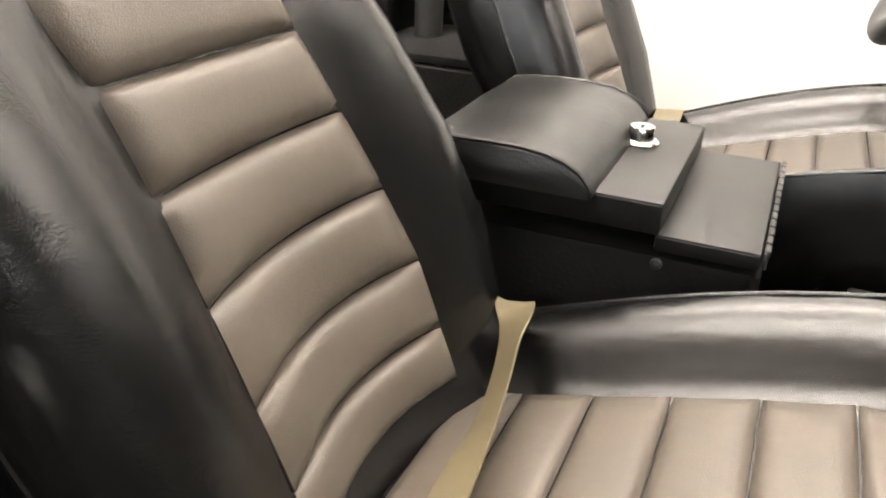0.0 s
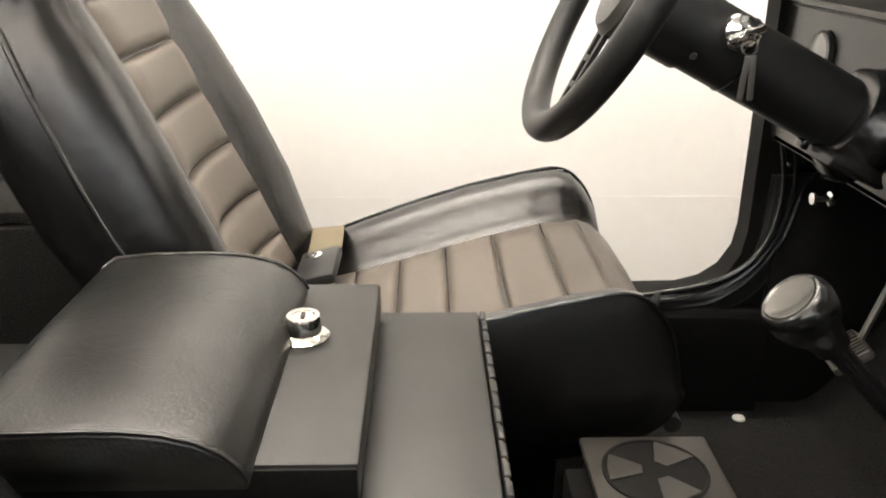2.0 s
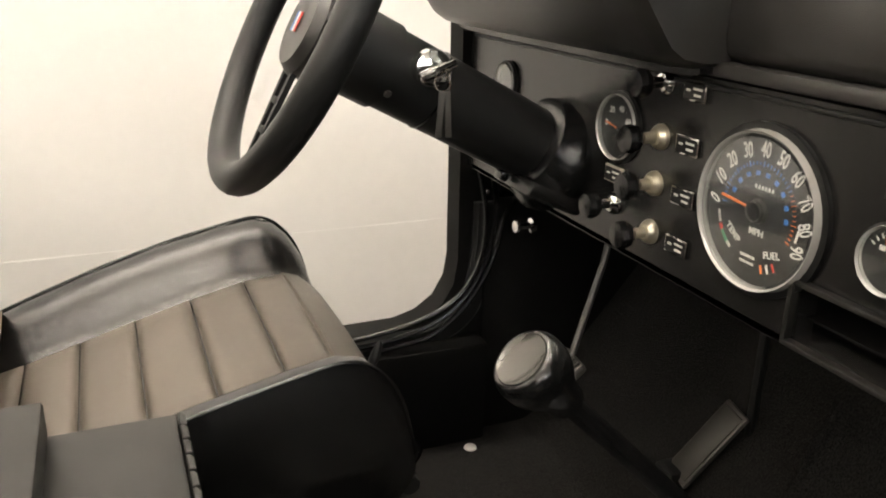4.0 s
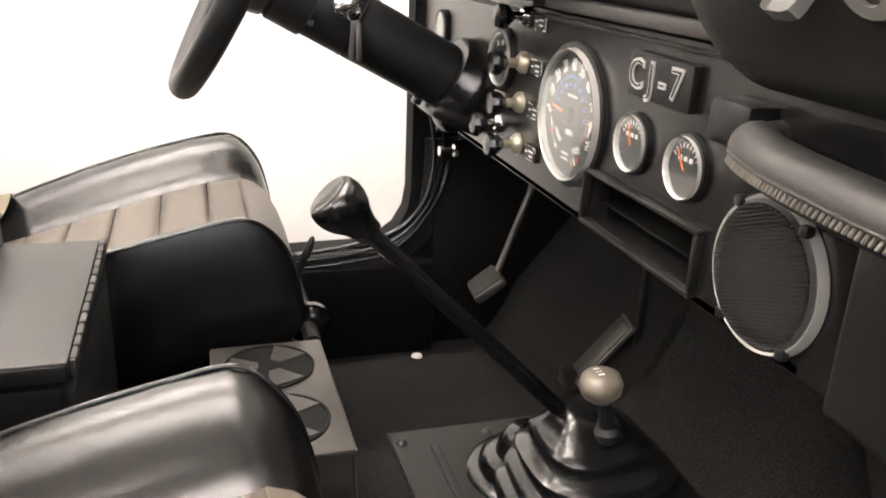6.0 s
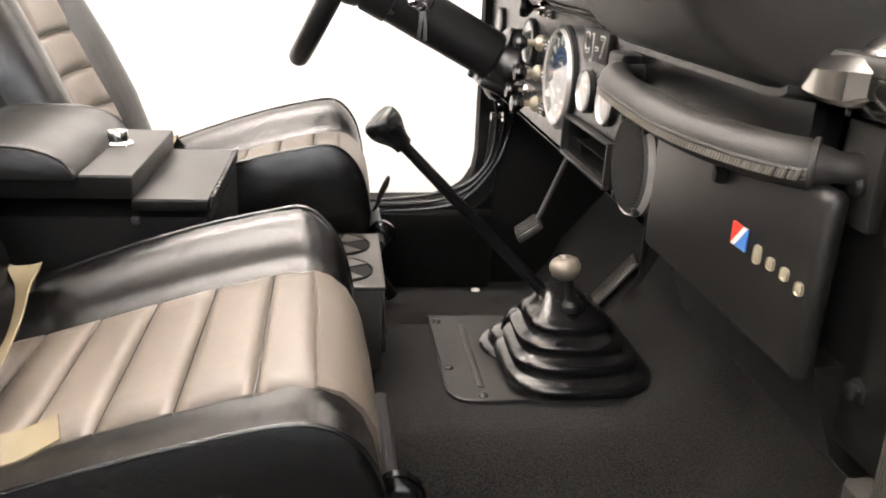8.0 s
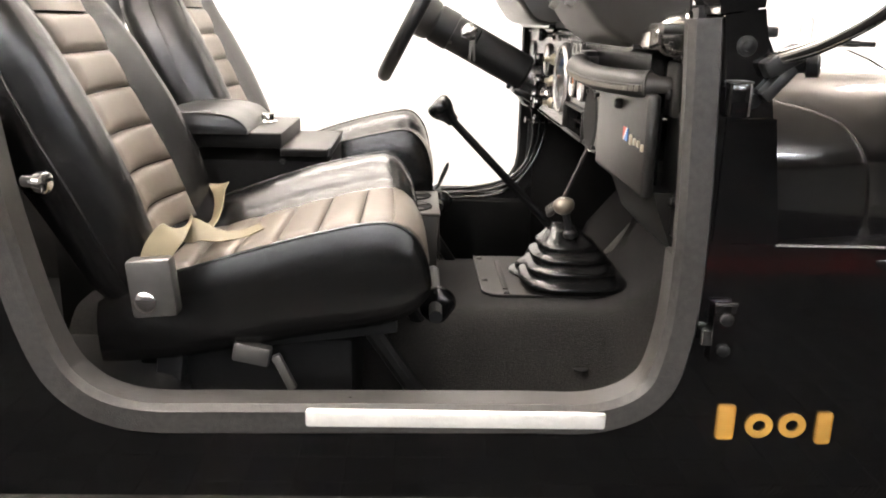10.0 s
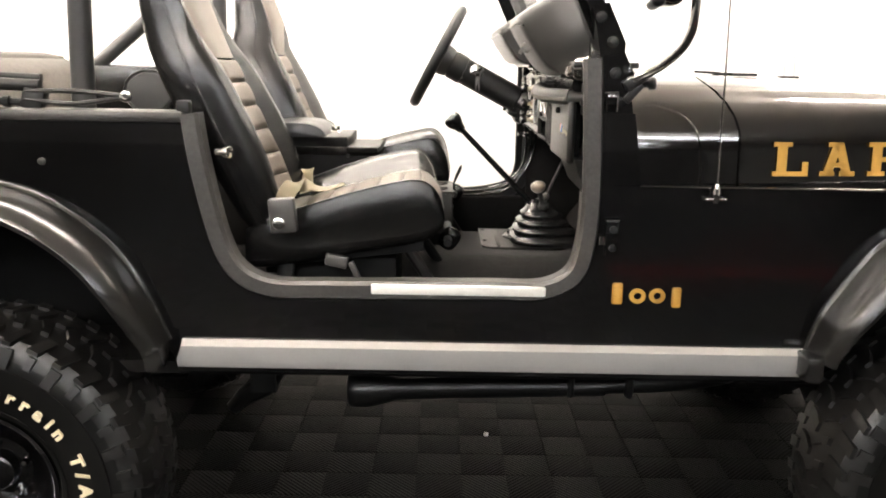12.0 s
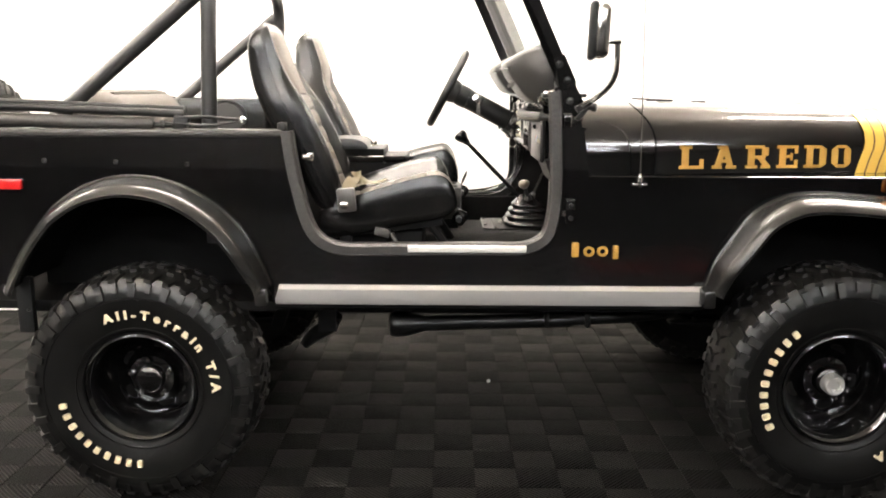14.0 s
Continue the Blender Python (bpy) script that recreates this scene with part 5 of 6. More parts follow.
for cy, cz, rr in ((0.69, 0.918, 0.008), (0.80, 0.965, 0.006), (0.86, 0.92, 0.006)):
    bm = bmesh.new()
    lathe(bm, [(rr, 0), (rr * 0.9, 0.003), (rr * 0.3, 0.004)], 12, axis((1.118, cy, cz), (1, 0, 0)))
    part("screw", bm, UNDER if rr > 0.007 else GREYM, cup)

# ---- gear levers and boot ----
shifter = thing("gear_lever", (1.31, 0.7, 0.83), "long black gear lever rising from a rubber bellows boot", "gear lever")
plate_ = [(1.21 + 0.04 - 0.04 * math.cos(a), 0.628 + 0.04 - 0.04 * math.sin(a)) for a in [math.pi / 2 * i / 6 for i in range(7)]] + [(1.47, 0.628), (1.47, 0.925), (1.21, 0.925)]
part("cover_plate", prism(bmesh.new(), plate_, 0.826, 0.8335), PLATED, shifter, "dark screwed cover plate on the tunnel")
sweep(bm := bmesh.new(), [(a, b, 0.833) for a, b in plate_[-1:] + plate_[:8]], 0.0022, 6)
part("plate_edge", bm, BLACK, shifter)
part("plate_rib", boxed((1.262, 0.775, 0.8345), (0.012, 0.22, 0.005), 0.002), PLATED, shifter)
for sx, sy in ((1.222, 0.9), (1.222, 0.73), (1.262, 0.643), (1.34, 0.9), (1.4, 0.9)):
    bm = bmesh.new()
    lathe(bm, [(0.008, 0), (0.008, 0.002), (0.005, 0.005), (0.001, 0.006)], 12, Matrix.Translation((sx, sy, 0.8325)))
    part("screw", bm, BLACK, shifter)


def squircle(cx, cy, z, a, b, p=0.55, n=32):
    out = []
    for i in range(n):
        t = 2 * math.pi * i / n
        c, s = math.cos(t), math.sin(t)
        out.append((cx + a * math.copysign(abs(c) ** p, c), cy + b * math.copysign(abs(s) ** p, s), z))
    return out


bm = bmesh.new()
steps = [(0.838, 1.0), (0.845, 1.06), (0.853, 1.06), (0.86, 1.0), (0.865, 0.86), (0.872, 0.9), (0.88, 0.9), (0.886, 0.84), (0.89, 0.72), (0.897, 0.76), (0.905, 0.75), (0.91, 0.68), (0.914, 0.57), (0.921, 0.6), (0.929, 0.58), (0.935, 0.5), (0.942, 0.42), (0.95, 0.36), (0.958, 0.3), (0.965, 0.2)]
loft(bm, [squircle(1.415 - (z - 0.838) * 0.2, 0.715 + (z - 0.838) * 0.2, z, 0.11 * k, 0.1 * k, 0.62) for z, k in steps])
part("boot", bm, BOOT, shifter, "glossy black rubber bellows boot", angle=50)
bm = bmesh.new()
lathe(bm, [(0.076, 0), (0.078, 0.005), (0.072, 0.01), (0.062, 0.011), (0.06, 0.02), (0.053, 0.026), (0.04, 0.03), (0.035, 0.045), (0.022, 0.06)], 32, axis((1.36, 0.805, 0.838), (-0.1, 0, 1)))
part("boot", bm, BOOT, shifter, "round rubber boot", angle=50)
bm = bmesh.new()
K = Vector((1.114, 0.738, 1.211))
B = Vector((1.4, 0.744, 0.92))
d = (K - B).normalized()
sweep(bm, [B, B + d * 0.05, K - d * 0.034], [0.011, 0.0095, 0.0085], 12)
part("lever", bm, BOOT, shifter)
bm = bmesh.new()
lathe(bm, [(0.014, 0), (0.014, 0.012), (0.009, 0.02), (0.009, 0.025)], 14, axis(B + d * 0.03, d))
part("collar", bm, GREYM, shifter)
bm = bmesh.new()
lathe(bm, [(0.0105, -0.042), (0.0135, -0.041), (0.0145, -0.032), (0.018, -0.022), (0.0235, -0.013), (0.0265, -0.004), (0.0272, 0.004), (0.0262, 0.011), (0.0228, 0.0156), (0.0208, 0.0158), (0.0195, 0.0142), (0.001, 0.0142)], 32, axis(K, d))
knob = part("knob", bm, BOOT, shifter, "large black mushroom knob with a shiny top", angle=50)
bm = bmesh.new()
lathe(bm, [(0.0204, 0.0135), (0.02, 0.0165), (0.016, 0.0152), (0.008, 0.0146), (0.001, 0.0144)], 32, axis(K, d))
part("knob_cap", bm, CAPM, knob, "shiny dark cap")

tlever = thing("transfer_lever", (1.4, 0.7, 0.95), "short transfer-case lever with a worn olive knob", "gear lever")
bm = bmesh.new()
rod(bm, (1.405, 0.7, 0.93), (1.385, 0.695, 1.005), 0.008, 10)
lathe(bm, [(0.016, 0), (0.016, 0.01), (0.011, 0.016), (0.011, 0.022)], 12, axis((1.402, 0.7, 0.945), (-0.2, 0, 1)))
part("lever", bm, BLACK, tlever)
bm = bmesh.new()
lathe(bm, [(0.008, -0.02), (0.014, -0.017), (0.021, -0.009), (0.0235, 0.0), (0.021, 0.008), (0.014, 0.013), (0.008, 0.0145), (0.001, 0.015)], 24, axis((1.381, 0.694, 1.016), (-0.2, -0.1, 1)))
knob = part("knob", bm, OLIVE, tlever, "worn olive knob", angle=60)
for k in range(3):
    part("mark", boxed((1.377, 0.688 + 0.006 * k, 1.0315), (0.007, 0.0015, 0.001)), WHITE, knob)

# ---- pedals
brake = thing("brake_pedal", (1.465, 1.27, 0.885), "ribbed grey brake pedal on a thin rod", "pedal")
m = turn(0, 52, -6)
at = Vector((1.465, 1.268, 0.884))
pad = part("pad", boxed(at, (0.018, 0.07, 0.062), 0.007, m), GREYM, brake)
for k in range(8):
    part("rib", boxed(at + m @ Vector((-0.0095, (k - 3.5) * 0.0078, 0)), (0.004, 0.0042, 0.054), 0.001, m), PLATEM, pad)
bm = bmesh.new()
sweep(bm, [at + Vector((0.012, 0.0, 0.006)), (1.548, 1.302, 1.04), (1.575, 1.312, 1.17)], 0.0055, 8)
part("arm", bm, GREYM, brake)
gas = thing("accelerator_pedal", (1.6, 1.09, 0.83), "flat worn grey accelerator pedal", "pedal")
pad = part("pad", boxed((1.605, 1.09, 0.83), (0.008, 0.052, 0.135), 0.003, turn(6, 36, -6)), GREYM, gas)
part("pad_edge", boxed((1.6035, 1.09, 0.832), (0.008, 0.044, 0.122), 0.003, turn(6, 36, -6)), PLATEM, pad)
part("hinge_block", boxed((1.565, 1.11, 0.775), (0.03, 0.04, 0.03), 0.004), BLACK, gas)
part("linkage", boxed((1.65, 1.06, 0.93), (0.012, 0.012, 0.16), 0.003), BLACK, gas)
solid("floor_plug", lathe(bmesh.new(), [(0.011, 0), (0.010, 0.003), (0.001, 0.004)], 20, Matrix.Translation((1.381, 1.405, floor_height(1.381, 1.405) + 0.001))), WHITE, "small pale round plug in the driver's floor", "floor plug")
solid("floor_hole_plug", lathe(bmesh.new(), [(0.014, 0), (0.013, 0.002), (0.001, 0.0025)], 20, Matrix.Translation((1.39, 0.45, floor_height(1.39, 0.45) + 0.001))), UNDER, "small dark plug in the carpet", "floor plug")


# ---- dashboard ----
dash = thing("dashboard", (DASH, MID, 1.165), "flat black metal dashboard with round gauges and pull switches", "dashboard")
bm = bmesh.new()
for ya, yb, za, zb in ((0.155, 0.578, 1.162, 1.374), (0.782, 1.49, 1.162, 1.374), (0.578, 0.782, 1.2225, 1.374), (0.578, 0.782, 1.162, 1.1705)):
    box(bm, (DASH + 0.012, (ya + yb) / 2, (za + zb) / 2), (0.024, yb - ya, zb - za))
bmesh.ops.remove_doubles(bm, verts=bm.verts, dist=0.0001)
part("panel", bm, DASHM, dash)
part("lower_lip", boxed((DASH + 0.03, 0.95, 1.166), (0.06, 1.02, 0.012), 0.003), DASHM, dash)
part("top_seam", boxed((DASH - 0.001, 0.76, 1.367), (0.006, 1.39, 0.004), 0.001), BLACK, dash)
part("cowl_shelf", boxed((1.45, MID, 1.385), (0.15, 1.4, 0.014), 0.004), PAD, dash)


def on_dash(y, z, lift=0.0):
    """A frame on the dash face: local x to the passenger side, local y up, local z into the cabin."""
    return facing((DASH - lift, y, z), (0, -1, 0), (0, 0, 1))


def ring_bm(r, w, h, n=40):
    bm = bmesh.new()
    return lathe(bm, [(r - w, 0), (r - w * 0.9, h), (r - w * 0.4, h * 1.15), (r, h * 0.6), (r + 0.001, 0)], n, cap=False)


def flatten(bm, m):
    bmesh.ops.transform(bm, matrix=m, verts=bm.verts)
    return bm


def gauge(y, z, r, label):
    m = on_dash(y, z)
    g = part("gauge", flatten(lathe(bmesh.new(), [(r * 0.93, 0.0), (r * 0.93, 0.003), (0.0005, 0.003)], 40, cap=False), m), DIAL, dash, label)
    deep = max(0.0082, r * 0.15)
    part("bezel", flatten(ring_bm(r, r * 0.06, deep), m), BEZEL, g, "chrome bezel")
    part("cup", flatten(lathe(bmesh.new(), [(r * 1.08, -0.001), (r * 1.08, 0.005), (r * 0.99, 0.006)], 40, cap=False), m), BLACK, g)
    gl = part("glass", flatten(lathe(bmesh.new(), [(r * 0.905, deep - 0.0012), (r * 0.905, deep - 0.0004)], 36), m), DIAL_GLASS, g)
    gl.visible_shadow = False
    return g, m


def dial_at(m, r, deg, lift=0.004):
    a = radians(deg)
    return m @ Matrix.Translation((r * math.cos(a), r * math.sin(a), lift))


def dial_bar(g, m, r, deg, size, mat, name="tick"):
    a = radians(deg)
    bm = boxed((0, 0, 0), (*size, 0.0008))
    part(name, bm, mat, g, at=dial_at(m, r, deg) @ Matrix.Rotation(a, 4, "Z"))


speedo, m = gauge(0.838, 1.27, 0.073, "large round speedometer with white numerals")
for i, k in enumerate(("0", "10", "20", "30", "40", "50", "60", "70", "80", "90")):
    ang = 180 - (i * 206 / 9) + 2
    word("numeral", k, 0.0195, 0.0002, WHITE, speedo, dial_at(m, 0.0545, ang, 0.0042) @ Matrix.Rotation(radians((ang - 90) * 0.72), 4, "Z"), bold=0.0003, stretch=0.6)
for i in range(37):
    dial_bar(speedo, m, 0.0425, 182 - i * 206 / 36, (0.003 if i % 4 else 0.005, 0.0007), BLUE if i < 26 else ORANGE)
for i in range(9):
    dial_bar(speedo, m, 0.034, 160 - i * 160 / 8, (0.004, 0.0045), BLUE, "small_figure")
part("needle", boxed((-0.0235, 0.001, 0.0062), (0.042, 0.0022, 0.001)), ORANGE, speedo, "orange needle", at=m @ Matrix.Rotation(radians(-5), 4, "Z"))
part("needle_hub", flatten(lathe(bmesh.new(), [(0.010, 0.003), (0.010, 0.008), (0.007, 0.009), (0.0005, 0.009)], 24), m), BLACK, speedo)
part("needle_cap", flatten(ring_bm(0.0105, 0.003, 0.0085, 24), m), GREYM, speedo)
word("caption", "MPH", 0.009, 0.0002, WHITE, speedo, m @ Matrix.Translation((0.002, -0.019, 0.0042)), bold=0.0002)
word("caption", "TEMP", 0.009, 0.0002, WHITE, speedo, m @ Matrix.Translation((-0.026, -0.027, 0.0042)) @ Matrix.Rotation(radians(-35), 4, "Z"), bold=0.0002)
word("caption", "FUEL", 0.009, 0.0002, WHITE, speedo, m @ Matrix.Translation((0.024, -0.034, 0.0042)) @ Matrix.Rotation(radians(15), 4, "Z"), bold=0.0002)
part("odometer", boxed((0, 0, 0), (0.024, 0.006, 0.001)), BLACK, speedo, at=m @ Matrix.Translation((0.005, 0.022, 0.0042)))
for i in range(6):
    part("odometer_figure", boxed((0, 0, 0), (0.0022, 0.0038, 0.0004)), WHITE, speedo, at=m @ Matrix.Translation((-0.005 + 0.004 * i, 0.022, 0.0050)))
for i, mm in enumerate((RED, GREEN, GREEN, WHITE)):
    dial_bar(speedo, m, 0.05, 212 + 7 * i, (0.003, 0.006), mm)
for i, mm in enumerate((ORANGE, WHITE, RED)):
    dial_bar(speedo, m, 0.052, 286 + 8 * i, (0.008, 0.0018), mm)
for i in range(14):
    dial_bar(speedo, m, 0.049, 194 + 2.0 * i if i < 7 else 330 + 2.0 * i, (0.002, 0.0014), WHITE)
for dz in (0.0, -0.006):
    part("caption_bar", boxed((0, 0, 0), (0.018, 0.0025, 0.0004)), WHITE, speedo, at=m @ Matrix.Translation((-0.004, -0.043 + dz, 0.0042)))

g1, m = gauge(1.063, 1.302, 0.037, "small round oil pressure gauge")
for i, k in enumerate(("0", "20", "40", "60")):
    word("numeral", k, 0.0095, 0.0002, WHITE, g1, dial_at(m, 0.0215, 175 - i * 50, 0.0042), bold=0.0002)
part("needle", boxed((-0.01, 0, 0.006), (0.022, 0.0014, 0.0008)), ORANGE, g1, at=m @ Matrix.Rotation(radians(-10), 4, "Z"))
part("caption_bar", boxed((0, -0.014, 0.0042), (0.016, 0.007, 0.0005)), GREYM, g1, at=m)
for y, z, deg in ((0.701, 1.271, 95), (0.609, 1.271, 115)):
    g, m = gauge(y, z, 0.0275, "small round gauge in a chrome bezel")
    for i in range(9):
        dial_bar(g, m, 0.0195, 150 - i * 15, (0.004, 0.0008), WHITE)
    for i in range(3):
        part("caption_bar", boxed((-0.008 + 0.008 * i, 0.008, 0.0042), (0.005, 0.004, 0.0004)), WHITE, g, at=m)
    part("needle", boxed((0, 0.008, 0.006), (0.0014, 0.02, 0.0008)), ORANGE, g, at=m @ Matrix.Rotation(radians(deg - 80), 4, "Z"))

# gauge beside the column on the far side
gauge(1.342, 1.314, 0.026, "small round gauge behind the steering column")


def pull_switch(y, z, long, collar_mat):
    s = part("pull_switch", flatten(lathe(bmesh.new(), [(0.0135, 0), (0.0135, 0.003), (0.0125, 0.0055), (0.009, 0.0095), (0.006, 0.01), (0.0055, long)], 20, cap=False), on_dash(y, z)), collar_mat, dash, "pull switch with a pale collar")
    part("knob", flatten(lathe(bmesh.new(), [(0.0055, long - 0.004), (0.009, long), (0.0142, long + 0.005), (0.0155, long + 0.011), (0.0135, long + 0.018), (0.0005, long + 0.0195)], 10), on_dash(y, z)), BOOT, s, "black faceted knob", angle=25)
    return s


for y, z, long, cm in ((0.987, 1.362, 0.024, CHROME), (0.989, 1.306, 0.028, BRASS), (0.991, 1.256, 0.025, BRASS), (0.99, 1.203, 0.026, BRASS), (1.059, 1.216, 0.023, CHROME)):
    pull_switch(y, z, long, cm)
for y, z in ((0.942, 1.359), (0.944, 1.306), (0.942, 1.254), (0.943, 1.202), (1.064, 1.248)):
    lab = part("switch_label", boxed((DASH - 0.002, y, z), (0.004, 0.034, 0.019), 0.001), CHROME if z != 1.248 else BEIGE, dash, "small framed switch label")
    part("label_face", boxed((DASH - 0.0042, y, z), (0.001, 0.03, 0.015)), BLACK, lab)
    for dy, w, dz in ((-0.006, 0.013, 0.003), (0.008, 0.006, 0.001), (-0.006, 0.010, -0.003)):
        part("mark", boxed((DASH - 0.005, y + dy, z + dz), (0.0006, w, 0.0022)), WHITE, lab)

# model plate
badge = part("model_plate", boxed((DASH - 0.004, 0.662, 1.336), (0.009, 0.104, 0.04), 0.0015), BLACK, dash, "raised model plate with outlined characters")
for k, dy in (("C", 0.036), ("J", 0.01), ("-", -0.009), ("7", -0.031)):
    word("character", k, 0.038, 0.0012, SILVER, badge, on_dash(0.662 + dy, 1.336, 0.009), bold=0.001)
    word("character_face", k, 0.036, 0.0014, BLACK, badge, on_dash(0.662 + dy, 1.336, 0.0095), bold=-0.0008)

# radio opening
bm = bmesh.new()
for c, s in (((DASH - 0.002, 0.68, 1.2245), (0.012, 0.214, 0.005)), ((DASH - 0.002, 0.68, 1.1685), (0.012, 0.214, 0.005)), ((DASH - 0.002, 0.7845, 1.1965), (0.012, 0.005, 0.051)), ((DASH - 0.002, 0.5755, 1.1965), (0.012, 0.005, 0.051))):
    box(bm, c, s, 0.0012)
radio = part("radio_frame", bm, CONS, dash, "empty black radio opening with a raised frame")
bm = bmesh.new()
for c, s in (((DASH + 0.09, 0.68, 1.1965), (0.004, 0.22, 0.07)), ((DASH + 0.055, 0.68, 1.2275), (0.07, 0.22, 0.004)), ((DASH + 0.055, 0.68, 1.1655), (0.07, 0.22, 0.004)), ((DASH + 0.055, 0.79, 1.1965), (0.07, 0.004, 0.06)), ((DASH + 0.055, 0.57, 1.1965), (0.07, 0.004, 0.06))):
    box(bm, c, s)
part("recess", bm, UNDER, radio)
part("shelf", boxed((DASH + 0.04, 0.68, 1.188), (0.05, 0.2, 0.002)), UNDER, radio)

# speaker
SPY, SPZ = 0.488, 1.222
sp = facing((DASH - 0.001, SPY, SPZ), (0, -1, 0), (0, 0, 1))
spk = part("speaker", flatten(lathe(bmesh.new(), [(0.056, 0), (0.057, 0.006), (0.054, 0.01), (0.05, 0.007), (0.03, 0.009), (0.0005, 0.0095)], 40, cap=False), sp), SPEAK, dash, "round dash speaker with a ribbed grille")
part("speaker_ring", flatten(ring_bm(0.0605, 0.004, 0.0065), sp), BEZEL, spk, "bright ring")
tip = turn(-22, 0, 0)
for i in range(35):
    dz = -0.051 + 0.003 * i
    w = math.sqrt(max(0, 0.053 ** 2 - dz ** 2))
    if w > 0.005:
        part("grille_rib", boxed(Vector((DASH - 0.0108, SPY, SPZ)) + tip @ Vector((0, 0, dz)), (0.002, 2 * w, 0.0013), 0, tip), PLATED, spk)
for a in (-128, -52, 52, 128):
    part("ring_clip", boxed((DASH - 0.008, SPY + 0.059 * math.cos(radians(a)), SPZ + 0.059 * math.sin(radians(a))), (0.008, 0.009, 0.009), 0.002), BLACK, spk)

# glove box
glove = part("glove_door", boxed((DASH - 0.006, 0.2475, 1.228), (0.018, 0.311, 0.145), 0.008, None, 3), GLOVE, dash, "grained black glove-box lid")
bm = bmesh.new()
lathe(bm, [(0.008, 0), (0.008, 0.008), (0.006, 0.012), (0.0005, 0.013)], 16, axis((DASH - 0.014, 0.243, 1.274), (-1, 0, 0)))
part("glove_knob", bm, BLACK, glove)
for k, mm in enumerate((RED, WHITE, BLUE)):
    pts = (((0, 0.002), (0, 0.021), (0.018, 0.021)), ((0, 0.002), (0.018, 0.021), (0.025, 0.021), (0.007, 0.002)), ((0.007, 0.002), (0.025, 0.021), (0.025, 0.002)))[k]
    bm = prism(bmesh.new(), pts, 0, 0.0015, facing((DASH - 0.0155, 0.212, 1.222), (0, -1, 0), (0, 0, 1)))
    part("emblem", bm, mm, glove, "small tricolour emblem")
for k in range(4):
    part("emblem_bar", boxed((DASH - 0.016, 0.168 - 0.021 * k, 1.229 - (0.003 if k == 3 else 0)), (0.003, 0.010, 0.010 if k else 0.015), 0.003), BRASS, glove, "plain silver badge shape")

part("glove_bin", side(bmesh.new(), [(1.395, 1.165), (1.403, 1.14), (1.425, 1.088), (1.455, 1.058), (1.5, 1.028), (1.55, 1.008), (1.6, 1.0), (1.6, 1.165)], 0.1, 0.385), GLOVE, dash)

# padded hoods over the dash
POD = [(1.272, 1.508), (1.262, 1.498), (1.262, 1.482), (1.275, 1.455), (1.316, 1.399), (1.333, 1.388), (1.36, 1.383), (1.40, 1.383), (1.425, 1.389), (1.42, 1.46), (1.395, 1.54), (1.37, 1.556), (1.33, 1.545), (1.29, 1.522)]


def pod(ya, yb, slant, sag, label):
    """A padded hood from ya to yb, whose ya end is cut at a slant and whose belly hangs lower by sag."""
    t = thing("dash_pod", (1.36, (ya + yb) / 2, 1.38), label, "dash pad", "dash pods")
    c = Vector((1.36, 0, 1.44))
    ends = ((0, 0.86), (0.012, 0.93), (0.035, 0.975), (0.09, 1), (0.5, 1), (0.91, 1), (0.965, 0.975), (0.988, 0.93), (1, 0.86))

    shape = [(x, z - sag * max(0, min(1, (x - 1.305) / 0.06)) if z < 1.41 else z) for x, z in POD]

    def skin(prof, us, lift=0.0):
        rings = []
        for u, k in us:
            ring = []
            for x, z in prof:
                q = c + (Vector((x, 0, z)) - c) * (k + lift)
                y0_ = ya + slant * max(0, 1.43 - q.x)
                ring.append((q.x, y0_ + (yb - y0_) * u, q.z))
            rings.append(ring)
        return rings

    part("pad", loft(bmesh.new(), skin(shape, ends)), PAD, t, angle=50)
    part("lip_piping", sweep(bmesh.new(), [r[2] for r in skin(shape, ends, 0.01)], 0.004, 8), VINYL, t)
    part("back_strip", loft(bmesh.new(), [[r[6], r[7], Vector(r[7]) + Vector((0, 0, -0.006)), Vector(r[6]) + Vector((0, 0, -0.006))] for r in skin(shape, ends[1:-1])]), DASHM, t)
    return t


pod(0.9, 1.46, 0.0, 0.0, "soft black padded hood over the instruments")
ppod = pod(0.07, 0.52, 1.0, 0.027, "soft black padded dash pod with pale lettering shapes")
n = Vector((-0.846, 0, -0.533))
for k, dy in enumerate((0.05, 0.0, -0.05, -0.1)):
    c = Vector((1.293, 0.345 + dy, 1.428)) + n * 0.0015
    if k in (1, 2):
        bm = lathe(bmesh.new(), [(0.016, -0.0015), (0.016, 0.0015), (0.008, 0.0015), (0.008, -0.0015)], 16, axis(c, n) @ Matrix.Diagonal((1.05, 0.85, 1, 1)), cap=False)
    else:
        bm = boxed(c, (0.003, 0.026, 0.034), 0.006, turn(0, 32, 0))
    part("badge_shape", bm, PALE, ppod, "plain grey badge shape")
part("bridge_pad", boxed((1.41, 0.71, 1.43), (0.06, 0.42, 0.08), 0.02, None, 3), PAD, dash)
part("vent_block", boxed((1.38, 0.535, 1.325), (0.03, 0.05, 0.035), 0.006), BLACK, dash)

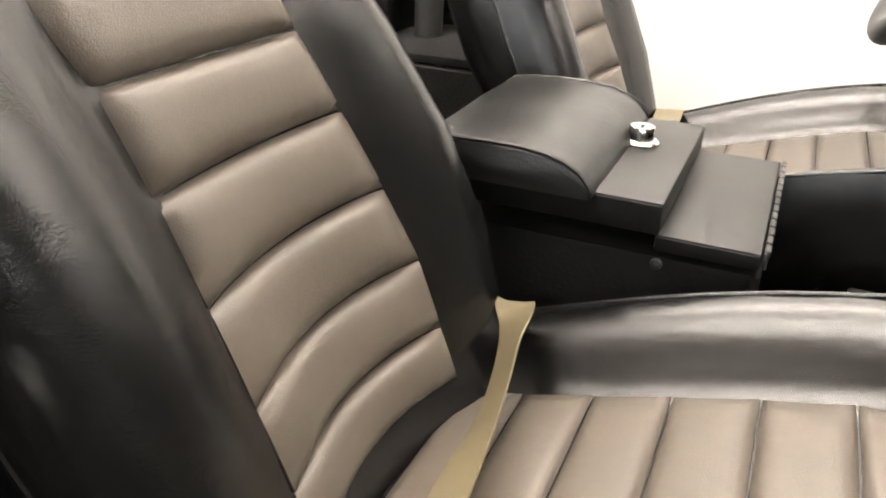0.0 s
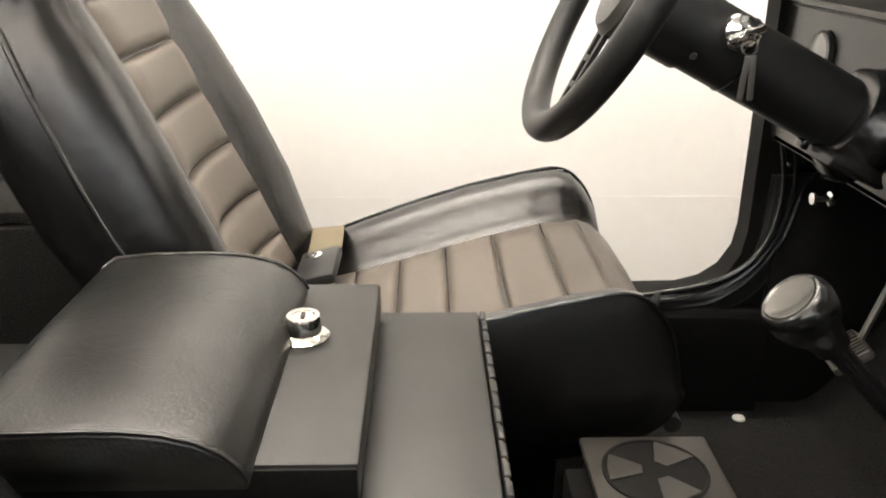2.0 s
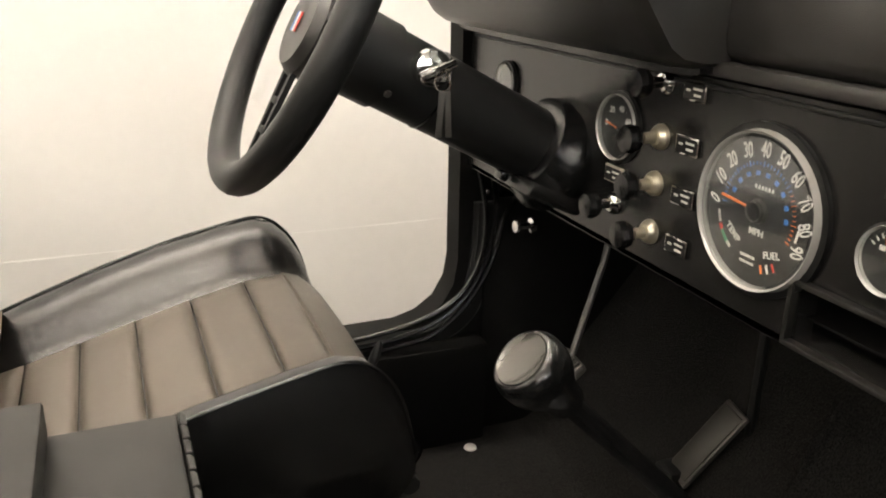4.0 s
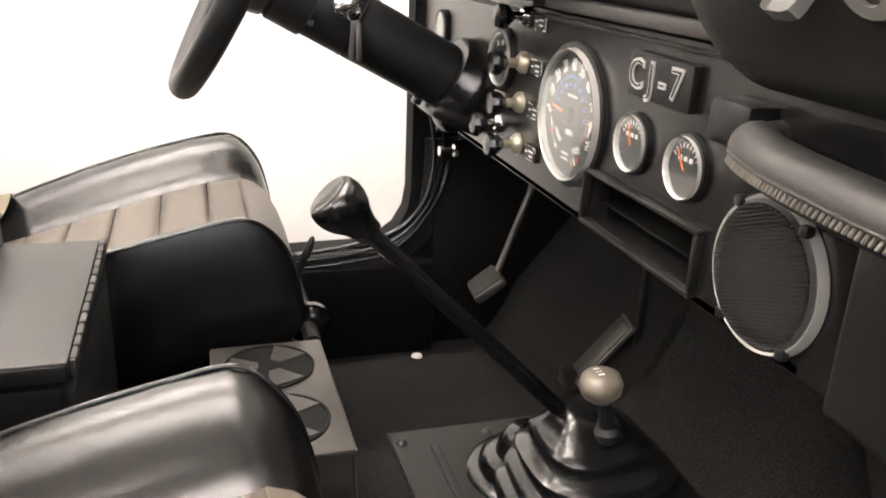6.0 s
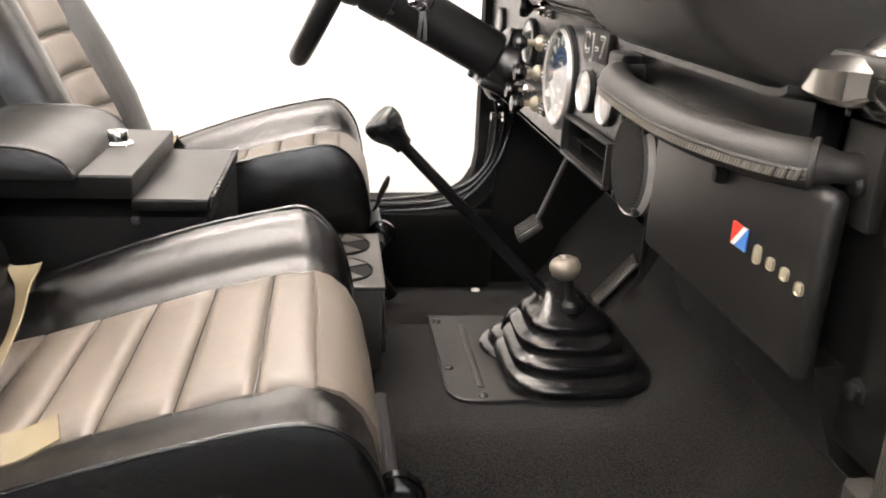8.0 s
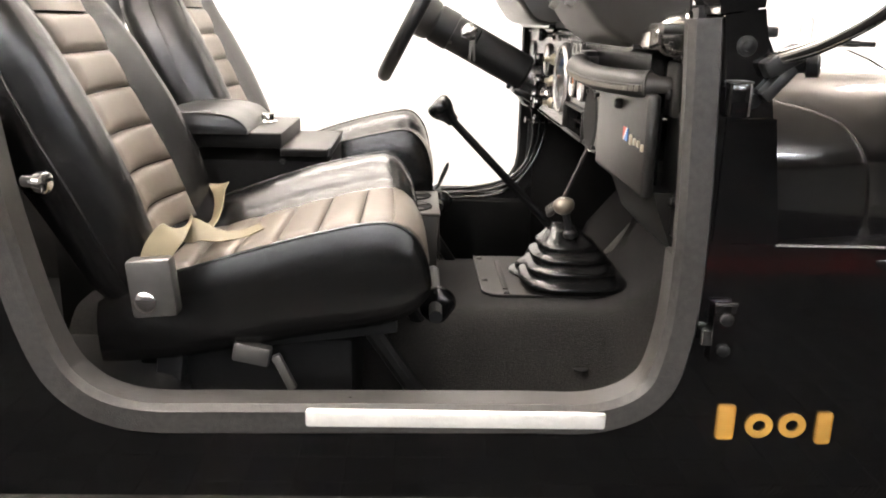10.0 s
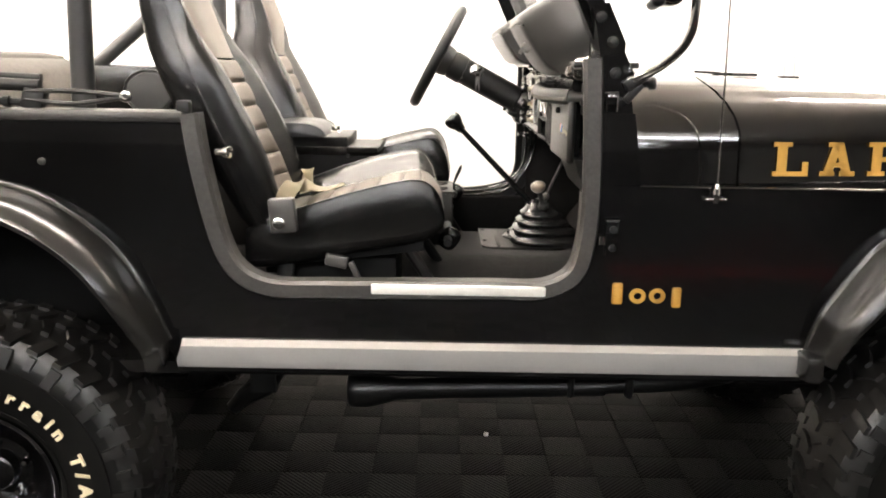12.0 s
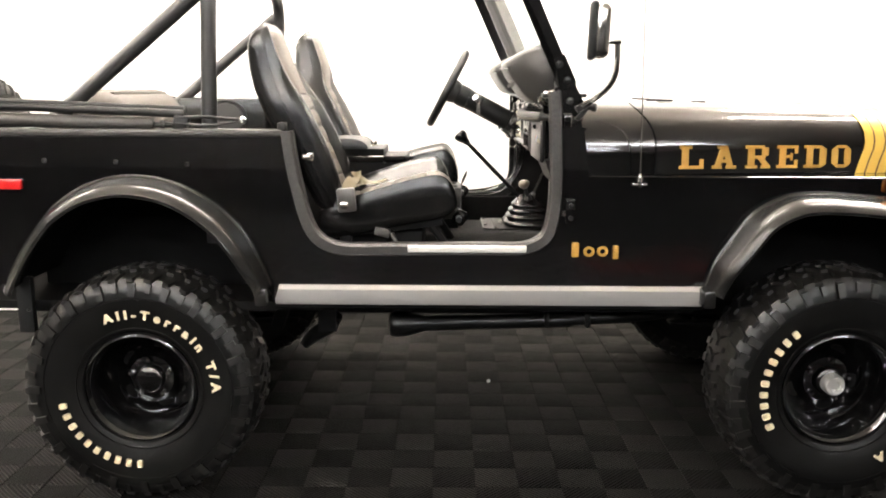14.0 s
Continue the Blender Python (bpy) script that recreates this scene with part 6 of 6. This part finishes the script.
# chrome latch beside the pod
latch = thing("shield_latch", (1.4, 0.085, 1.38), "big chrome windshield latch lever", "latch")
bm = bmesh.new()
lathe(bm, [(0.033, 0), (0.033, 0.008), (0.03, 0.011), (0.029, 0.018), (0.026, 0.03), (0.018, 0.038), (0.001, 0.041)], 28, axis((1.418, 0.09, 1.377), (-1, 0.05, 0)))
part("boss", bm, SATIN, latch, "round chrome boss")
bm = bmesh.new()
wedge = ((0.076, 1.386, 0.012, 1.385, 0.012), (0.088, 1.383, 0.017, 1.383, 0.0165), (0.11, 1.380, 0.016, 1.3815, 0.0155), (0.135, 1.377, 0.0125, 1.381, 0.0125), (0.157, 1.3765, 0.009, 1.3815, 0.0105), (0.163, 1.3765, 0.006, 1.3815, 0.008))
loft(bm, [[(x + a * w, y, z - 0.008 + b * h) for a, b in ((-1, -0.8), (-0.8, -1), (0.8, -1), (1, -0.8), (1, 0.5), (0.45, 1), (-0.3, 1), (-1, 0.35))] for y, x, w, z, h in wedge])
part("lever", bm, SATIN, latch, "wedge-shaped chrome lever", angle=25)
part("plate", boxed((1.42, 0.085, 1.375), (0.01, 0.07, 0.08), 0.01), BLACK, latch)
pillar = part("pillar_panel", boxed((1.444, 0.1, 1.252), (0.045, 0.13, 0.3), 0.008), GLOVE, rig, "dark inner pillar cover with bolts")
for bz, by in ((1.385, 0.095), (1.272, 0.075), (1.157, 0.08)):
    bm = bmesh.new()
    lathe(bm, [(0.010, 0), (0.010, 0.003), (0.007, 0.004), (0.007, 0.009), (0.003, 0.01)], 14, axis((1.4215, by, bz), (-1, 0, 0)))
    part("bolt", bm, BLACK, pillar)

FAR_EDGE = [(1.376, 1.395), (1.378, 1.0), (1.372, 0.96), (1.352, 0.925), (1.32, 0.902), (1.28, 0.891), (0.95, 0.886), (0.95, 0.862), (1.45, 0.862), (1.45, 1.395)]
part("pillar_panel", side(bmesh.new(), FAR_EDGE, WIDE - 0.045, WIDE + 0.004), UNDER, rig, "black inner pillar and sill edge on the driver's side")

# grab handle
grab = thing("grab_handle", (1.36, 0.25, 1.3), "stitched black leather-wrapped grab handle", "handle")
path = spline([(1.416, 0.118, 1.31), (1.395, 0.122, 1.311), (1.368, 0.142, 1.311), (1.349, 0.19, 1.311), (1.338, 0.26, 1.311), (1.337, 0.35, 1.313), (1.34, 0.43, 1.316), (1.35, 0.475, 1.319), (1.37, 0.5, 1.321), (1.392, 0.505, 1.322)], 6)
k = len(path)
rs = [0.0115 + 0.0070 * min(1, max(0, (min(i, k - 1 - i) - 6) / 4)) for i in range(k)]
part("grip", sweep(bmesh.new(), path, rs, 16), GRIP, grab, angle=60)
part("mount_plate", boxed((1.415, 0.12, 1.306), (0.012, 0.045, 0.075), 0.004), PLATED, grab)
bm = bmesh.new()
lathe(bm, [(0.009, 0), (0.009, 0.003), (0.006, 0.006)], 12, axis((1.409, 0.114, 1.3), (-1, 0, 0)))
part("bolt", bm, BLACK, grab)
seam = []
stitches = bmesh.new()
for i in range(9, k - 12):
    for j in range(3):
        t = j / 3
        q = path[i] * (1 - t) + path[i + 1] * t
        r = rs[i]
        tan_ = (path[i + 1] - path[i]).normalized()
        outw = tan_.cross(Vector((0, 0, 1))).normalized()
        if outw.x > 0:
            outw = -outw
        c = q + outw * r * 0.94 - Vector((0, 0, r * 0.28))
        seam.append(q + outw * r * 0.98 - Vector((0, 0, r * 0.08)))
        box(stitches, c, (0.003, 0.0026, 0.0105), 0.0008, turn(28, 0, 0), 1)
part("stitching", stitches, STITCH, grab, "worn grey stitching")
part("seam", sweep(bmesh.new(), seam, 0.0019, 8), GRIP, grab)
bm = bmesh.new()
lathe(bm, [(0.012, -0.003), (0.0195, -0.002), (0.02, 0.0), (0.0195, 0.002), (0.012, 0.003)], 20, axis(path[9], path[10] - path[9]))
part("end_band", bm, GRIP, grab)

# ---- steering column and wheel ----
steer = thing("steering_wheel", (1.3, 1.175, 1.28), "black three-spoke steering wheel on a thick black column", "steering wheel")
HUB = Vector((1.0604, 1.19, 1.408))
AX = Vector((0.8878, 0, -0.4602))
SM = axis(HUB, -AX)
UPV = (SM.inverted().to_3x3() @ Vector((0.4602, 0, 0.8878)))
loop = []
for i in range(64):
    a = 2 * math.pi * i / 64
    loop.append(SM @ Vector((0.179 * math.cos(a), 0.179 * math.sin(a), 0)))
part("rim", sweep(bmesh.new(), loop, 0.0182, 16, wrap=True), BLACK, steer, "thick black grip rim", angle=60)
a0 = math.atan2(UPV.y, UPV.x)
part("hub_pad", flatten(lathe(bmesh.new(), [(0.05, -0.05), (0.055, -0.03), (0.055, -0.012), (0.046, -0.002), (0.0005, 0.0)], 32), SM), PAD, steer)
for k, mm in enumerate((RED, WHITE, BLUE)):
    part("emblem", boxed((0, 0, 0), (0.006, 0.022, 0.001)), mm, steer, at=SM @ Matrix.Rotation(a0, 4, "Z") @ Matrix.Translation((0, -0.007 + 0.007 * k, 0.001)) @ Matrix.Rotation(math.pi / 2, 4, "Z"))
for deg in (180, 60, -60):
    b = a0 + radians(deg)
    m = SM @ Matrix.Rotation(b, 4, "Z")
    bm = bmesh.new()
    for s in (-1, 1):
        prism(bm, [(0.045, s * 0.02), (0.168, s * 0.012), (0.168, s * 0.006), (0.045, s * 0.01)], -0.018, -0.012, m)
    for xx in (0.048, 0.085, 0.12, 0.155):
        box(bm, m @ Vector((xx, 0, -0.015)), (0.008, 0.03, 0.006), 0.001, m.to_3x3())
    part("spoke", bm, BLACK, steer, "slotted black spoke")
bm = bmesh.new()
c0, c1 = HUB + AX * 0.045, HUB + AX * 0.345
sweep(bm, [c0, c0 + AX * 0.012, c0 + AX * 0.06, c0 + AX * 0.061, c0 + AX * 0.12, c1], [0.04, 0.05, 0.05, 0.0465, 0.0465, 0.0465], 28)
part("column", bm, BLACK, steer, "thick black column shroud")
bm = bmesh.new()
lathe(bm, [(0.074, 0.0), (0.076, 0.012), (0.071, 0.024), (0.066, 0.03), (0.06, 0.046), (0.051, 0.05)], 32, axis((DASH + 0.0, 1.19, 1.24), -AX))
part("collar", bm, BOOT, steer, "flared black column collar")
IG = HUB + AX * 0.15 + Vector((0, -0.042, 0.022))
bm = bmesh.new()
lathe(bm, [(0.021, 0), (0.022, 0.012), (0.019, 0.02), (0.014, 0.022), (0.0005, 0.022)], 24, axis(IG, (-0.1, -1, 0.1)))
ig = part("ignition", bm, CHROME, steer, "chrome ignition lock with keys")
part("ignition_wing", boxed(IG + Vector((0, -0.026, 0.001)), (0.046, 0.012, 0.01), 0.003, turn(0, -20, 10)), CHROME, ig)
bm = bmesh.new()
q = IG + Vector((0.006, -0.026, -0.012))
sweep(bm, [q + Vector((0.009 * math.cos(a), 0, 0.009 * math.sin(a))) for a in [2 * math.pi * i / 16 for i in range(16)]], 0.0012, 6, wrap=True)
part("key_ring", bm, CHROME, ig)
for dx, tilt in ((-0.003, 4), (0.006, -3)):
    part("key", boxed(q + Vector((dx, -0.002, -0.034)), (0.007, 0.002, 0.05), 0.0006, turn(0, tilt, 0)), GREYM, ig)
bm = bmesh.new()
lathe(bm, [(0.0045, 0), (0.004, 0.002), (0.0005, 0.002)], 12, axis(HUB + AX * 0.11 + Vector((-0.012, -0.042, -0.022)), (0, -1, -0.4)))
part("screw", bm, GREYM, steer)
for k, (along, wide) in enumerate(((0.296, 0.012), (0.32, 0.018))):
    part("column_clip", boxed(HUB + AX * along + Vector((-0.02, -0.012 + 0.006 * k, -0.046)), (wide, 0.02, 0.012), 0.003, turn(0, 27 + 9 * (k % 2), 0)), BOOT, steer)
part("column_seam", sweep(bmesh.new(), [HUB + AX * 0.168 + Vector((0, math.cos(a), 0)) * 0.0468 + AX.cross(Vector((0, 1, 0))) * 0.0468 * math.sin(a) for a in [2 * math.pi * i / 32 for i in range(32)]], 0.0012, 6, wrap=True), BOOT, steer)
part("column_bracket", boxed((1.35, 1.17, 1.205), (0.08, 0.1, 0.02), 0.006, turn(0, 24, 0)), DASHM, steer)

# choke cable knob and wiring under the dash on the driver's side
bm = bmesh.new()
lathe(bm, [(0.010, 0), (0.010, 0.005), (0.005, 0.007), (0.004, 0.024), (0.008, 0.025), (0.008, 0.029), (0.0005, 0.03)], 16, axis((1.39, 1.246, 1.132), (-1, 0, 0)))
part("cable_knob", bm, CHROME, dash)
wires = thing("wiring_loom", (1.45, 1.44, 1.0), "black wiring looms down the driver's kick panel", "wiring")
for k in range(3):
    o = 0.022 * k
    bm = bmesh.new()
    sweep(bm, spline([(1.40 + o, 1.455 - 0.1 * (k == 2), 1.17), (1.415 + o * 0.8, 1.45, 1.08), (1.40 + o * 0.5, 1.448, 0.99), (1.34 + o * 0.4, 1.446, 0.93 - o * 0.5), (1.22 + o, 1.446, 0.90 - o * 0.6), (1.0, 1.446, 0.885 - o * 0.5)], 6), 0.0045, 8)
    part("cable", bm, BOOT, wires)
kick = part("kick_panel", mirrored(boxed((1.60, 0.045, 0.885), (0.36, 0.03, 0.43), 0.004)), UNDER, rig)
for bz in (1.12, 1.06, 1.0):
    bm = bmesh.new()
    lathe(bm, [(0.006, 0), (0.005, 0.003), (0.0005, 0.004)], 10, axis((1.418, 1.458, bz), (-0.3, -1, 0)))
    part("screw", bm, CHROME, kick)
part("kick_panel", boxed((1.60, 0.045, 0.885), (0.36, 0.03, 0.43), 0.004), UNDER, rig, "dark passenger kick panel")
lev = thing("tilt_lever", (1.128, 1.195, 0.95), "thin leaf-shaped dark seat lever", "lever")
bm = bmesh.new()
sweep(bm, [(1.105, 1.19, 0.93), (1.122, 1.195, 0.945), (1.128, 1.195, 0.955), (1.136, 1.1955, 0.978), (1.146, 1.196, 1.0), (1.151, 1.196, 1.014), (1.152, 1.196, 1.018)], [0.003, 0.0035, 0.004, 0.006, 0.0065, 0.004, 0.001], 10)
part("handle", bm, BLACK, lev)

# ---- rear of the tub ----
bench = thing("rear_bench", (-0.25, MID, 0.7), "brown-grey folded rear bench seat with a pleated back", "bench seat")
bm = bmesh.new()
rows = []
for u, kk in ((-1, 0.8), (-0.96, 0.93), (-0.85, 1), (0, 1), (0.85, 1), (0.96, 0.93), (1, 0.8)):
    c = Vector((-0.24, 0, 1.2))
    prof = [(-0.40, 1.02), (-0.41, 1.2), (-0.40, 1.34), (-0.37, 1.375), (-0.32, 1.388), (-0.24, 1.386), (-0.2, 1.37), (-0.17, 1.33), (-0.16, 1.2), (-0.16, 1.02)]
    rows.append([(c.x + (x - c.x) * kk, 0.74 + u * 0.36, c.z + (z - c.z) * kk) for x, z in prof])
part("back", loft(bmesh.new(), rows), CLOTH, bench, angle=50)
for ux in (-0.345, -0.26):
    bm = bmesh.new()
    pillow(bm, (ux - 0.04, 0.44, 1.386), (ux + 0.04, 0.44, 1.386), (ux + 0.04, 1.04, 1.386), (ux - 0.04, 1.04, 1.386), (0, 0, 1), 0.012, 6, 8, 2.2, 0.01, 8)
    part("pleat", bm, CLOTH, bench, angle=60)
part("base", boxed((-0.25, 0.8, 0.88), (0.4, 0.75, 0.36), 0.03), BLACK, bench)

def speaker_box(flip):
    f = (lambda v: WIDE - v) if flip else (lambda v: v)
    w = -1 if flip else 1
    t = thing("speaker_box", (-0.04, f(1.38), 1.13), "black rear speaker box with a round speaker on the wheel house", "speaker", "rear speakers")
    part("box", boxed((-0.04, f(1.395), 1.243), (0.42, 0.19, 0.225), 0.006), DASHM, t)
    sm = axis((-0.02, f(1.3), 1.262), (0, -w, 0)) @ Matrix.Diagonal((1.0, 0.84, 1, 1))
    part("cone_cover", flatten(lathe(bmesh.new(), [(0.088, 0), (0.088, 0.012), (0.08, 0.02), (0.04, 0.026), (0.001, 0.028)], 36, cap=False), sm), SPEAK, t)
    part("ring", flatten(ring_bm(0.1, 0.012, 0.014), sm), BLACK, t)


speaker_box(False)


# ---- floor tiles: ribbed squares in a checker ----
TILE = 0.155
floor = solid("floor", boxed(((x0 + x1) / 2, (y0 + y1) / 2, -0.007), (x1 - x0 - 0.02, y1 - y0 - 0.02, 0.004)), UNDER, "dark ribbed garage floor tiles laid in a checker", "floor", "structure")


def tile_mesh(mat):
    bm = bmesh.new()
    h = TILE / 2
    loft(bm, [[(-h + e, -h + e, z), (h - e, -h + e, z), (h - e, h - e, z), (-h + e, h - e, z)] for e, z in ((0.001, -0.005), (0.001, -0.001), (0.003, 0.0))])
    return mesh_of("tile", bm, mat)


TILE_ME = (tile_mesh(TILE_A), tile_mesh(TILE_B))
rest = ([], [], [])
nearby = 0
for i in range(-38, 52):
    for j in range(-30, 15):
        tx, ty = 0.08 + (i + 0.5) * TILE, -0.018 + (j + 0.5) * TILE
        if not (x0 < tx < x1 and y0 + 2.4 < ty < y1 - 0.08):
            continue
        kind = 2 if j in (-25, -24) and tx > 2.2 else (i + j) % 2      # a short red border lies across the aisle
        if 0.3 < tx < 2.2 and -0.8 < ty < 2.2 and nearby < 300:
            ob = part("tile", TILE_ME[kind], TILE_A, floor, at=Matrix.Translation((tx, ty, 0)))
            nearby += 1
        else:
            rest[kind].append((tx, ty))
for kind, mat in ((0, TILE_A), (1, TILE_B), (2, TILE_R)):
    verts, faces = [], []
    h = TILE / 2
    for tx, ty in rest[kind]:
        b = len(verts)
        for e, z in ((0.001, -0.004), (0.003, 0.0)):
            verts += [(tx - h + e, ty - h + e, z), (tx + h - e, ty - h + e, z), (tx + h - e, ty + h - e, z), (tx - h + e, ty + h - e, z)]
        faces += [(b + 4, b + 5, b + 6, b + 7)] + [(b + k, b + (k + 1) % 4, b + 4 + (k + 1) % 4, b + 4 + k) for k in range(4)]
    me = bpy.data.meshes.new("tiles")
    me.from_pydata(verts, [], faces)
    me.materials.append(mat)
    tagged(place(new("tiles", me), floor, I4), kind="stuff")

scrap = thing("paper_scrap", (1.266, 1.067, 0.0), "small pale crumpled scrap lying on the floor tiles", "scrap")
bm = bmesh.new()
prism(bm, [(1.257, 1.062), (1.264, 1.056), (1.274, 1.06), (1.273, 1.071), (1.266, 1.075), (1.259, 1.071)], 0.0005, 0.004)
for k, v in enumerate(sorted(bm.verts, key=lambda v: (v.co.z, v.co.x))):
    if v.co.z > 0.003:
        v.co.z += 0.006 * (k % 3)
part("crumple", bm, WHITE, scrap)
